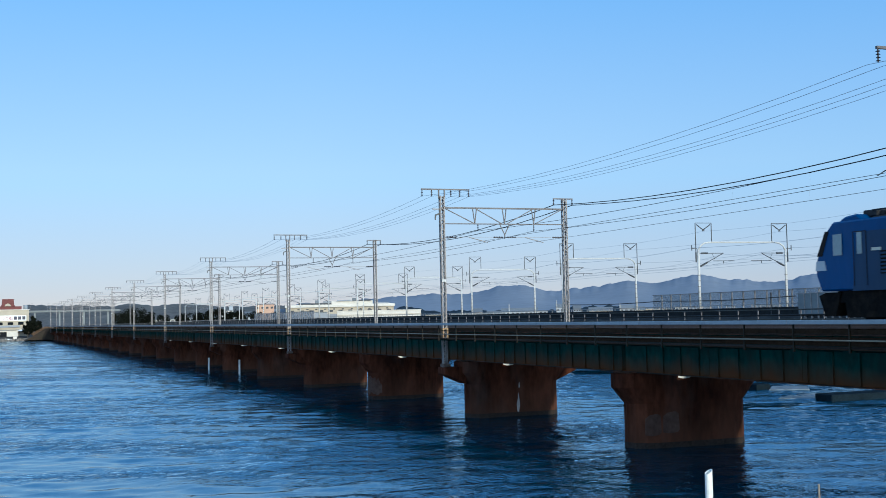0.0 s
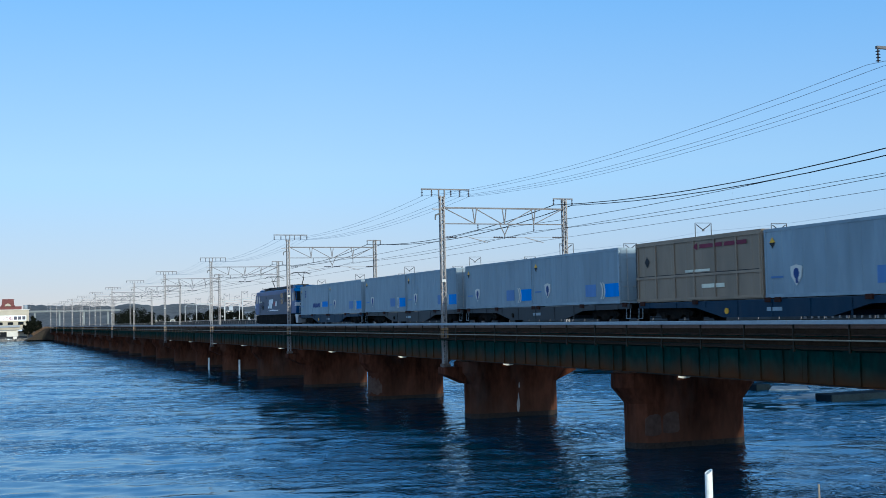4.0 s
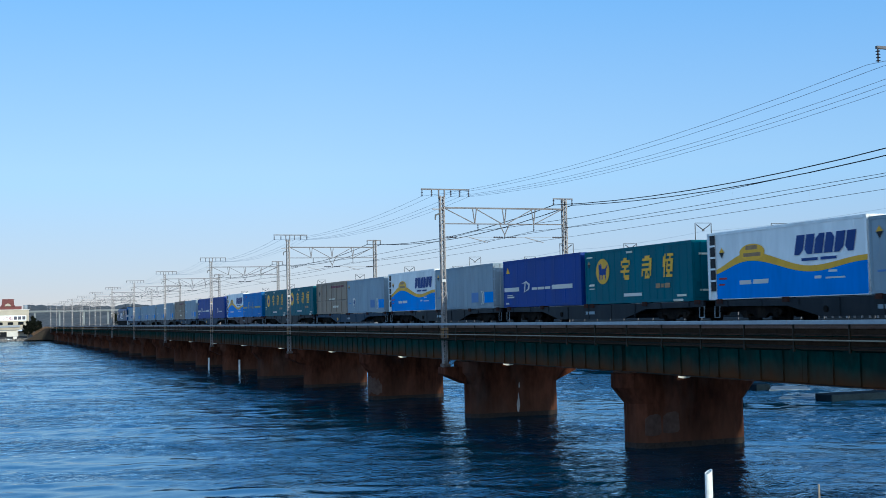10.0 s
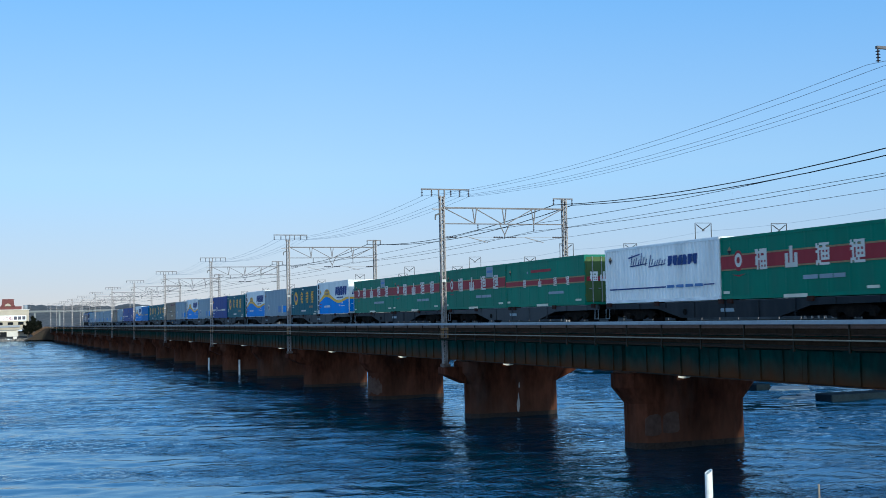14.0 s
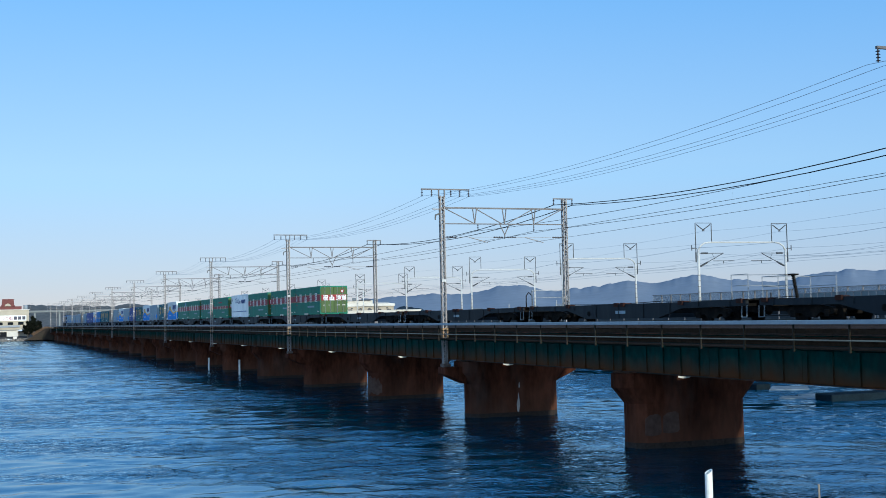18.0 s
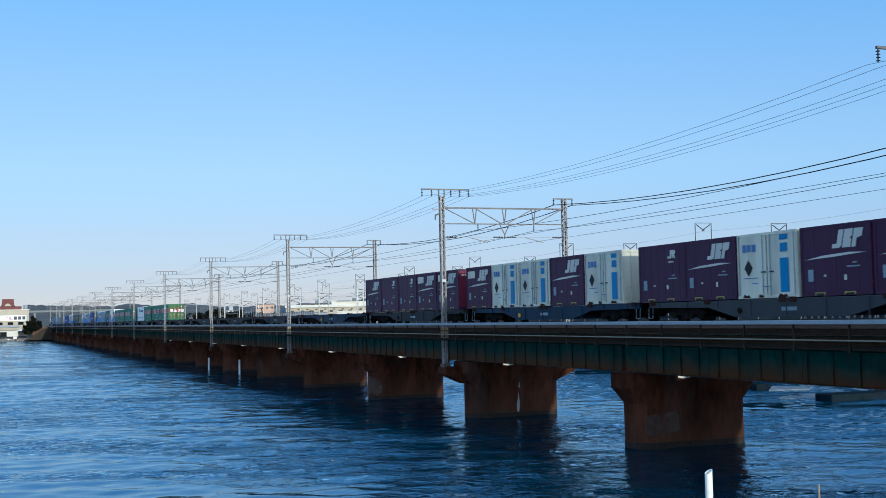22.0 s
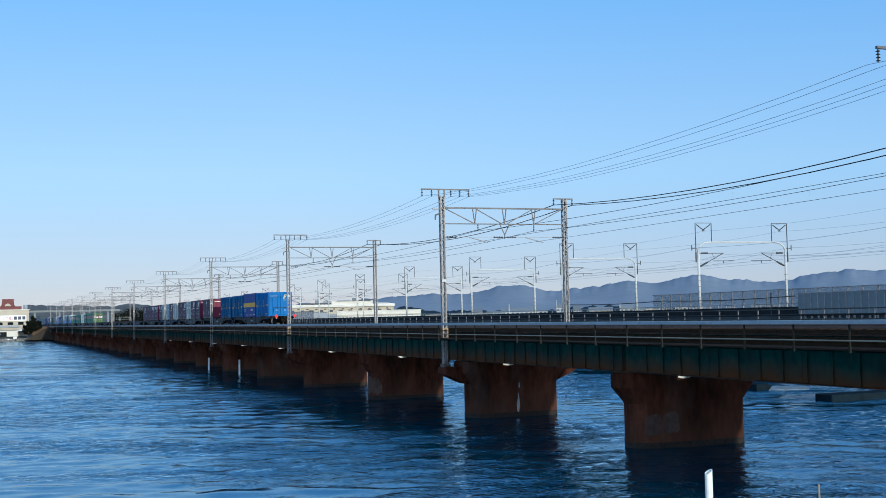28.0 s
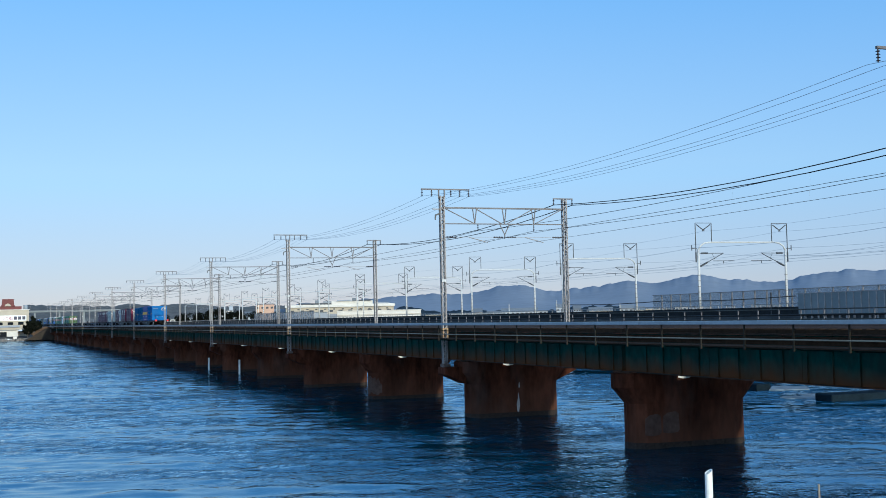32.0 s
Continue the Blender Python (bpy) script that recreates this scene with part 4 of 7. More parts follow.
# ---- far buildings ----
def building(label, a, r, w, d, h, wall, roof="roofgrey", rows=2, cols=8, base=1.6, extras=0, category="building", skew=0.0, flat=True, win_h=1.3):
    """House or block seen at azimuth a and range r; its front faces the bridge."""
    x, y = az_point(a, r)
    t = thing("building", label, category, "buildings on the far bank", at=(x, y, base))
    t.rotation_euler = (0, 0, -radians(a) + skew)
    part("wall", Build().box(-w / 2, w / 2, 0, d, 0, h), M[wall], t, bevel=0.05)
    if flat:
        part("roof", Build().box(-w / 2 - 0.3, w / 2 + 0.3, -0.3, d + 0.3, h, h + 0.5), M[roof], t)
    else:
        part("roof", Build().prism([(-0.6, h), (d + 0.6, h), (d / 2, h + d * 0.32)], "x", -w / 2 - 0.5, w / 2 + 0.5), M[roof], t)
    if rows and cols:
        ww = w / cols * 0.55
        pane = Build().box(-ww / 2, ww / 2, -0.06, 0.1, 0, win_h).mesh("window", M["sdark"])
        for i in range(rows):
            for j in range(cols):
                part("window", pane, M["sdark"], t, at=(-w / 2 + (j + 0.5) * w / cols, 0, h * (i + 0.45) / rows))
    for i in range(extras):
        bx, bw = random.uniform(-w * 0.45, w * 0.4), random.uniform(2, w * 0.1 + 3)
        part("roof_house", Build().box(bx, bx + bw, d * 0.2, d * 0.7, h + 0.5, h + random.uniform(1.8, 4)), M[random.choice(("greywall", "cream", "roofgrey"))], t)
    return t


big = building("long cream-white sunlit factory hall with roof plant", 16.1, 880, 78, 40, 14.6, "cream", "white", rows=0, cols=0)
part("eaves", Build().box(-39.5, 40, -1.6, 1, 13.2, 14.9), M["white"], big, "deep cream eaves")
part("upper_hall", Build().box(-10, 24, 8, 30, 15.1, 17.6), M["white"], big)
part("roof_plant", Build().box(-30, -6, 5, 12, 15.1, 16.3), M["sdark"], big, "dark roof plant")
for x0, x1, z0, z1, m in ((-18, -15.5, 16.3, 18.4, "roofgrey"), (-12, -6, 16.3, 17.6, "greywall"), (-2, 8, 17.6, 18.4, "greywall"), (9, 12, 17.6, 19.6, "roofgrey"), (14, 23, 17.6, 18.3, "sdark"), (26, 36, 15.1, 16.2, "greywall")):
    part("roof_house", Build().box(x0, x1, 6, 10, z0, z1), M[m], big, bevel=0.05)
part("lower_wall", Build().box(-39.2, 39.2, -0.4, 0.2, 0.0, 8.4), M["greywall"], big, "grey lower wall")
for i in range(12):
    part("vent", Build().box(-37 + i * 6.4, -35.4 + i * 6.4, -0.1, 0.1, 11.4, 12.2), M["sdark"], big)
for i in range(11):
    part("window", Build().box(-36 + i * 7, -33 + i * 7, -0.08, 0.1, 9.6, 11.2), M["sdark"], big)
wing = building("cream lower wing with a long row of small windows", 17.95, 840, 58, 16, 9.6, "white", "white", rows=1, cols=22, win_h=1.2)
part("string_course", Build().box(-29.3, 29.3, -0.5, 0.2, 7.0, 7.3), M["cream"], wing)
building("grey workshop beside the hall", 14.6, 820, 26, 16, 9, "greywall", rows=1, cols=6)
building("tan house block on the far bank", 12.6, 800, 12, 10, 15, "tanwall", rows=3, cols=4)
building("white apartment block on the far bank", 10.6, 760, 14, 10, 11, "white", rows=3, cols=5, extras=1)
building("small white house with grey roof", 10.2, 700, 9, 8, 6, "white", rows=2, cols=3, flat=False)
building("dark grey house on the far bank", 11.5, 740, 16, 10, 7, "greywall", rows=2, cols=5, flat=False)
for a, r, w, h in ((13.4, 900, 20, 9), (20.6, 980, 16, 6), (21.9, 1020, 20, 6.5), (24.6, 1150, 34, 7.5), (25.4, 1160, 20, 8), (26.6, 1200, 12, 11), (28.4, 1250, 24, 7), (29.6, 1250, 14, 9), (31, 1300, 30, 8), (23.2, 1100, 26, 6.5), (33, 1300, 24, 8.5), (9.2, 780, 18, 7), (7.8, 820, 20, 6.5), (36, 1300, 30, 9), (22.6, 1180, 9, 8), (24.0, 1220, 40, 5.5), (27.3, 1280, 8, 10), (27.9, 1240, 14, 6), (30.2, 1260, 10, 7), (32.1, 1290, 12, 9), (34.4, 1300, 9, 8), (10.9, 900, 12, 9)):
    building("plain low building in the town across the water", a, r, w, 12, h, random.choice(("greywall", "white", "cream", "greywall")), rows=2, cols=max(3, int(w / 4)), flat=random.random() < 0.6)
# thin chimneys and masts of the town
for a, r, h in ((24.1, 1150, 15), (26.35, 1200, 18), (12.3, 800, 18), (12.7, 810, 15), (29.3, 1250, 14)):
    x, y = az_point(a, r)
    t = thing("chimney", "thin pale chimney in the distant town", "chimney", "chimneys of the town", at=(x, y, 1.5))
    part("stack", Build().ring_tube([(0, 0, 0), (0, 0, h)], [0.4, 0.25], 8), M["white"], t)
    part("rim", Build().ring_tube([(0, 0, h), (0, 0, h + 0.4)], 0.32, 8), M["greywall"], t)

# ---- inn by the far bridgehead ----
inn = thing("waterside_inn", "cream waterside inn with red tiled roof and white sign", "building", at=(8.2, 545, 1.2))
inn.rotation_euler = (0, 0, -0.03)
part("wall", Build().box(-14, 11.6, 0, 14, 0, 11.7), M["cream"], inn, "cream rendered wall")
part("cornice", Build().box(-14.3, 11.8, -0.2, 14.2, 11.7, 11.95), M["white"], inn)
part("upper_storey", Build().box(-8, 8.6, 1, 9, 11.95, 13.3), M["roofred"], inn, "dark red upper storey")
part("roof", Build().prism([(0.1, 13.3), (6.1, 13.3), (5.6, 14.1), (5.4, 16.2), (5.7, 16.4), (0.6, 16.4), (0.8, 16.2), (0.6, 14.1)], "y", 0.6, 9.4), M["roofred"], inn, "red tiled roof with turned-up ends")
part("gable", Build().prism([(1.7, 13.4), (4.5, 13.4), (3.9, 14.2), (3.1, 14.6), (2.3, 14.2)], "y", 0.35, 0.6), M["cream"], inn, "pale round gable")
part("side_wing", Build().box(-14, -0.3, 0.4, 9, 11.95, 16.8), M["white"], inn)
part("water_tank", Build().ring_tube([(10.2, 6, 11.95), (10.2, 6, 13.9)], 0.9, 10), M["trough"], inn, smooth=True)
board = part("sign_board", Build().box(-7.4, 10.5, -0.25, -0.05, 7.2, 9.4), M["signwhite"], inn, "long white sign board")
words = bpy.data.curves.new("sign_word", "FONT")
words.body, words.size, words.extrude = "つり船", 1.6, 0.03
words.materials.append(M["signred"])
word = new("sign_word", words)
word.parent, word.location, word.rotation_euler = board, (0.3, -0.28, 7.6), (radians(90), 0, 0)
for x in (6.1, 7.8, 9.5):        # the house's name, as plain bars
    part("sign_bar", Build().box(x - 0.65, x + 0.65, -0.3, -0.25, 7.6, 9.0), M["signink"], board)
pane = Build().box(-1.1, 1.1, -0.08, 0.1, 0, 1.2).mesh("window", M["glass"])
for z in (5.4, 2.2):
    for i in range(5):
        w = part("window", pane, M["glass"], inn, at=(-8.5 + i * 4.2, 0, z))
        if z > 5:
            part("sill", Build().box(-1.2, 1.2, -0.16, -0.08, -0.15, 0), M["cream"], w)
part("balcony", Build().box(-8, 8, -1.2, 0, 4.4, 4.6).box(-8, 8, -1.2, -1.1, 4.6, 5.2), M["greywall"], inn)
part("awning", Build().prism([(0, 3.4), (-2.4, 2.8), (-2.4, 2.7), (0, 3.2)], "x", 1, 9), M["signwhite"], inn, "white awning")
# road viaduct inland
via = thing("road_viaduct", "pale concrete road viaduct with lamp posts beyond the bank", "viaduct", at=(0, 0, 0))
part("deck", Build().box(24, 74, 700, 707, 13.3, 13.8), M["panel"], via)
part("barrier", Build().box(24, 74, 699.8, 700, 13.8, 14.3), M["panel"], via)
for i in range(4):
    part("pillar", Build().box(28 + i * 13, 28.9 + i * 13, 701, 702, 0.5, 13.2), M["panel"], via)
for i in range(6):
    part("lamp_post", Build().ring_tube([(26 + i * 9, 700.5, 13.8), (26 + i * 9, 700.5, 18.0), (27.2 + i * 9, 700.5, 18.3)], 0.07, 6), M["galv"], via)
shed = thing("boat_shed", "low white boat shed on the quay", "shed", at=(12, 534, 1.2))
part("wall", Build().box(-7, 3, 0, 6, 0, 3.2), M["white"], shed)
part("roof", Build().box(-7.5, 3.5, -0.6, 6.5, 3.2, 3.45), M["roofgrey"], shed)
part("door", Build().box(-4, -1.4, -0.08, 0.05, 0.1, 2.5), M["glass"], shed)
tagged(part("quay", Build().box(-40, 30, 524, 535, -1, 1.3), M["wetstone"]), "dark stone quay edge by the inn", "quay", kind="structure")
for i in range(4):
    bt = thing("fishing_boat", "small white fishing boat moored at the quay", "boat", "boats at the quay", at=(-4 + i * 8.5, 521 - i, 0))
    part("hull", Build().add([(-3, 0, 0.1), (2.4, -0.9, 0.1), (2.4, 0.9, 0.1), (-3.4, 0, 1.1), (2.6, -1.1, 0.8), (2.6, 1.1, 0.8)], [(0, 1, 2), (3, 5, 4), (0, 3, 4, 1), (1, 4, 5, 2), (2, 5, 3, 0)]), M["signwhite"], bt)
    part("cabin", Build().box(-0.3, 1.2, -0.6, 0.6, 0.8, 1.9), M["white"], bt, bevel=0.05)


# ---- trees and brush at the far bridgehead ----
def tree(x, y, z, h, r, label, seed, material="leaf"):
    rnd = random.Random(seed)
    t = thing("tree", label, "tree", "trees by the far bridgehead", at=(x, y, z))
    trunk = Build().ring_tube([(0, 0, 0), (0.1, 0, h * 0.3), (-0.1, 0.1, h * 0.6), (0, 0, h * 0.85)], [0.3, 0.24, 0.16, 0.06], 7)
    for i in range(6):
        a = rnd.uniform(0, 6.28)
        trunk.ring_tube([(0, 0, h * (0.3 + 0.08 * i)), (math.cos(a) * r * 0.7, math.sin(a) * r * 0.7, h * (0.5 + 0.08 * i))], [0.12, 0.03], 5)
    part("trunk", trunk, M["bark"], t)
    b = Build()
    for c in range(40):
        cx, cy, cz = rnd.gauss(0, r * 0.42), rnd.gauss(0, r * 0.42), h * rnd.uniform(0.35, 1.0)
        cr = r * rnd.uniform(0.22, 0.42)
        for i in range(60):
            d = Vector((rnd.gauss(0, 1), rnd.gauss(0, 1), rnd.gauss(0, 0.8))).normalized() * cr * rnd.uniform(0.5, 1.05)
            s = rnd.uniform(0.18, 0.4)
            e1 = Vector((rnd.uniform(-1, 1), rnd.uniform(-1, 1), rnd.uniform(-1, 1))).normalized() * s
            e2 = Vector((rnd.uniform(-1, 1), rnd.uniform(-1, 1), rnd.uniform(-1, 1))).normalized() * s
            p = Vector((cx, cy, cz)) + d
            b.add([p - e1, p + e2, p + e1, p - e2], [(0, 1, 2, 3)])
    part("crown", b, M[material], t)
    return t


tree(20.3, 521, 1.3, 8.2, 1.8, "dark evergreen tree beside the bridge end", 1)
tree(18.3, 520, 1.2, 5.0, 1.6, "low dark evergreen bush on the bank", 2)
tree(22.2, 520, 1.6, 5.8, 1.6, "dense dark evergreen bush beside the bridge end", 3)
for a, r, h, w, seed in ((10.05, 640, 10, 4.2, 21), (10.5, 650, 11, 4.6, 22), (11.0, 645, 9, 4.0, 23), (11.5, 660, 10, 4.4, 24), (9.5, 650, 9, 4.0, 25), (12.1, 670, 9, 4.0, 26), (8.8, 655, 9, 4.2, 27), (13.2, 690, 9, 4.4, 28), (8.0, 660, 8, 4.0, 29), (6.1, 600, 9, 5.0, 31), (6.6, 605, 11, 5.5, 32), (7.2, 610, 9, 5.0, 33)):
    x, y = az_point(a, r)
    tree(x, y, 1.5, h, w, "dark evergreen tree on the far bank", seed)
b, rnd = Build(), random.Random(7)
for i in range(1500):
    x, y = rnd.uniform(20, 29), rnd.uniform(503, 522)
    z = 0.5 + max(0, min(x, 24.5) - 18) * 0.55
    h = rnd.uniform(0.6, 1.8)
    b.add([(x - 0.12, y, z), (x + 0.12, y + 0.1, z), (x + rnd.uniform(-0.5, 0.5), y, z + h)], [(0, 1, 2)])
tagged(part("dry_brush", b, M["brush"]), "dry brown brush on the embankment slope", "brush", kind="stuff")
b = Build()
for i in range(260):
    x = rnd.uniform(-40, 60)
    y = shore(x) + rnd.uniform(-2, 2)
    s = rnd.uniform(0.4, 1.1)
    b.prism([(x + s * math.cos(a) * rnd.uniform(0.7, 1.1), y + s * math.sin(a) * rnd.uniform(0.7, 1.1)) for a in (0, 1.1, 2.2, 3.3, 4.4, 5.5)], "z", -0.6, rnd.uniform(0.2, 1.2))
tagged(part("revetment", b, M["rock"]), "rough stone revetment along the water's edge", "revetment", kind="stuff")

# ---- stakes and stubs in the water ----
for x, y, top in ((28.94 - 1.6, 155.2, 1.55), (29.82 - 1.9, 138.6, 1.7)):
    t = thing("white_stake", "white stake standing in the water by the bridge", "stake", "white stakes in the water", at=(x, y, 0))
    part("shaft", Build().ring_tube([(0, 0, -3), (0, 0, top)], 0.1, 10), M["stake"], t, smooth=True)
    part("cap", Build().ring_tube([(0, 0, top), (0, 0, top + 0.05)], [0.105, 0.08], 10), M["stake"], t)
post = thing("white_post", "white plastic pipe post with a slanted broken top", "post", at=(16.95, 26.0, 0))
n = 14
ring = [(math.cos(2 * math.pi * i / n), math.sin(2 * math.pi * i / n)) for i in range(n)]
v = [(0.095 * c, 0.095 * s, -3) for c, s in ring] + [(0.095 * c, 0.095 * s, 2.2 + 0.06 * c) for c, s in ring] + [(0.075 * c, 0.075 * s, 2.19 + 0.06 * c) for c, s in ring] + [(0.075 * c, 0.075 * s, 1.6) for c, s in ring]
part("pipe", Build().add(v, [(k * n + i, k * n + (i + 1) % n, (k + 1) * n + (i + 1) % n, (k + 1) * n + i) for k in range(3) for i in range(n)] + [tuple(3 * n + i for i in range(n))]), M["stake"], post)
t = thing("bamboo_stake", "thin weathered bamboo stake in the water", "stake", at=(21.43, 27.5, 0))
part("cane", Build().ring_tube([(0, 0, -2), (0.02, 0, 0.7), (0, 0, 1.4)], [0.035, 0.032, 0.028], 7), M["bamboo"], t)
part("node", Build().ring_tube([(0.015, 0, 0.98), (0.015, 0, 1.02)], 0.04, 7), M["bamboo"], t)
for x0, x1, y, d in ((52.45, 58.5, 65.6, 2.2), (55.4, 56.9, 78.0, 2.0)):
    t = thing("old_pier_stub", "dark low stub of an old concrete pier in the water", "pier stub", "old pier stubs", at=(x0, y, 0))
    part("stub", Build().prism([(0, 0), (x1 - x0, 0.3), (x1 - x0, d), (0.2, d - 0.2)], "z", -2, 0.48), M["wetstone"], t, bevel=0.05)

sill = thing("rubble_sill", "pale low rubble sill awash between the old pier stubs", "rubble", at=(0, 0, 0))
part("ledge", Build().prism([(56.2, 77.6), (58.9, 76.2), (60.9, 79.1), (59.2, 81.3)], "z", -1, 0.1), M["sillstone"], sill, bevel=0.03)
part("ledge", Build().prism([(51.6, 70.2), (53.7, 68.2), (56.9, 72.3), (55.2, 72.9), (54.3, 71.0), (53.0, 71.6)], "z", -1, 0.07), M["sillstone"], sill, bevel=0.03)


# ---- the train ----
def paint(name, c, rough=0.55, dirt=0.45):
    return mat(name, c, rough, scale=0.8, var=0.12, dirt=tuple(0.5 * x + 0.022 for x in c), dirt_amount=dirt, dirt_scale=1.2, bump=0.05, bump_scale=25, stretch=(1, 1, 0.25), rand=0.08, spec=0.18)


P = dict(
    grey=paint("pale_grey_container_paint", (0.25, 0.295, 0.33)),
    white=paint("white_container_paint", (0.82, 0.8, 0.76)),
    teal=paint("deep_teal_container_paint", (0.004, 0.088, 0.115)),
    green=paint("green_container_paint", (0.026, 0.165, 0.095)),
    navy=paint("navy_container_paint", (0.007, 0.035, 0.21)),
    blue=paint("bright_blue_container_paint", (0.011, 0.13, 0.385)),
    deepblue=paint("blue_corrugated_paint", (0.009, 0.1, 0.25), dirt=0.7),
    tan=paint("tan_container_paint", (0.27, 0.2, 0.135), dirt=0.6),
    purple=paint("purple_container_paint", (0.05, 0.0135, 0.043)),
    # warm sun painted into the purple boxes' doors; plain lettering on the tan box
    maroon=paint("maroon_sunlit_end_and_text", (0.145, 0.018, 0.042)),
    offwhite=paint("off_white_container_paint", (0.7, 0.64, 0.49), dirt=0.65),
    # yellow-green doors: green paint with the warm sunlight put into its colour
    lime=paint("sunlit_green_door_paint", (0.07, 0.11, 0.03)),
    ink=paint("navy_lettering", (0.025, 0.05, 0.18), dirt=0.1),
    yellow=paint("yellow_lettering", (0.72, 0.4, 0.03), dirt=0.2),
    ochre=paint("dull_yellow_lettering", (0.42, 0.34, 0.085), dirt=0.4),
    wornochre=paint("worn_yellow_lettering", (0.15, 0.2, 0.15), dirt=0.4),
    orange=paint("orange_lettering", (0.55, 0.22, 0.02), dirt=0.2),
    red=paint("red_stripe", (0.26, 0.022, 0.03), dirt=0.25),
    letter=paint("cream_lettering", (0.68, 0.58, 0.3), dirt=0.15),
    signal=paint("red_tail_disc", (0.6, 0.03, 0.03), dirt=0.1),
    black=paint("black_marking", (0.015, 0.015, 0.018), dirt=0.1),
    sticker=paint("pale_grey_inscription", (0.26, 0.3, 0.33), dirt=0.1),
    liteblue=paint("clear_blue_panel", (0.009, 0.185, 0.6), dirt=0.1),
    stripeblue=paint("sun_faded_blue_stripe", (0.045, 0.21, 0.43), dirt=0.35),
    fadeblue=paint("faded_blue_panel", (0.12, 0.2, 0.4), dirt=0.2),
    steel=mat("dull_steel", (0.3, 0.3, 0.3), 0.45, metal=0.7, var=0.15),
    under=mat("sooty_underframe", (0.009, 0.0085, 0.008), 0.9, spec=0.04, var=0.3, dirt=(0.04, 0.03, 0.022), dirt_amount=0.5, dirt_scale=2),
    lock=mat("rusty_container_lock", (0.045, 0.018, 0.012), 0.85, spec=0.1, var=0.4, dirt=(0.015, 0.013, 0.012), dirt_amount=0.8, dirt_scale=3),
    wagonblue=paint("blue_wagon_paint", (0.006, 0.025, 0.052), 0.6, 0.6),
    wagongrey=paint("grey_wagon_paint", (0.045, 0.047, 0.05), 0.6, 0.6),
    wagondark=paint("dark_blue_grey_wagon_paint", (0.009, 0.012, 0.016), 0.6, 0.6),
    wagonbrown=paint("red_brown_wagon_paint", (0.05, 0.028, 0.025), 0.6, 0.6),
    loco=paint("deep_blue_locomotive_paint", (0.004, 0.05, 0.165), 0.4, 0.25),
    locogrey=paint("blue_grey_locomotive_paint", (0.02, 0.045, 0.095), 0.45, 0.3),
    roof=mat("sooty_locomotive_roof", (0.02, 0.019, 0.02), 0.8, var=0.3),
    silver=paint("silver_grey_skirt", (0.5, 0.5, 0.5), 0.4, 0.2),
)
FLOOR, WIDE = 1.0, 1.22
MOVERS = []


def place(x, y, z):
    return Matrix.Translation((x, y, z))


def distance(t):
    """How far the first wagon's front has come along the bridge at t seconds."""
    return 16.3105 + 23.04309 * t - 0.0174732 * t * t + 0.000050747 * t ** 3


def side_mark(parent, name, polys, material, label="", lift=0.0):
    """Flat marks on the side: outlines of (distance from the front, height)."""
    obs = []
    for p in polys:
        b = mark_mesh(Build(), p, "x", -WIDE - 0.007 - lift * 0.4, -WIDE - 0.001 - lift * 0.4, True)
        obs.append(part(name, b, M.get(material) or P[material], parent, label))
    return obs[0]


def end_mark(parent, name, polys, material, L, label="", lift=0.0):
    for p in polys:
        part(name, mark_mesh(Build(), p, "y", -L - 0.05 - lift, -L - 0.036 - lift, False), P[material], parent, label)


def rect(u, v, w, h, slant=0.0):
    return [(u, v), (u + w, v), (u + w + slant, v + h), (u + slant, v + h)]


def disc(u, v, ru, rv=None, n=20):
    rv = rv or ru
    return [(u + ru * math.cos(2 * math.pi * i / n), v + rv * math.sin(2 * math.pi * i / n)) for i in range(n)]


STROKES = (
    "..###... ######## #......# .######. ...##... ######## ...#.... ...##### ....####",
    "..####.. ######## ......## ######## ......## ######## #..##..# #..#.#.# ...####.",
    ".#.##### ##...#.. ######## ##.#..## ##.##### .#.#..## .#.##### .#..##.. .#.#####",
    "##.##### ######## .#.#..## ##.##### ######## ##.#.#.# ##.##### .#.#.#.# .#.#####",
    "...##... ...##... ...##... ##.##.## ##.##.## ##.##.## ##.##.## ######## ########",
    "#.###### ##..##.. .####### ##.#.#.# .#.##### .#.#.#.# .#.##### ###..... #.######",
    "#.###### ##.#..## .####### ##.#.#.# .#.##### .#.#.#.# .#.##### ###.#... #.######")


def sign_blocks(u, v, w, h, pattern, slant=0.0):
    """Plain mosaic of square patches that stands in for one big character."""
    return [("mosaic", u, v, w, h, pattern, slant)]


def slant_word(u, v, w, h, n, slant=0.25):
    """Heavy leaning blocks, each with one corner cut, the plain shape of a wordmark."""
    step, out = w / n, []
    for i in range(n):
        x, b, c = u + i * step, step * 0.86, step * 0.34
        corner = ((0, 0), (b, 0), (b, h), (0, h))
        cut = (((0, c), (c, 0)), ((b - c, 0), (b, c)), ((b, h - c), (b - c, h)), ((c, h), (0, h - c)))
        pts, k = [], (i * 3 + 1) % 4
        for q, (cx, cz) in enumerate(corner):
            pts += cut[q] if q == k else [(cx, cz)]
        out.append([(x + dx + slant * dz, v + dz) for dx, dz in pts])
    return out


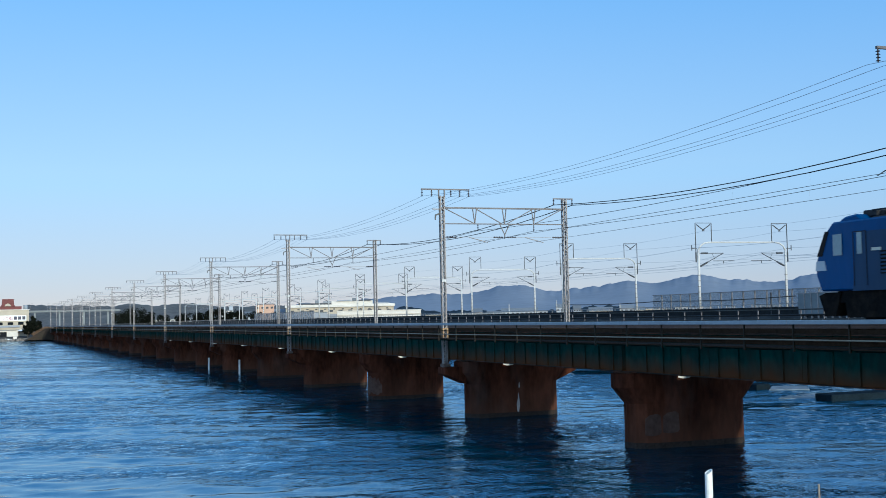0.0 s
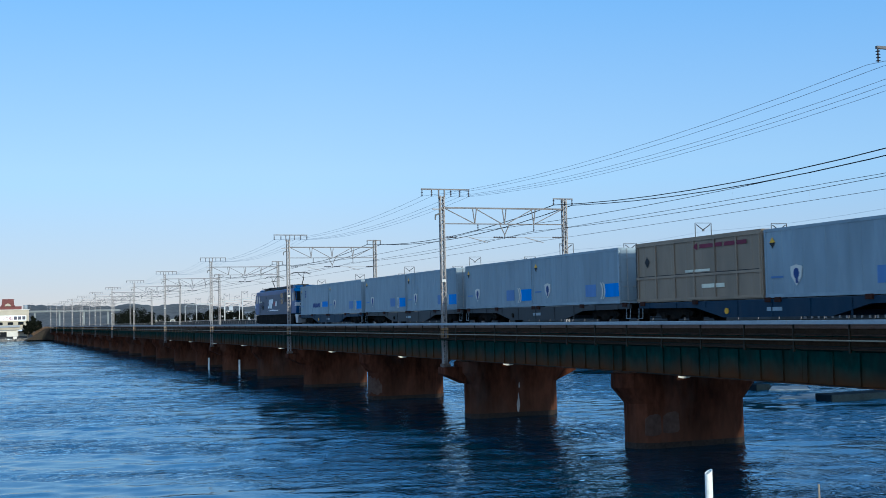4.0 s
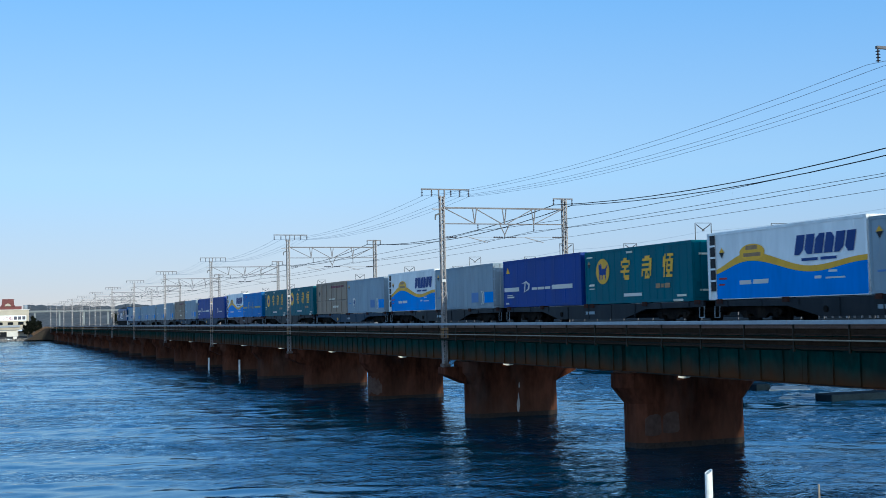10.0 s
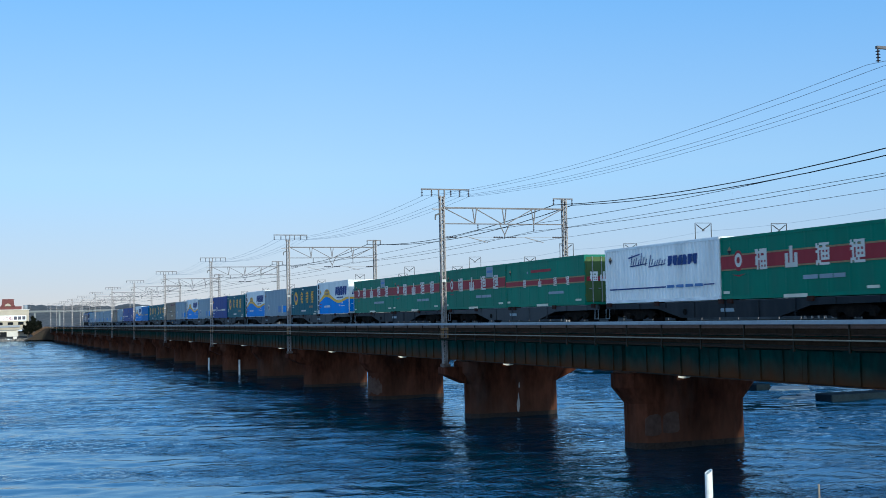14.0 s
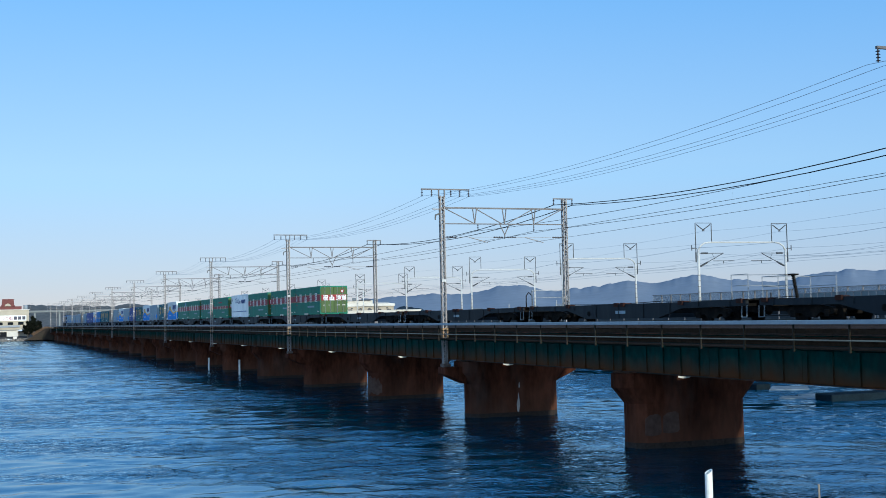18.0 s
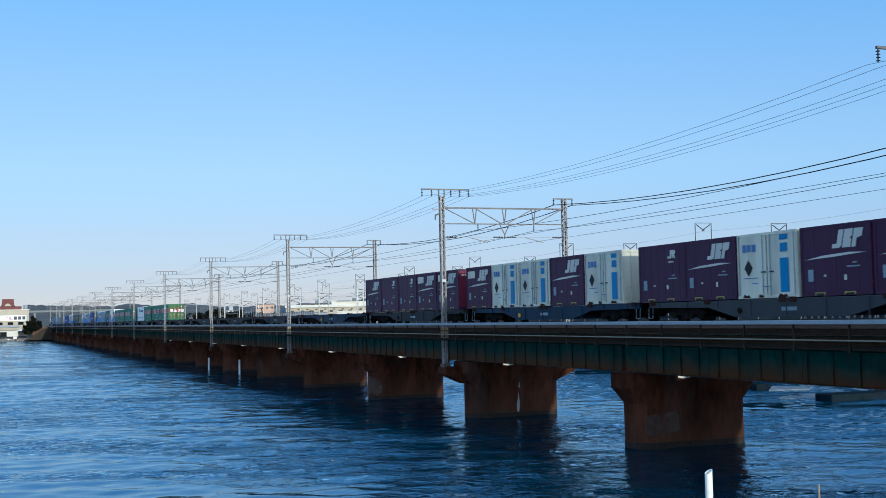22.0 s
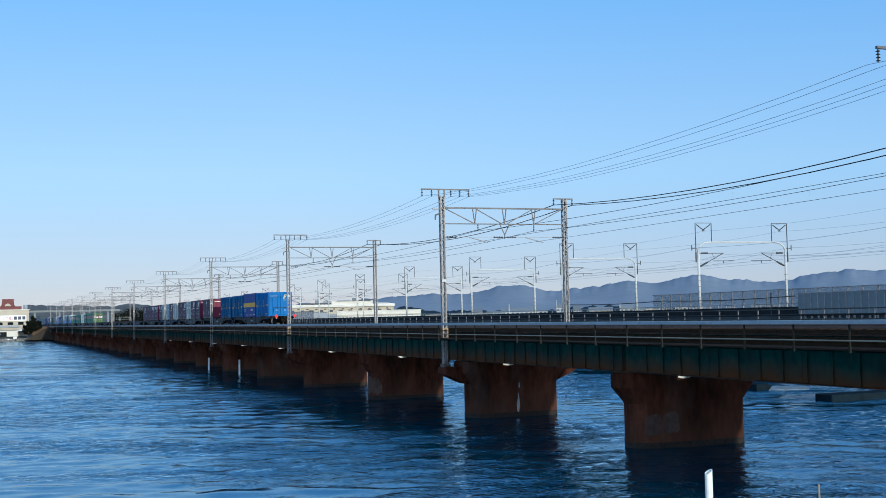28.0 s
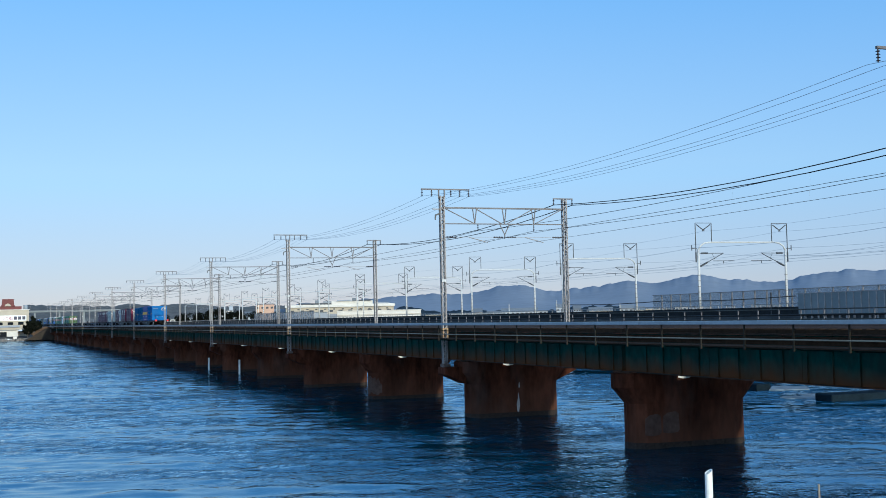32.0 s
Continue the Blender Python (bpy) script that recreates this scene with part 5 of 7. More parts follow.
def slab_mark(u, v, w, h):
    """Three leaning slabs, the first hooked and the last stepped: the plain shape of a painted mark."""
    slabs = (((-0.02, 0), (0.24, 0), (0.31, 0.1), (0.31, 1), (0.13, 1), (0.13, 0.24), (-0.02, 0.24)),
             ((0.35, 0), (0.65, 0), (0.65, 0.44), (0.58, 0.52), (0.65, 0.6), (0.65, 1), (0.35, 1)),
             ((0.69, 0), (0.83, 0), (0.83, 0.46), (1.0, 0.56), (1.0, 1), (0.69, 1)))
    return [[(u + x * w + 0.28 * h * z, v + z * h) for x, z in slab] for slab in slabs]


def mark_mesh(b, p, axis, a, c, flip):
    """Adds one outline, or one mosaic block, drawn out between a and c."""
    if p[0] != "mosaic":
        return b.prism([(-x if flip else x, z) for x, z in p], axis, a, c)
    _, u, v, w, h, pattern, slant = p
    rows = STROKES[pattern].split()
    m, n = len(rows), len(rows[0])
    on = {(i, m - 1 - j) for j in range(m) for i in range(n) if rows[j][i] == "#"}
    ids = {}
    verts, faces = [], []
    for i, j in sorted(on):
        q = []
        for di, dj in ((0, 0), (1, 0), (1, 1), (0, 1)):
            k = (i + di, j + dj)
            if k not in ids:
                ids[k] = len(verts)
                x, z = u + w * k[0] / n + slant * h * k[1] / m, v + h * k[1] / m
                x = -x if flip else x
                verts.append((a, x, z) if axis == "x" else (x, a, z))
            q.append(ids[k])
        faces.append(tuple(q))
    return b.add(verts, faces)


def shell(name, label, L, H, body, door=None, ribs="flat", group="freight containers on the train", door_style="rods"):
    """Container: frame, ribbed sides, front wall, two doors with rods, roof and corner fittings."""
    c = tagged(new(name), label, "shipping container", group)
    mt = P[body]
    f = Build()
    for x in (-WIDE, WIDE - 0.1):
        for y in (-0.1, -L):
            f.box(x, x + 0.1, y, y + 0.1, 0, H)
        f.box(x, x + 0.1, -L, 0, 0, 0.13).box(x, x + 0.1, -L, 0, H - 0.1, H)
    for y in (-0.1, -L):
        f.box(-WIDE, WIDE, y, y + 0.1, 0, 0.13).box(-WIDE, WIDE, y, y + 0.1, H - 0.1, H)
    part("frame", f, mt, c)
    depth = {"flat": 0.008, "seam": 0.012, "deep": 0.045, "doors": 0.02}[ribs]
    pitch = {"flat": 1.17, "seam": 0.6, "deep": 0.27, "doors": 0.62}[ribs]
    n = max(2, round((L - 0.2) / pitch))
    ys, xs = [], []
    for i in range(n):
        y0, s = -0.1 - i * (L - 0.2) / n, (L - 0.2) / n
        k = 0.06 if ribs in ("flat", "seam", "doors") else 0.25
        for a, d in ((0.0, 0), (0.5 - k, 0), (0.5 - k * 0.6, 1), (0.5 + k * 0.6, 1), (0.5 + k, 0)):
            ys.append(y0 - a * s), xs.append(d * depth)
    ys.append(-L + 0.1), xs.append(0)
    for side in (-1, 1):
        x0 = side * (WIDE - (0.052 if ribs == "deep" else 0.02))
        v = [(x0 + side * d, y, z) for y, d in zip(ys, xs) for z in (0.13, H - 0.1)]
        part("side_panel", Build().add(v, [(2 * i, 2 * i + 2, 2 * i + 3, 2 * i + 1) for i in range(len(ys) - 1)]), mt, c)
    fr = Build()
    m = 8
    v = [(-WIDE + 0.1 + (2 * WIDE - 0.2) * i / (2 * m), -0.02 - (0.03 if i % 2 else 0), z) for i in range(2 * m + 1) for z in (0.13, H - 0.1)]
    part("front_panel", fr.add(v, [(2 * i, 2 * i + 2, 2 * i + 3, 2 * i + 1) for i in range(2 * m)]), mt, c)
    part("roof", Build().box(-WIDE + 0.02, WIDE - 0.02, -L + 0.02, -0.02, H - 0.03, H + 0.012), mt, c)
    dm = P[door or body]
    for s in (-1, 1):
        d = part("door", Build().box(0.012 if s > 0 else -WIDE + 0.1, WIDE - 0.1 if s > 0 else -0.012, -L - 0.02, -L + 0.04, 0.14, H - 0.1), dm, c, bevel=0.01)
        for x in ((0.3, 0.8) if s > 0 else (-0.8, -0.3)):
            part("lock_rod", Build().ring_tube([(x, -L - 0.045, 0.1), (x, -L - 0.045, H - 0.06)], 0.022, 6).box(x - 0.06, x + 0.2 * s, -L - 0.07, -L - 0.03, 0.75, 0.8), P["steel"] if door_style == "rods" else dm, d)
        edge, comb = s * (WIDE - 0.06), [(0.2, 0.0)]
        for z in (0.4, 0.95, 1.6, H - 0.4):
            comb += [(z, 0.0), (z, 1.0), (z + 0.09, 1.0), (z + 0.09, 0.0)]
        comb += [(H - 0.2, 0.0)]
        outline = [(edge - 0.02 - 0.05 * k, z) for z, k in comb] + [(edge + 0.02 + 0.05 * k, z) for z, k in comb[::-1]]
        part("hinge_strip", Build().prism(outline, "y", -L - 0.035, -L - 0.021), dm, d)
    for x in (-WIDE,):
        for y in (-0.17, -L):
            for z in (0, H - 0.11):
                part("corner_fitting", Build().box(x - 0.006, x + 0.176, y - 0.006, y + 0.176, z - 0.004, z + 0.118), mt, c)
    return c


def warning(c, u, v, s=0.17, upper="yellow"):
    side_mark(c, "hazard_mark", [[(u - s, v), (u + s, v), (u, v + s * 1.15)]], upper)
    side_mark(c, "hazard_mark", [[(u - s, v), (u, v - s * 1.35), (u + s, v)]], "black")


def grey_box(v=0):
    L, H = 9.35, 2.55
    c = shell("container", "pale grey long container with blue panel and white shield" if v == 0 else "pale grey long container with large blue wordmark bars", L, H, "grey", "grey", "seam")
    warning(c, 0.5, H * 0.8)
    if v == 0:
        side_mark(c, "blue_panel", [rect(L - 1.35, 0.32, 1.3, 0.62)], "liteblue")
        side_mark(c, "faded_panel", [rect(L - 3.3, 0.36, 1.05, 0.58)], "fadeblue")
        for k in (0, 0.22):
            arc = [(L - 1.85 + k + 0.3 * math.cos(a), 0.62 + 0.42 * math.sin(a)) for a in [-1.2 + 0.24 * i for i in range(11)]]
            side_mark(c, "white_arc", [arc + [(u - 0.1, v2) for u, v2 in arc[::-1]]], "white", lift=0.004)
        side_mark(c, "shield", [[(1.5, 1.1), (1.85, 1.17), (2.2, 1.1), (2.15, 0.75), (1.85, 0.4), (1.55, 0.75)]], "white", "white shield mark")
        side_mark(c, "shield_figure", [disc(1.85, 0.85, 0.16, 0.2), rect(1.8, 0.5, 0.14, 0.25)], "ink", lift=0.006)
        side_mark(c, "text_bar", [rect(0.35, 0.72, 0.75, 0.07)], "fadeblue")
    else:
        side_mark(c, "wordmark", slant_word(4.35, 0.6, 2.3, 0.36, 6), "ink", "blue wordmark blocks")
        side_mark(c, "blue_panel", [rect(L - 1.9, 0.62, 1.75, 0.45)], "liteblue")
        side_mark(c, "blue_sign", [[(1.6 + x, 1.55 + z) for x, z in ((0, 0), (0.42, 0), (0.42, 0.36), (0.13, 0.36), (0.13, 0.46), (0.42, 0.46), (0.42, 0.58), (0, 0.58), (0, 0.24), (0.29, 0.24), (0.29, 0.12), (0, 0.12))]], "ink")
        side_mark(c, "white_arc", [rect(L - 2.25, 0.62, 0.1, 0.45, 0.15), rect(L - 2.05, 0.62, 0.1, 0.45, 0.15)], "white")
        side_mark(c, "text_bar", [rect(0.4, 0.7, 0.8, 0.06)], "fadeblue")
    end_mark(c, "text_bar", [rect(-1.0, H - 0.5, 0.8, 0.1)], "grey", L)
    return c


def wave(u, pts):
    for (a, p), (b2, q) in zip(pts, pts[1:]):
        if a <= u <= b2:
            s = (1 - math.cos(math.pi * (u - a) / (b2 - a))) / 2
            return p + (q - p) * s
    return pts[-1][1]


def wave_box():
    L, H = 9.35, 2.66
    c = shell("container", "white long container with a blue and yellow wave and slanted wordmark", L, H, "white", "white", "flat", door_style="plain")
    low = [(0, 0.36), (0.29, 0.54), (0.7, 0.33), (1, 0.43)]
    top = [(0, 0.42), (0.29, 0.66), (0.7, 0.41), (1, 0.5)]
    n, u0 = 30, 0.06
    us = [u0 + (1 - u0) * i / n for i in range(n + 1)]
    side_mark(c, "blue_wave", [[(u0 * L, 0.03), (L - 0.004, 0.03)] + [(u * L if u < 1 else L - 0.004, wave(u, low) * H) for u in us[::-1]]], "liteblue", "blue wave panel")
    side_mark(c, "yellow_wave", [[(u * L if u < 1 else L - 0.004, wave(u, low) * H) for u in us] + [(u * L if u < 1 else L - 0.004, wave(u, top) * H) for u in us[::-1]]], "yellow", "yellow wave band", lift=0.002)
    side_mark(c, "badge", [disc(2.95, 1.76, 0.8, 0.32)], "yellow", "yellow oval badge", lift=0.006)
    side_mark(c, "badge_bar", [rect(2.55, 1.86, 0.75, 0.16), rect(2.4, 1.6, 1.1, 0.14)], "orange", lift=0.012)
    side_mark(c, "wordmark", slant_word(5.5, 1.5, 3.25, 0.7, 6), "ink", "dark blue slanted wordmark blocks")
    side_mark(c, "text_bar", [rect(5.9, 1.27, 0.9, 0.1), rect(6.95, 1.27, 0.85, 0.1)], "ink")
    side_mark(c, "text_bar", [rect(2.1, 0.55, 0.75, 0.16), rect(2.95, 0.55, 0.95, 0.17, 0.05)], "white", lift=0.006)
    side_mark(c, "text_bar", [rect(6.6, 0.62, 0.35, 0.1), rect(7.2, 0.6, 1.0, 0.06), rect(7.35, 0.82, 0.45, 0.08)], "white", lift=0.006)
    side_mark(c, "text_bar", [rect(0.72, 0.78, 0.55, 0.08), rect(0.72, 0.55, 0.4, 0.07)], "red", lift=0.006)
    warning(c, 0.95, 1.85)
    lad = part("end_column", Build().box(-WIDE - 0.03, -WIDE - 0.004, -0.16, 0.0, 0.02, H).box(-WIDE - 0.03, -WIDE - 0.004, -0.56, -0.42, 0.02, 0.3), P["white"], c, "white end column with openings")
    for i in range(5):
        part("opening", Build().box(-WIDE - 0.022, -WIDE - 0.006, -0.5, -0.17, 0.34 + i * 0.46, 0.72 + i * 0.46), P["black"], lad)
        part("rung", Build().box(-WIDE - 0.034, -WIDE - 0.006, -0.52, -0.16, 0.72 + i * 0.46, 0.79 + i * 0.46), P["white"], lad)
    end_mark(c, "blue_wave", [rect(-WIDE + 0.1, 0.14, 2 * WIDE - 0.2, 0.43 * H - 0.14)], "liteblue", L)
    end_mark(c, "yellow_band", [rect(-WIDE + 0.1, 0.43 * H, 2 * WIDE - 0.2, 0.16)], "yellow", L)
    end_mark(c, "wordmark", [[(u - 6.5, v2) for u, v2 in p] for p in slant_word(5.55, 1.5, 1.9, 0.42, 6)], "ink", L)
    return c


def parcel_box():
    L, H = 9.4, 2.5
    c = shell("container", "deep teal long container with a yellow disc and three yellow characters", L, H, "teal", None, "seam", door_style="plain")
    side_mark(c, "disc", [disc(1.75, 1.52, 0.64, 0.6, 28)], "yellow", "yellow round emblem")
    side_mark(c, "emblem", [[(1.42, 1.12), (1.5, 1.12), (1.53, 1.36), (1.66, 1.34), (1.66, 1.14), (1.73, 1.14), (1.77, 1.36), (1.96, 1.36), (2.0, 1.14), (2.08, 1.14), (2.06, 1.42), (2.12, 1.62), (2.24, 1.78), (2.2, 1.82), (2.02, 1.66), (1.7, 1.64), (1.66, 1.8), (1.6, 1.92), (1.54, 1.82), (1.46, 1.84), (1.4, 1.94), (1.36, 1.74), (1.4, 1.5)]], "navy", lift=0.006)
    for i, u in enumerate((3.4, 5.3, 7.05)):
        side_mark(c, "character", sign_blocks(u, 1.05, 0.8, 1.0, i, 0.15), "yellow", "yellow character made of strokes")
    side_mark(c, "text_bar", [rect(3.7, 0.3, 1.6, 0.14)], "white")
    side_mark(c, "text_bar", [rect(4.0, 2.25, 0.55, 0.09), rect(0.2, 2.2, 0.55, 0.06), rect(0.4, 0.85, 0.5, 0.1), rect(0.4, 0.7, 0.5, 0.05), rect(8.2, 0.2, 0.7, 0.09)], "offwhite")
    side_mark(c, "text_bar", [rect(6.5, 0.6, 0.35, 0.2), rect(6.95, 0.62, 0.2, 0.16), rect(7.25, 0.6, 0.4, 0.2)], "orange")
    side_mark(c, "base_bar", [rect(7.9, 0.0, 0.75, 0.1)], "offwhite", "pale bar along the bottom rail")
    warning(c, 0.4, 1.9, 0.14, "orange")
    end_mark(c, "text_bar", [rect(-0.9, 1.9, 0.7, 0.08), rect(0.3, 1.75, 0.5, 0.07), rect(-0.9, 0.4, 0.5, 0.08)], "offwhite", L)
    return c


def navy_box(v=0):
    L, H = 9.35, 2.55
    c = shell("container", "navy blue long container with a white crescent emblem and bars" if v == 0 else "navy blue long container with a white crescent emblem and small wordmark", L, H, "navy", None, "flat", door_style="plain")
    u = 2.7 if v == 0 else 4.6
    z = 0.78 if v == 0 else 0.62
    side_mark(c, "emblem", [rect(u, z, 0.13, 0.52, 0.1), [(u - 0.35, z + 0.45), (u + 0.3, z + 0.6), (u + 0.75, z + 0.42), (u + 0.66, z + 0.14), (u + 0.1, z), (u + 0.5, z + 0.2), (u + 0.56, z + 0.38), (u + 0.25, z + 0.5)]], "white", "white crescent emblem")
    side_mark(c, "text_bar", [rect(u + 1.0, z + 0.1, 0.65, 0.13), rect(u + 1.75, z + 0.1, 0.75, 0.13), rect(u + 2.6, z + 0.1, 0.6, 0.13)], "white")
    if v == 0:
        side_mark(c, "white_bar", [rect(0.12, 0.85, 1.95, 0.22), rect(6.1, 0.85, 2.3, 0.22)], "white", "long white bar")
    side_mark(c, "text_bar", [rect(0.5, 0.5, 0.9, 0.08), rect(0.5, 0.62, 0.7, 0.05), rect(0.3, 0.16, 0.4, 0.09)], "offwhite")
    side_mark(c, "warning_triangle", [[(0.4, 1.85), (0.85, 1.85), (0.62, 2.2)]], "yellow", "yellow warning triangle")
    end_mark(c, "text_bar", [rect(-0.3, 2.0, 0.8, 0.1), rect(0.3, 1.85, 0.5, 0.07)], "white", L)
    return c


def stripe_box(v=0):
    L, H = 9.4, 2.42
    c = shell("container", "green long container with a red stripe, white ring and white characters" if v == 0 else "green long container with a thin red stripe and small white characters", L, H, "green", "lime", "flat")
    z, h = (1.18, 0.5) if v == 0 else (1.14, 0.22)
    side_mark(c, "stripe", [rect(0.02, z, L - 0.04, h)], "red", "red stripe with yellow edges")
    side_mark(c, "stripe_edge", [rect(0.02, z - 0.06, L - 0.04, 0.055), rect(0.02, z + h + 0.005, L - 0.04, 0.055)], "orange")
    if v == 0:
        side_mark(c, "ring", [disc(1.2, z + 0.3, 0.3, 0.4)], "red", lift=0.003)
        side_mark(c, "ring", [disc(1.2, z + 0.32, 0.23, 0.27)], "white", "white ring emblem", lift=0.007)
        side_mark(c, "ring_centre", [disc(1.2, z + 0.32, 0.11, 0.13)], "red", lift=0.011)
        side_mark(c, "ring_ribbon", [[(0.75, z - 0.22), (1.2, z - 0.32), (1.65, z - 0.22), (1.2, z - 0.26)]], "red", lift=0.003)
        for i, (u, k) in enumerate(((2.3, 3), (4.1, 4), (5.85, 5), (7.65, 6))):
            side_mark(c, "character", sign_blocks(u, z - 0.1, 0.72, 0.78, k), "white", "white character made of strokes", lift=0.006)
        side_mark(c, "text_bar", [rect(5.1, 0.62, 0.8, 0.15), rect(6.0, 0.62, 0.7, 0.15), rect(6.75, 0.62, 0.6, 0.15)], "sticker")
    else:
        for u, k in ((2.3, 3), (4.2, 4), (6.0, 5), (7.4, 6)):
            side_mark(c, "character", sign_blocks(u, z - 0.12, 0.35, 0.42, k), "white", "small white character", lift=0.006)
        side_mark(c, "red_text_bar", [rect(3.3, 1.78, 2.4, 0.14)], "red")
        side_mark(c, "text_bar", [rect(5.4, 0.6, 1.7, 0.13), rect(2.8, 1.75, 0.15, 0.12)], "sticker")
    side_mark(c, "base_bar", [rect(3.95, -0.01, 1.35, 0.13)], "offwhite", "pale bar along the bottom rail")
    warning(c, 0.62, 1.9, 0.13, "orange")
    side_mark(c, "text_bar", [rect(0.15, 0.22, 0.4, 0.1), rect(8.4, 0.2, 0.6, 0.1)], "offwhite")
    L2 = L
    end_mark(c, "end_stripe", [rect(-WIDE + 0.1, z, 2 * WIDE - 0.2, h)], "red", L2)
    for x, k in ((-0.95, 3), (-0.4, 4), (0.2, 5), (0.68, 6)):
        end_mark(c, "character", sign_blocks(x, z, 0.42, 0.46, k), "white", L2, lift=0.01)
    end_mark(c, "ring", [disc(0.75, 1.98, 0.16)], "red", L2)
    end_mark(c, "ring_centre", [disc(0.75, 1.98, 0.08)], "white", L2, lift=0.01)
    return c


def poster_stripe_box():
    c = stripe_box(0)
    c["label"] = "green long container with red stripe, white characters, pale poster"
    side_mark(c, "poster", [rect(6.7, 1.78, 0.95, 0.58)], "sticker", "pale poster on the side")
    side_mark(c, "poster_bar", [rect(6.8, 2.02, 0.75, 0.14)], "fadeblue", lift=0.006)
    return c


def tan_box():
    L, H = 9.3, 2.6
    c = shell("container", "dirty tan 31-foot side-opening container with framed panels", L, H, "tan", None, "flat")
    b = Build()
    for i in range(7):
        u = 0.12 + i * (L - 0.3) / 6
        b.box(-WIDE - 0.03, -WIDE, -u - 0.08, -u, 0.1, H - 0.06)
    b.box(-WIDE - 0.028, -WIDE, -L, 0, 1.0, 1.1).box(-WIDE - 0.028, -WIDE, -L, 0, H - 0.16, H - 0.06).box(-WIDE - 0.028, -WIDE, -L, 0, 0.05, 0.14)
    part("panel_frames", b, P["tan"], c)
    side_mark(c, "dark_seam", [rect(0.1, 1.1, L - 0.2, 0.03), rect(3.1, 0.15, 0.05, 0.85), rect(6.1, 0.15, 0.05, 0.85), rect(0.0, 0.0, 0.07, H)], "black", lift=0.006)
    warning(c, 0.95, 1.75, 0.2, "black")
    side_mark(c, "red_text_bar", [rect(5.1, 2.12, 1.6, 0.16), rect(6.85, 2.12, 1.5, 0.16), [(4.6, 2.2), (4.95, 2.05), (4.95, 2.36)]], "maroon", lift=0.012)
    side_mark(c, "text_bar", [rect(4.0, 1.17, 1.8, 0.1), rect(5.2, 0.5, 1.6, 0.16)], "offwhite", lift=0.012)
    return c


def thin_letters(u1, u2, v):
    """Two thin leaning letter shapes, one branched and one footed."""
    first = ((0, 0), (0.1, 0), (0.16, 0.29), (0.4, 0.29), (0.42, 0.37), (0.18, 0.37), (0.23, 0.62), (0.6, 0.62), (0.62, 0.7), (0.14, 0.7))
    second = ((0, 0), (0.4, 0), (0.42, 0.09), (0.12, 0.09), (0.23, 0.7), (0.14, 0.7))
    return [[(u1 + x, v + z) for x, z in first], [(u2 + x, v + z) for x, z in second]]


def line_box():
    L, H = 9.35, 2.52
    c = shell("container", "bright blue long container with yellow bars and lettering shapes", L, H, "blue", "deepblue", "seam", door_style="plain")
    side_mark(c, "yellow_bar", [rect(0.1, 0.93, 2.1, 0.17), rect(6.2, 0.93, 2.6, 0.17)], "ochre", "long yellow bar")
    side_mark(c, "yellow_sign", thin_letters(2.7, 4.9, 0.88), "ochre", "thin dull yellow lettering shapes")
    side_mark(c, "text_bar", [rect(3.4 + 0.25 * i, 0.95 + 0.02 * (i % 2), 0.17, 0.16, 0.04) for i in range(5)] + [rect(5.45 + 0.24 * i, 0.95, 0.16, 0.16, 0.04) for i in range(3)], "wornochre")
    side_mark(c, "text_bar", [rect(0.4, 0.55, 0.7, 0.07), rect(7.6, 0.25, 1.1, 0.08)], "sticker")
    side_mark(c, "red_mark", [rect(1.6, 2.1, 0.35, 0.16)], "red")
    warning(c, 0.55, 1.95, 0.14, "orange")
    end_mark(c, "text_bar", [rect(-0.8, 1.9, 0.8, 0.1)], "sticker", L)
    return c


def script_box():
    L, H = 9.35, 2.5
    c = shell("container", "white corrugated container with navy script and a thin navy line", L, H, "white", None, "deep")
    b = []
    for i in range(7):
        b.append(rect(2.35 + i * 0.21, 1.62 + 0.04 * (i % 3), 0.06, 0.3 + (0.22 if i in (0, 4) else 0), 0.14))
        b.append(rect(3.95 + i * 0.2, 1.55 + 0.04 * ((i + 1) % 3), 0.06, 0.24 + (0.22 if i == 0 else 0), 0.14))
    b += [[(2.2, 1.98), (3.2, 2.12), (3.2, 2.17), (2.15, 2.04)], [(2.3, 1.6), (3.8, 1.68), (3.8, 1.72), (2.3, 1.65)], [(3.9, 1.52), (5.3, 1.6), (5.3, 1.64), (3.9, 1.57)]]
    side_mark(c, "script", b, "ink", "navy script strokes")
    side_mark(c, "wordmark", slant_word(5.5, 1.52, 2.3, 0.42, 6, 0.15), "ink", "navy block wordmark")
    side_mark(c, "thin_line", [rect(0.4, 0.6, 4.9, 0.06), rect(8.2, 0.62, 0.75, 0.05)], "ink")
    side_mark(c, "text_bar", [rect(5.4 + i * 0.72, 0.58, 0.58, 0.12) for i in range(4)], "fadeblue")
    warning(c, 0.5, 2.0, 0.15, "orange")
    return c


def band_box():
    L, H = 6.1, 2.5
    c = shell("container", "navy container with a broad yellow band", L, H, "navy", None, "flat", door_style="plain")
    side_mark(c, "yellow_band", [rect(0.05, 1.05, L - 0.1, 0.46)], "yellow", "broad yellow band")
    side_mark(c, "text_bar", [rect(3.75, 0.62, 0.2, 0.24), rect(4.0, 0.62, 0.16, 0.24), rect(4.22, 0.62, 0.06, 0.24), rect(4.35, 0.62, 0.2, 0.24), rect(4.62, 0.62, 0.2, 0.24)], "white")
    side_mark(c, "text_bar", [rect(0.5, 0.75, 0.7, 0.07), rect(0.5, 0.6, 0.5, 0.06), rect(5.0, 0.2, 0.7, 0.08)], "offwhite")
    side_mark(c, "fork_pocket", [rect(1.5, 0.17, 0.9, 0.06), rect(3.3, 0.17, 0.9, 0.06)], "letter")
    return c


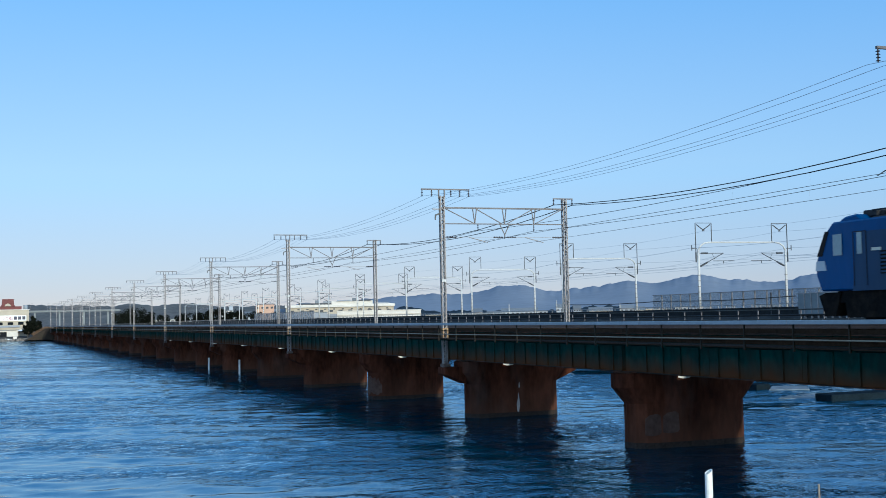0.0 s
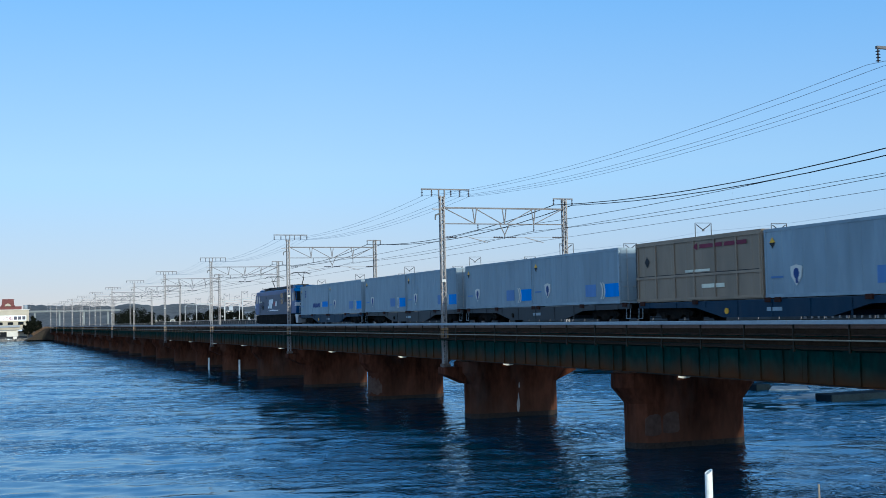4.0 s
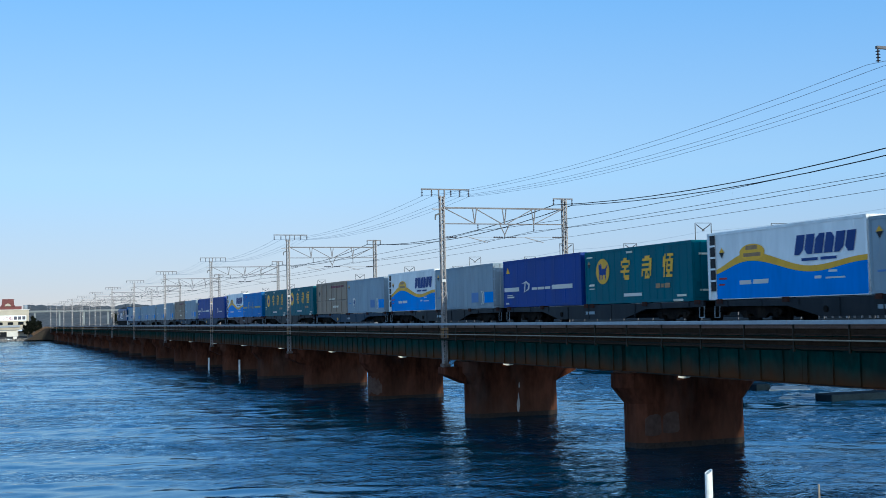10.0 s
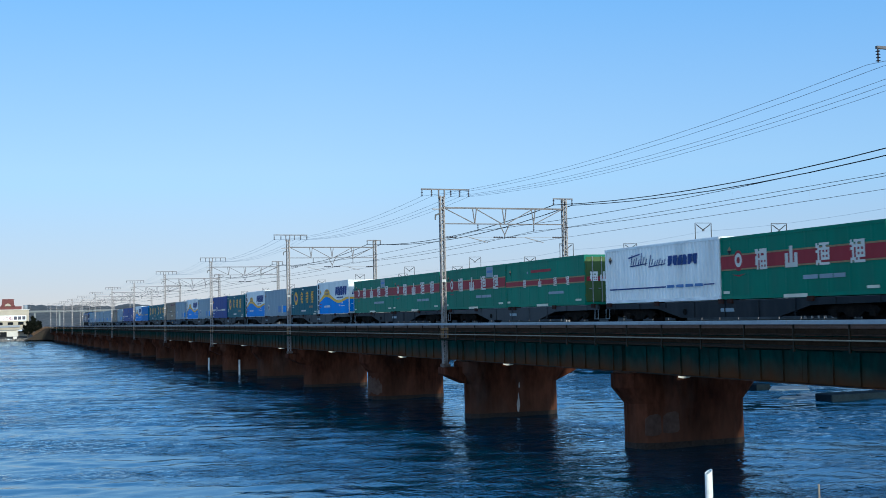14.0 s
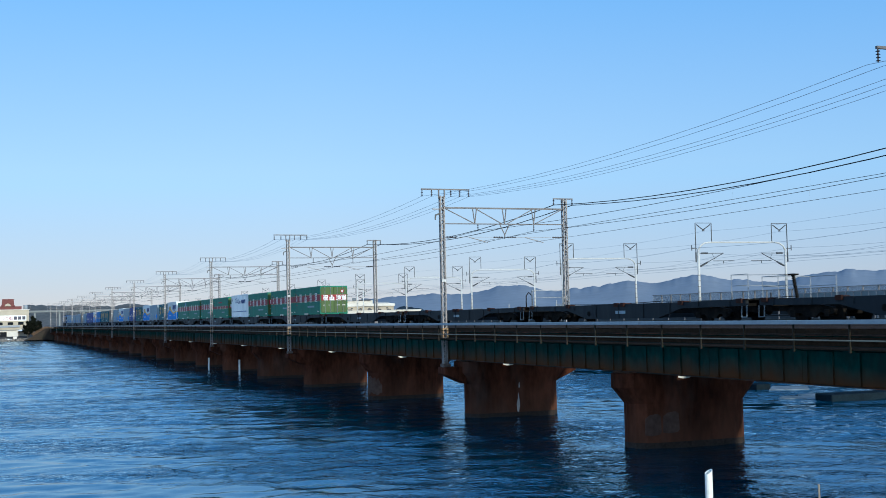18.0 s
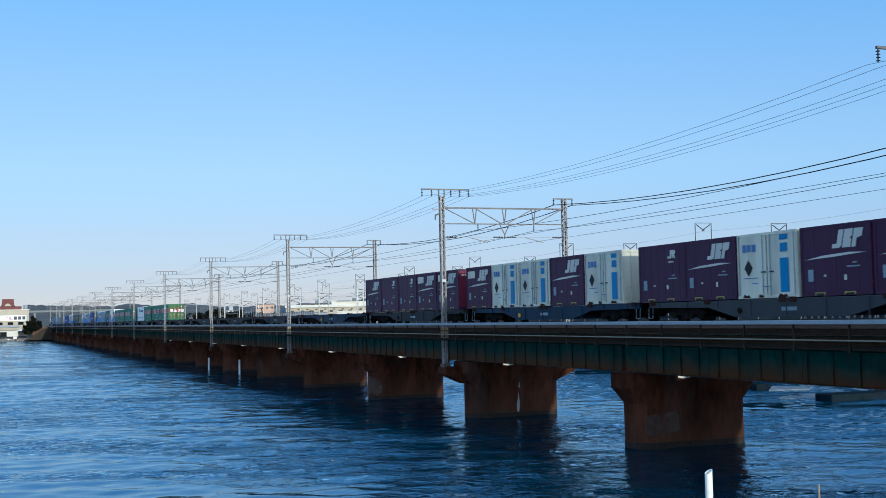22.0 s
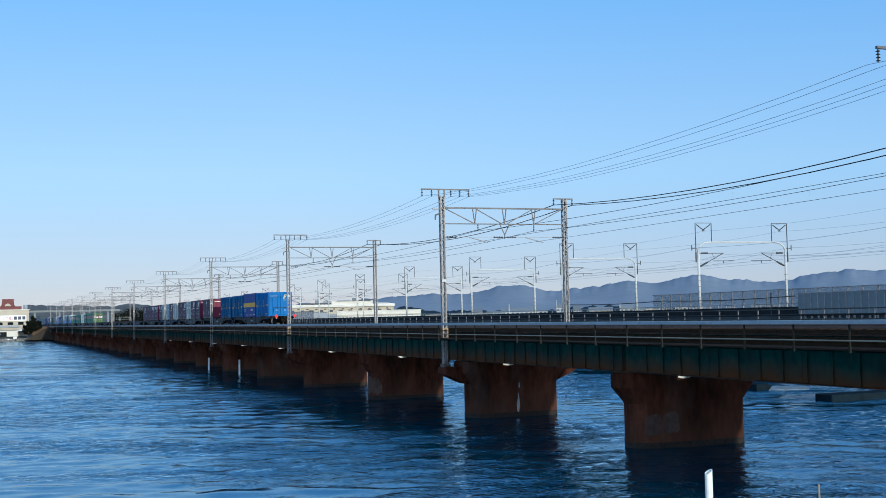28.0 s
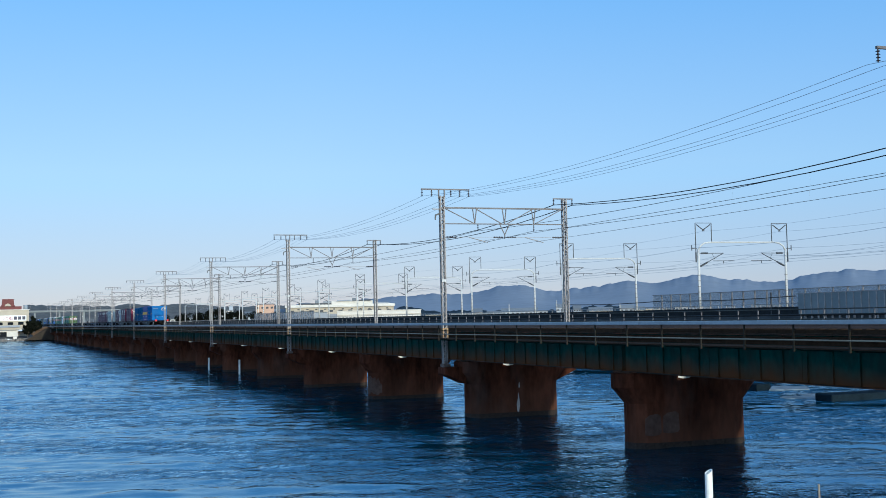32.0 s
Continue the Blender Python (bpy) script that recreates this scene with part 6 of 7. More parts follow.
def rib_box(last=False):
    L, H = 6.05, 2.42
    c = shell("container", "bright blue container with corrugated sides, yellow bars and tall doors" if last else "worn blue corrugated container with yellow bars and lettering shapes", L, H, "blue" if last else "deepblue", None, "doors", door_style="plain")
    for i in range(7):
        u = 0.14 + i * (L - 0.34) / 6
        part("side_post", Build().box(-WIDE - 0.03, -WIDE - 0.002, -u - 0.07, -u, 0.1, H - 0.08), P["blue" if last else "deepblue"], c)
    for u in (1.6, 2.6, 3.6, 4.6):
        part("lock_rod", Build().ring_tube([(-WIDE - 0.03, -u, 0.1), (-WIDE - 0.03, -u, H - 0.1)], 0.02, 5), P["blue" if last else "deepblue"], c)
    side_mark(c, "yellow_bar", [rect(0.12, 1.0, 0.85, 0.18), rect(5.1, 1.05, 0.85, 0.18)], "ochre", lift=0.012)
    side_mark(c, "yellow_sign", thin_letters(1.25, 3.6, 0.97), "ochre", lift=0.012)
    side_mark(c, "text_bar", [rect(1.85 + 0.27 * i, 1.03, 0.17, 0.14, 0.04) for i in range(5)] + [rect(4.15 + 0.27 * i, 1.03, 0.17, 0.14, 0.04) for i in range(3)], "wornochre", lift=0.012)
    side_mark(c, "fork_pocket", [rect(1.9, 0.02, 0.6, 0.3), rect(3.5, 0.02, 0.6, 0.3)], "black", lift=0.012)
    side_mark(c, "text_bar", [rect(4.6, 0.2, 0.9, 0.1)], "sticker", lift=0.012)
    if last:
        end_mark(c, "cream_letters", [rect(0.3, 1.75, 0.12, 0.42, 0.1), rect(0.4, 2.07, 0.3, 0.1), rect(0.36, 1.9, 0.22, 0.08), rect(0.68, 1.75, 0.12, 0.42, 0.1), rect(0.68, 1.75, 0.3, 0.09)], "letter", L, "cream lettering shapes", 0.02)
        end_mark(c, "text_bar", [rect(-1.05, 2.0, 0.75, 0.06), rect(0.3, 1.58, 0.7, 0.06)], "sticker", L, lift=0.02)
        end_mark(c, "lock_plate", [rect(-0.5, 0.5, 0.2, 0.16), rect(0.35, 0.5, 0.2, 0.16)], "fadeblue", L, lift=0.02)
        part("door_bar", Build().ring_tube([(-0.7, -L - 0.07, 0.85), (1.05, -L - 0.07, 0.85)], 0.022, 6).ring_tube([(-0.7, -L - 0.07, 0.3), (-0.7, -L - 0.07, 0.85)], 0.02, 5).ring_tube([(1.05, -L - 0.07, 0.3), (1.05, -L - 0.07, 0.85)], 0.02, 5), P["black"], c)
    return c


def small_box(kind):
    L, H = 3.68, 2.44
    if kind == "tall":
        c = shell("container", "off-white short container with a blue vertical stripe", L, H, "offwhite", "offwhite", "flat", "small freight containers on the train", "plain")
        side_mark(c, "blue_stripe", [rect(2.65, 0.2, 0.5, 1.25), rect(2.68, 1.68, 0.42, 0.32), rect(2.65, 2.12, 0.48, 0.2)], "stripeblue", "blue stripe segments")
        side_mark(c, "text_bar", [rect(0.35, 1.75, 0.2, 0.3), rect(0.62, 1.78, 0.25, 0.26), rect(0.95, 1.76, 0.22, 0.28)], "fadeblue")
        side_mark(c, "text_bar", [rect(0.4, 0.75, 0.9, 0.03), rect(1.55, 0.42, 0.45, 0.03), rect(0.9, 0.55, 0.4, 0.03)], "fadeblue")
        s = 0.26
        side_mark(c, "black_diamond", [[(0.7 - s, 1.15), (0.7, 1.15 - s * 1.2), (0.7 + s, 1.15), (0.7, 1.15 + s * 1.2)]], "black", "black diamond mark")
        side_mark(c, "door_seam", [rect(1.84, 0.14, 0.03, H - 0.25)], "black")
        for u in (0.12, 1.62, 2.08, 3.5):
            part("lock_rod", Build().ring_tube([(-WIDE - 0.02, -u, 0.1), (-WIDE - 0.02, -u, H - 0.08)], 0.018, 6), P["sticker"], c, "worn steel lock rod")
        side_mark(c, "door_handle", [rect(1.5, 0.95, 0.3, 0.05), rect(2.0, 0.95, 0.28, 0.05)], "black", lift=0.03)
        for u, w in ((0.3, 0.5), (1.3, 0.35), (2.5, 0.6)):
            side_mark(c, "rust_patch", [[(u, 0.02), (u + w, 0.02), (u + w * 0.8, 0.13), (u + w * 0.5, 0.1), (u + w * 0.2, 0.16)]], "lock", "rust patch on the bottom rail", lift=0.01)
        return c
    label = {"mark": "purple short container with a white slanted mark and swoosh", "board": "purple short container with a white mark, swoosh and pale board", "letter": "purple short container with a small white emblem and stickers", "rib": "purple corrugated short container with a small white emblem"}[kind]
    c = shell("container", label, L, H, "purple", "maroon", "seam" if kind == "rib" else "flat", "small freight containers on the train", "plain")
    if kind in ("mark", "board"):
        u = 1.75
        side_mark(c, "white_mark", slab_mark(u, 1.62, 1.4, 0.62), "white", "white slanted mark")
        side_mark(c, "swoosh", [[(0.25, 1.28), (1.8, 1.33), (3.4, 1.42), (2.6, 1.46), (1.2, 1.4)]], "white", "white swoosh")
        if kind == "board":
            side_mark(c, "pale_board", [rect(0.25, 1.8, 1.1, 0.42)], "offwhite")
    else:
        side_mark(c, "white_emblem", [[(2.75 + (x - 2.75) * 0.82, 2.0 + (z - 2.0) * 0.85) for x, z in ((2.35, 1.8), (2.7, 1.8), (2.72, 2.1), (2.78, 1.8), (2.86, 1.8), (2.86, 1.95), (2.98, 1.8), (3.1, 1.8), (3.0, 1.98), (3.1, 2.05), (3.08, 2.2), (2.72, 2.22), (2.6, 2.2), (2.6, 1.9), (2.35, 1.9))]], "white", "white emblem")
        side_mark(c, "text_bar", [rect(2.5, 1.65, 0.4, 0.06)], "offwhite")
    side_mark(c, "sticker", [rect(0.4, 0.52, 0.28, 0.42)], "sticker", "pale teal sticker")
    side_mark(c, "text_bar", [rect(2.45, 0.95, 0.65, 0.05), rect(2.75, 1.08, 0.2, 0.05)], "sticker")
    side_mark(c, "small_plate", [rect(2.3, 0.52, 0.13, 0.18), rect(1.25, 0.66, 0.12, 0.08)], "offwhite")
    side_mark(c, "fork_pocket", [rect(0.75, 0.02, 0.55, 0.11), rect(2.3, 0.02, 0.55, 0.11)], "ochre", "yellow-edged fork pocket")
    side_mark(c, "pocket_hole", [rect(0.8, 0.02, 0.45, 0.07), rect(2.35, 0.02, 0.45, 0.07)], "black", lift=0.006)
    end_mark(c, "text_bar", [rect(-1.0, 2.05, 0.75, 0.08), rect(0.6, 2.05, 0.4, 0.08), rect(-0.45, 0.42, 0.14, 0.12), rect(0.55, 0.42, 0.16, 0.12)], "offwhite", L)
    end_mark(c, "plate", [rect(0.6, 1.0, 0.3, 0.4)], "offwhite", L, lift=0.01)
    return c


MAKE = dict(grey=grey_box, greyword=lambda: grey_box(1), wave=wave_box, parcel=parcel_box, navy=navy_box, navyplain=lambda: navy_box(1), stripe=stripe_box, thin=lambda: stripe_box(1), poster=poster_stripe_box, tan=tan_box, line=line_box, script=script_box, band=band_box, rib=rib_box, riblast=lambda: rib_box(True),
            tall=lambda: small_box("tall"), mark=lambda: small_box("mark"), board=lambda: small_box("board"), letter=lambda: small_box("letter"), ribsmall=lambda: small_box("rib"))
# what each wagon carries: kind and distance of its front behind the first wagon's front
LOAD = [("greyword", 0.4), ("grey", 9.9), ("grey", 20.2), ("grey", 29.75), ("grey", 40.6), ("grey", 50.0), ("tan", 60.95), ("grey", 70.4), ("navy", 81.7), ("navyplain", 91.1), ("wave", 102.1), ("line", 111.5),
        ("parcel", 122.4), ("parcel", 132.3), ("tan", 142.9), ("grey", 152.3), ("wave", 162.8), ("grey", 172.3), ("navy", 183.1), ("parcel", 192.9), ("wave", 203.5), ("grey", 212.95), ("parcel", 224.4), ("wave", 233.85),
        ("poster", 244.8), ("stripe", 254.2), ("poster", 264.55), ("thin", 274.0), ("script", 285.5), ("stripe", 294.95), ("stripe", 305.85), ("stripe", 315.3)]
LOAD += list(zip(("mark", "letter", "letter", "board", "board"), (427.5, 431.35, 435.2, 439.0, 442.85)))
LOAD += list(zip(("board", "tall", "tall", "mark", "tall"), (447.9, 451.7, 455.55, 459.3, 463.15)))
LOAD += list(zip(("ribsmall", "mark", "tall", "mark", "mark"), (468.3, 472.0, 475.8, 479.65, 483.45)))
LOAD += [("letter", 489.3), ("letter", 493.0), ("rib", 502.0), ("rib", 509.0), ("band", 515.55), ("riblast", 521.9)]
made = {}
for kind, behind_front in LOAD:
    if kind in made:
        ob = copy_thing(made[kind], Matrix.Identity(4))
    else:
        ob = made[kind] = MAKE[kind]()
    MOVERS.append((ob, behind_front, RAIL + FLOOR))


# ---- wagons ----
def bogie(parent, y, spread=1.9, r=0.405):
    bg = part("bogie", Build().box(-0.85, 0.85, y - 0.28, y + 0.28, 0.42, 0.66), P["under"], parent)
    for s in (-1, 1):
        part("side_frame", Build().prism([(y - 1.35, 0.5), (y - 1.2, 0.62), (y - 0.5, 0.72), (y + 0.5, 0.72), (y + 1.2, 0.62), (y + 1.35, 0.5), (y + 1.2, 0.36), (y + 0.55, 0.44), (y + 0.3, 0.26), (y - 0.3, 0.26), (y - 0.55, 0.44), (y - 1.2, 0.36)], "x", s * 0.86, s * 1.0), P["under"], bg)
        for d in (-1, 1):
            yy = y + d * spread / 2
            part("wheel", Build().ring_tube([(s * 0.5, yy, r), (s * 0.53, yy, r), (s * 0.54, yy, r), (s * 0.63, yy, r)], [r + 0.025, r + 0.025, r, r - 0.005], 20), P["under"], bg)
            if s > 0:
                continue
            part("axle_box", Build().box(s * 0.84, s * 1.04, yy - 0.15, yy + 0.15, r - 0.13, r + 0.13), P["under"], bg, bevel=0.02)
    for d in (-1, 1):
        part("axle", Build().ring_tube([(-0.8, y + d * spread / 2, r), (0.8, y + d * spread / 2, r)], 0.08, 8), P["under"], bg)
    return bg


def make_wagon(paint_key, label):
    w = tagged(new("container_wagon"), label, "flat wagon", "wagons of the freight train")
    mt = P[paint_key]
    sill = [(-0.45, 0.96), (-0.45, 0.74), (-5.0, 0.7), (-6.9, 0.3), (-13.5, 0.3), (-15.4, 0.7), (-19.95, 0.74), (-19.95, 0.96)]
    for s in (-1, 1):
        b = Build().prism(sill, "x", s * 1.08, s * 1.22)
        for i in range(9):
            y = -1.3 - i * 2.2
            b.box(s * 1.22, s * 1.25, y - 0.03, y + 0.03, 0.72 if not 3 <= i <= 6 else 0.32, 0.95)
        part("side_sill", b, mt, w)
        for y in (-0.8, -5.0, -9.9, -10.5, -15.4, -19.6) if s < 0 else ():
            part("container_lock", Build().box(s * 0.95, s * 1.21, y - 0.2, y + 0.2, 0.86, 0.998).box(s * 1.21, s * 1.29, y - 0.17, y + 0.17, 0.84, 1.02), P["lock"], w)
        for y in (-0.55, -19.85) if s < 0 else ():
            st = Build()
            for dy in (-0.17, 0.17):
                st.ring_tube([(s * 1.2, y + dy, 0.75), (s * 1.22, y + dy, 0.3)], 0.014, 5)
            st.ring_tube([(s * 1.22, y - 0.17, 0.3), (s * 1.22, y + 0.17, 0.3)], 0.014, 5)
            part("step", st, P["sticker"], w, "worn grey step iron")
        if s > 0:
            continue
        part("data_plate", Build().box(s * 1.222, s * 1.232, -10.7, -9.8, 0.52, 0.66), P["sticker"], w)
        part("brake_wheel", Build().ring_tube([(s * 1.22, -7.2, 0.55), (s * 1.26, -7.2, 0.55)], 0.12, 14), P["yellow"] if paint_key == "wagonblue" else P["under"], w)
    part("centre_sill", Build().box(-0.3, 0.3, -20.0, -0.4, 0.5, 0.9), P["under"], w)
    ys = [-1.0 - i * 2.04 for i in range(10)]
    comb = []
    for y in ys:
        comb += [(-0.2, y + 0.08), (-1.1, y + 0.08), (-1.1, y - 0.08), (-0.2, y - 0.08)]
    for y in ys[::-1]:
        comb += [(0.2, y - 0.08), (1.1, y - 0.08), (1.1, y + 0.08), (0.2, y + 0.08)]
    part("floor_frame", Build().prism(comb, "z", 0.7, 0.94), P["under"], w)
    for y0, y1 in ((-0.4, -1.5), (-18.9, -20.0)):
        part("end_platform", Build().box(-1.2, 1.2, y0, y1, 0.94, 0.985), P["under"], w)
    part("air_tank", Build().ring_tube([(-0.75, -9.2, 0.5), (-0.75, -11.4, 0.5)], 0.2, 12), P["under"], w)
    part("equipment_box", Build().box(-0.9, -0.5, -12.6, -11.8, 0.35, 0.75), P["under"], w, bevel=0.03)
    for y in (-3.1, -17.3):
        bogie(w, y)
    for y0, y1 in ((0, -0.5), (-19.9, -20.4)):
        part("coupler", Build().box(-0.12, 0.12, y0, y1, 0.75, 0.98), P["under"], w, bevel=0.03)
    return w


WAGON = dict(b=("wagonblue", "blue flat wagon with fish-bellied side sills"), g=("wagongrey", "grey flat wagon with fish-bellied side sills"), d=("wagondark", "dark blue-grey flat wagon with fish-bellied side sills"), r=("wagonbrown", "red-brown flat wagon with fish-bellied side sills"))
made = {}
wagons = []
for i, k in enumerate("bggbbrdbddd" "gdgddddddbdbgdd"):
    if k in made:
        ob = copy_thing(made[k], Matrix.Identity(4))
    else:
        ob = made[k] = make_wagon(*WAGON[k])
    if 16 <= i <= 20:
        ob["label"] = ob["label"].replace(" flat wagon", " empty flat wagon")
    wagons.append(ob)
    MOVERS.append((ob, 20.4 * i - 0.55, RAIL))


def end_railing(w, y0, y1, tall):
    b = Build()
    for x in (-1.1, 1.1):
        for y in (y0, y1):
            b.ring_tube([(x, y, 0.98), (x, y, tall)], 0.015, 6)
        for z in (tall, 1.0 + (tall - 1.0) * 0.55):
            b.ring_tube([(x, y0, z), (x, y1, z)], 0.013, 6)
    for z in (tall, 1.0 + (tall - 1.0) * 0.55):
        b.ring_tube([(-1.1, y0, z), (1.1, y0, z)], 0.013, 6)
    part("end_railing", b, P["steel"], w, "thin grey end platform railing")
    return b


end_railing(wagons[18], -0.5, -0.62, 1.85)
end_railing(wagons[18], -18.9, -20.0, 1.95)
end_railing(wagons[19], -0.5, -2.0, 1.8)
part("brake_column", Build().bar((-0.6, -1.9, 0.98), (-0.75, -1.9, 1.8), 0.09), P["under"], wagons[19])
part("brake_wheel", Build().ring_tube([(-0.75, -1.9, 1.8), (-0.75, -1.9, 1.86)], 0.2, 12), P["under"], wagons[19])
part("brake_arch", Build().ring_tube([(-0.95, -19.9, 0.98), (-0.95, -19.9, 1.6), (-0.8, -19.9, 1.78), (-0.6, -19.9, 1.6), (-0.6, -19.9, 0.98)], 0.035, 6), P["under"], wagons[17], "dark brake handle arch")
end_railing(wagons[21], -0.42, -0.75, 1.75)
for x in (-0.78, 1.12):
    d = part("tail_disc", Build().ring_tube([(x, -20.02, 0.98), (x, -20.06, 0.98)], 0.17, 20), P["signal"], wagons[25], "round red tail disc")
    part("bracket", Build().bar((x, -19.98, 0.72), (x, -19.98, 0.95), 0.05), P["steel"], d)


# ---- locomotive ----
def make_loco():
    c = tagged(new("electric_locomotive"), "blue and grey electric locomotive with dark roof and two raised pantographs", "locomotive")
    L, W = 17.9, 1.4
    nose = [(0.25, 1.15), (0.0, 1.75), (0.08, 2.3), (0.55, 3.15), (0.95, 3.5)]
    out = [(-u, z) for u, z in nose] + [(-(L - u), z) for u, z in nose[::-1]]
    part("body", Build().prism(out, "x", -W, W), P["loco"], c, "deep blue locomotive body", bevel=0.06)
    for s in (-1, 1):
        part("grey_panel", Build().prism([(-1.9, 1.13), (-2.2, 3.08), (-15.0, 3.08), (-15.4, 1.13)], "x", s * (W + 0.004), s * (W + 0.014)), P["locogrey"], c, "blue-grey side panel")

        def mark(name, polys, material, lift=0.02, label="", depth=0.012):
            for p in polys:
                part(name, mark_mesh(Build(), p, "x", s * (W + lift + depth), s * (W + lift), True), P.get(material) or M[material], c, label)
        mark("white_mark", slab_mark(6.25, 1.75, 2.0, 0.9), "white", label="white slanted mark")
        mark("swoosh", [[(6.0, 1.5), (10.5, 1.5), (11.1, 1.56), (8.0, 1.62)]], "white", label="white swoosh")
        mark("red_mark", sign_blocks(8.75, 1.95, 0.5, 0.45, 3), "red")
        mark("white_character", sign_blocks(9.35, 1.95, 0.35, 0.45, 4) + sign_blocks(9.75, 1.95, 0.35, 0.5, 2), "white")
        for u in (11.75,):
            for z in (2.1, 2.7):
                mark("side_window", [rect(u, z, 1.05, 0.46)], "glass", label="dark side window")
        mark("vent", [rect(13.2, 2.3, 1.25, 0.9)], "black", label="black louvre")
        for i in range(7):
            mark("louvre_slat", [rect(13.22, 2.35 + i * 0.12, 1.2, 0.03)], "roof", 0.034)
        mark("vent", [rect(3.3, 1.65, 1.15, 0.75)], "under", label="dark grille")
        for i in range(6):
            mark("louvre_slat", [rect(3.33, 1.69 + i * 0.12, 1.09, 0.06)], "locogrey", 0.034)
        mark("top_window", [rect(5.2, 2.75, 0.4, 0.22), rect(10.6, 2.8, 0.45, 0.24)], "locogrey")
        for u, wd in ((1.0, 0.35), (16.5, 0.35)):
            mark("cab_window", [rect(u, 2.35, wd + 0.1, 0.72)], "paleglass", label="cab side window")
        for u in (2.0, 15.4):
            mark("cab_door", [rect(u, 1.3, 0.025, 1.8), rect(u + 0.63, 1.3, 0.025, 1.8), rect(u, 3.08, 0.655, 0.025)], "black")
            mark("door_window", [rect(u + 0.2, 2.35, 0.24, 0.72)], "paleglass")
        mark("number_bars", [rect(2.9, 2.42, 0.45, 0.1)], "offwhite")
    # cab ends
    for e in (0, 1):
        def y_at(u):
            return -u if e == 0 else -(L - u)
        sgn = 1 if e == 0 else -1
        win = [(-1.33, 0.1, 2.36), (1.33, 0.1, 2.36), (1.25, 0.58, 3.2), (-1.25, 0.58, 3.2)]
        b = Build().add([(x, y_at(u) + sgn * 0.03, z) for x, u, z in win] + [(x, y_at(u) - sgn * 0.05, z) for x, u, z in win], [(0, 1, 2, 3), (7, 6, 5, 4), (0, 4, 5, 1), (1, 5, 6, 2), (2, 6, 7, 3), (3, 7, 4, 0)])
        for x in (-1, 1):       # both wrap round the corner posts
            b.prism([(y_at(0.12), 2.36), (y_at(0.4), 2.36), (y_at(0.78), 3.2), (y_at(0.58), 3.2)], "x", x * 1.3, x * (W + 0.015))
        part("windscreen", b, M["glass"], c, "wide dark windscreen")
        band = [(-1.36, 0.0, 1.86), (1.36, 0.0, 1.86), (1.36, 0.05, 2.2), (-1.36, 0.05, 2.2)]
        b = Build().add([(x, y_at(u) + sgn * 0.035, z) for x, u, z in band] + [(x, y_at(u) - sgn * 0.04, z) for x, u, z in band], [(0, 1, 2, 3), (7, 6, 5, 4), (0, 4, 5, 1), (1, 5, 6, 2), (2, 6, 7, 3), (3, 7, 4, 0)])
        for x in (-1, 1):
            b.prism([(y_at(0.03), 1.86), (y_at(0.6), 1.86), (y_at(0.5), 2.2), (y_at(0.08), 2.2)], "x", x * 1.33, x * (W + 0.018))
        part("light_band", b, P["silver"], c, "silver headlight band")
        for x in (-0.75, 0.75):
            part("headlight", Build().box(x - 0.3, x + 0.3, y_at(-0.05), y_at(0.02), 1.93, 2.12), M["glass"], c, bevel=0.01)
        for w0, w1 in ((-1.25, -0.42), (0.42, 1.25)):
            part("skirt", Build().prism([(y_at(0.3), 1.1), (y_at(-0.05), 1.0), (y_at(0.25), 0.3), (y_at(0.8), 0.3), (y_at(1.1), 1.1)], "x", w0, w1), P["silver"] if e else P["under"], c, "grey end skirt")
        part("coupler_pocket", Build().box(-0.42, 0.42, y_at(0.35), y_at(1.1), 0.35, 1.1), P["under"], c, "dark recess behind the coupler")
        for x in (-0.32, 0.3):
            part("brake_hose", Build().ring_tube([(x, y_at(0.3), 0.85), (x, y_at(-0.2), 0.7), (x * 0.8, y_at(-0.28), 0.42), (x * 0.6, y_at(-0.35), 0.5)], 0.028, 6), P["under"], c)
        part("uncoupling_lever", Build().ring_tube([(-1.05, y_at(-0.12), 0.98), (-0.2, y_at(-0.12), 0.98), (-0.1, y_at(-0.2), 1.05)], 0.018, 5), P["yellow"], c, "yellow uncoupling lever")
        part("coupler", Build().box(-0.14, 0.14, y_at(-0.3), y_at(0.3), 0.76, 1.0), P["under"], c)
        part("grab_rail", Build().ring_tube([(-1.1, y_at(-0.06), 1.2), (-1.1, y_at(-0.06), 1.75)], 0.02, 5).ring_tube([(1.1, y_at(-0.06), 1.2), (1.1, y_at(-0.06), 1.75)], 0.02, 5), P["white"], c)
    # underframe and roof
    for s in (-1, 1):
        part("side_skirt", Build().prism([(-1.3, 1.14), (-1.45, 0.24), (-16.35, 0.24), (-16.5, 1.14)], "x", s * 1.22, s * 1.3), P["under"], c, "sooty black side skirt")
    part("underframe", Build().box(-1.2, 1.2, -L + 0.9, -0.9, 0.75, 1.14), P["under"], c)
    part("equipment_box", Build().box(-1.15, 1.15, -10.2, -7.6, 0.32, 0.8), P["under"], c, bevel=0.04)
    for y in (-3.2, -8.95, -14.7):
        bogie(c, y, 2.5, 0.56)
    part("roof_fairing", Build().prism([(-2.3, 3.45), (-2.7, 3.56), (-8.0, 3.68), (-15.2, 3.86), (-15.8, 3.45)], "x", -1.16, 1.16), P["roof"], c, bevel=0.05)
    part("cab_roof", Build().prism([(-0.85, 3.45), (-1.25, 3.66), (-1.9, 3.72), (-2.3, 3.45)], "x", -1.15, 1.15), P["loco"], c, bevel=0.06)
    part("cab_roof", Build().prism([(-15.2, 3.45), (-15.5, 3.8), (-16.4, 3.8), (-17.1, 3.45)], "x", -1.15, 1.15), P["loco"], c, bevel=0.08)
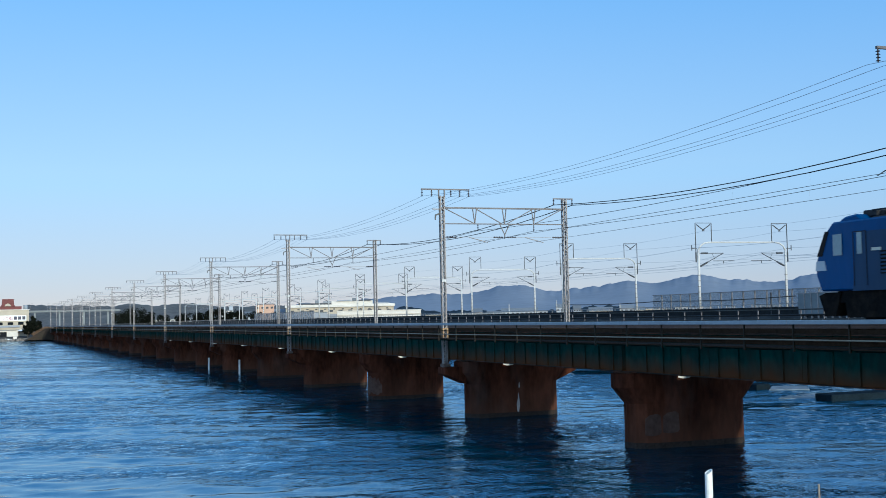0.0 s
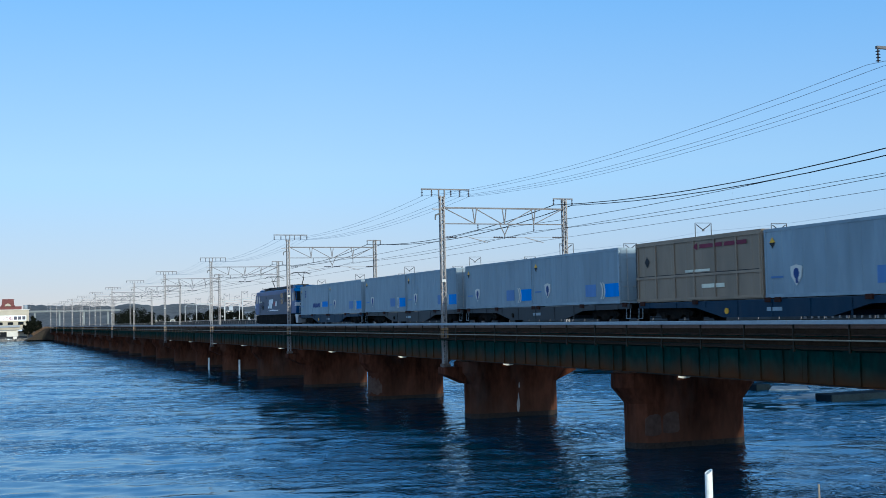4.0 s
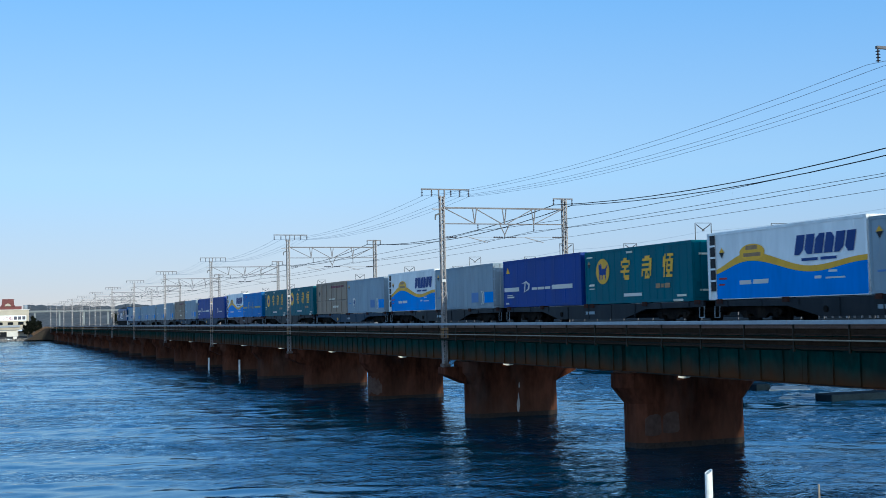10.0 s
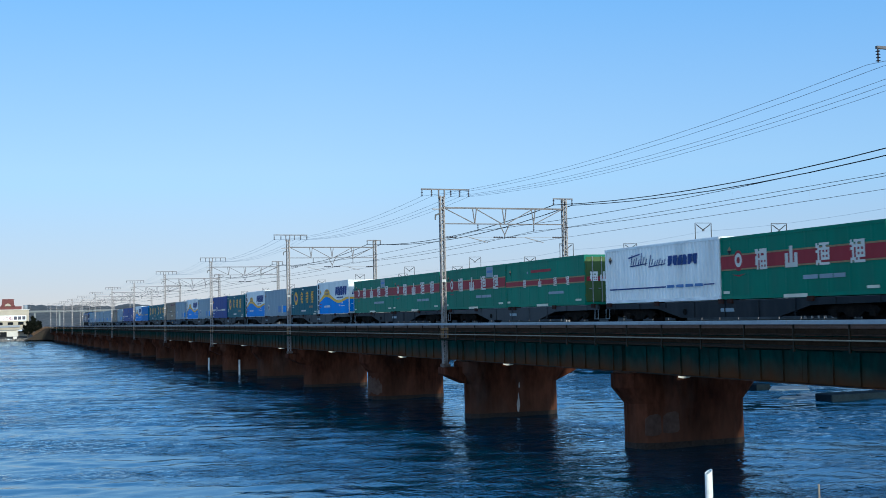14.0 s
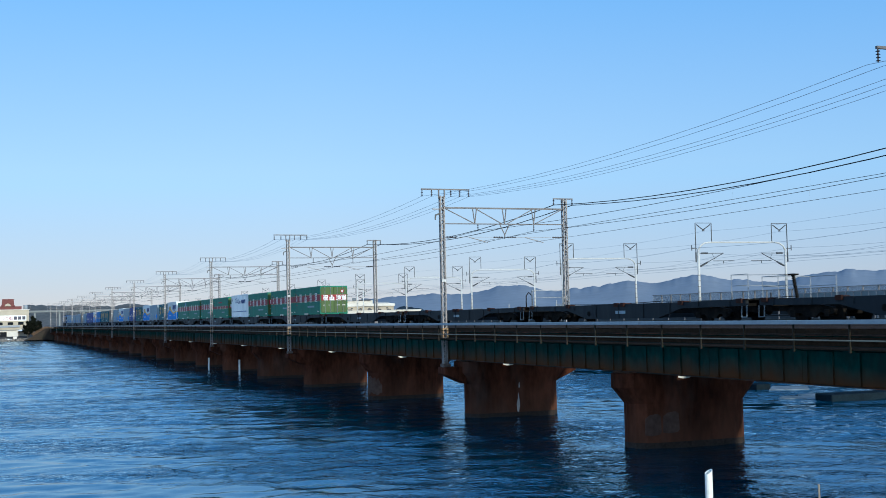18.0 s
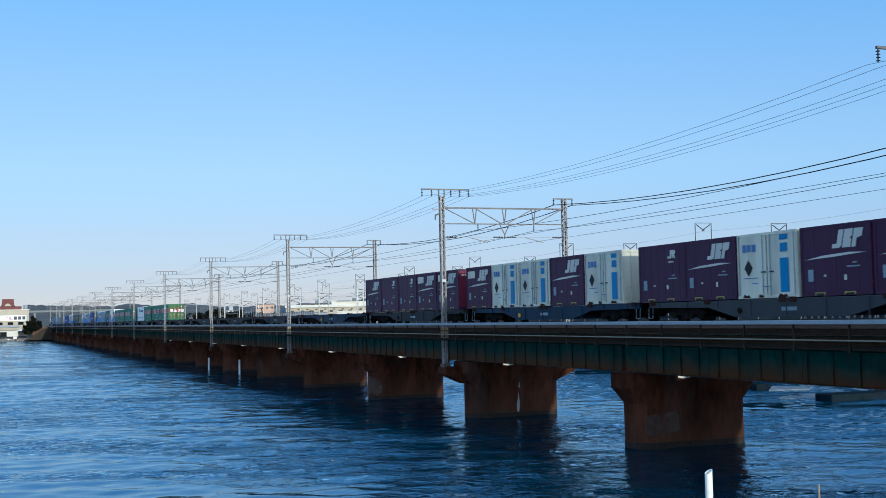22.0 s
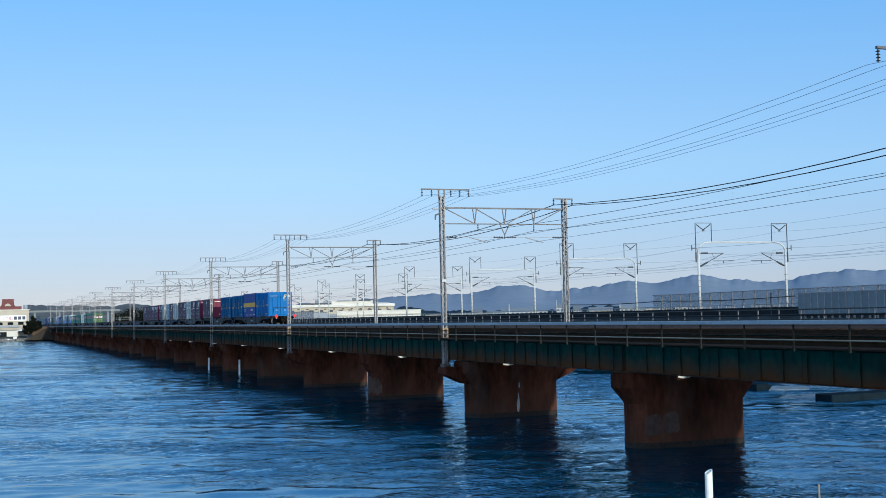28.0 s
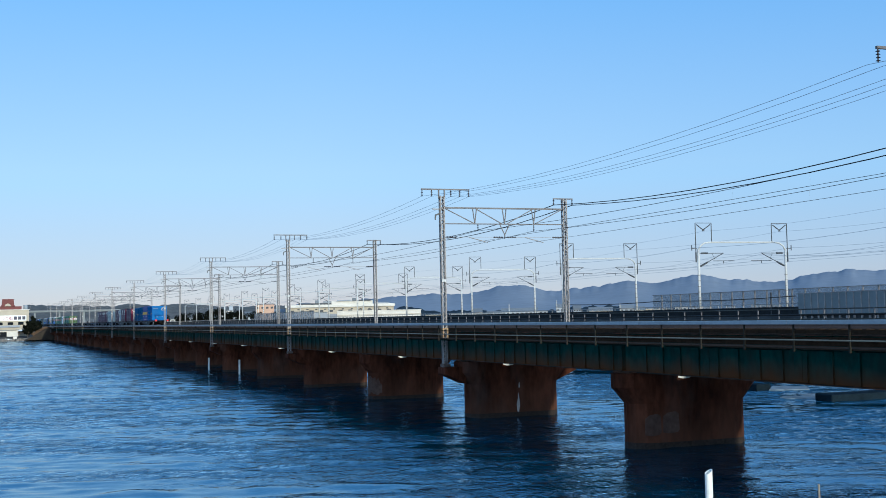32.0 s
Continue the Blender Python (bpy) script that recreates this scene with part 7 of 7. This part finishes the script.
    for y, ln, z in ((-1.75, 0.7, 3.7), (-8.4, 1.6, 3.68), (-11.3, 1.8, 3.76)):
        part("roof_box", Build().box(-0.75, 0.75, y - ln, y, z - 0.1, z + 0.14), P["roof"], c, bevel=0.04)
    for x in (-0.9, 0.9):
        part("roof_rail", Build().ring_tube([(x, -2.4, 3.8), (x, -15.2, 3.8)], 0.03, 5), P["roof"], c)
    for y in (-1.7, -16.6):
        part("horn", Build().ring_tube([(-0.3, y, 3.75), (-0.3, y - 0.35, 3.8)], [0.04, 0.09], 8).box(-0.4, -0.2, y - 0.1, y + 0.1, 3.6, 3.76), P["roof"], c)
    for y0, dr in ((-3.55, -1), (-14.5, 1)):
        p = part("pantograph", Build().box(-0.55, 0.55, y0 - 0.5, y0 + 0.5, 3.62, 3.92), P["under"], c, "raised single-arm pantograph")
        ky = y0 - dr * 1.15 if dr < 0 else y0 - dr * 0.75
        knee = (0, ky, 4.5)
        hy = y0 - dr * 0.55 if dr < 0 else y0 + 0.45
        part("lower_arm", Build().ring_tube([(0, y0, 3.85), knee], 0.04, 6), P["under"], p)
        part("upper_arm", Build().ring_tube([knee, (-0.25, hy, 5.02)], 0.022, 5).ring_tube([knee, (0.25, hy, 5.02)], 0.022, 5), P["under"], p)
        hd = Build()
        for d in (-0.22, 0.22):
            hd.ring_tube([(-0.95, hy + d, 4.9), (-0.62, hy + d, 5.08), (0.62, hy + d, 5.08), (0.95, hy + d, 4.9)], 0.02, 5)
        hd.box(-0.4, -0.36, hy - 0.22, hy + 0.22, 5.03, 5.07).box(0.36, 0.4, hy - 0.22, hy + 0.22, 5.03, 5.07)
        part("pan_head", hd, P["under"], p)
    return c


MOVERS.append((make_loco(), -18.35, RAIL))


def motions():
    """The train runs along the near track and slows a little; the tide carries the ripples along."""
    for ob, back, z in MOVERS:
        walk(ob, [(t, place(TX1, distance(t) - back, z)) for t in (0, 4, 8, 12, 16, 20, 24, 28, 32)])
    walk(water, [(0, place(0, 0, 0)), (16, place(6, 2, 0)), (32, place(12, 4, 0))])


motions()
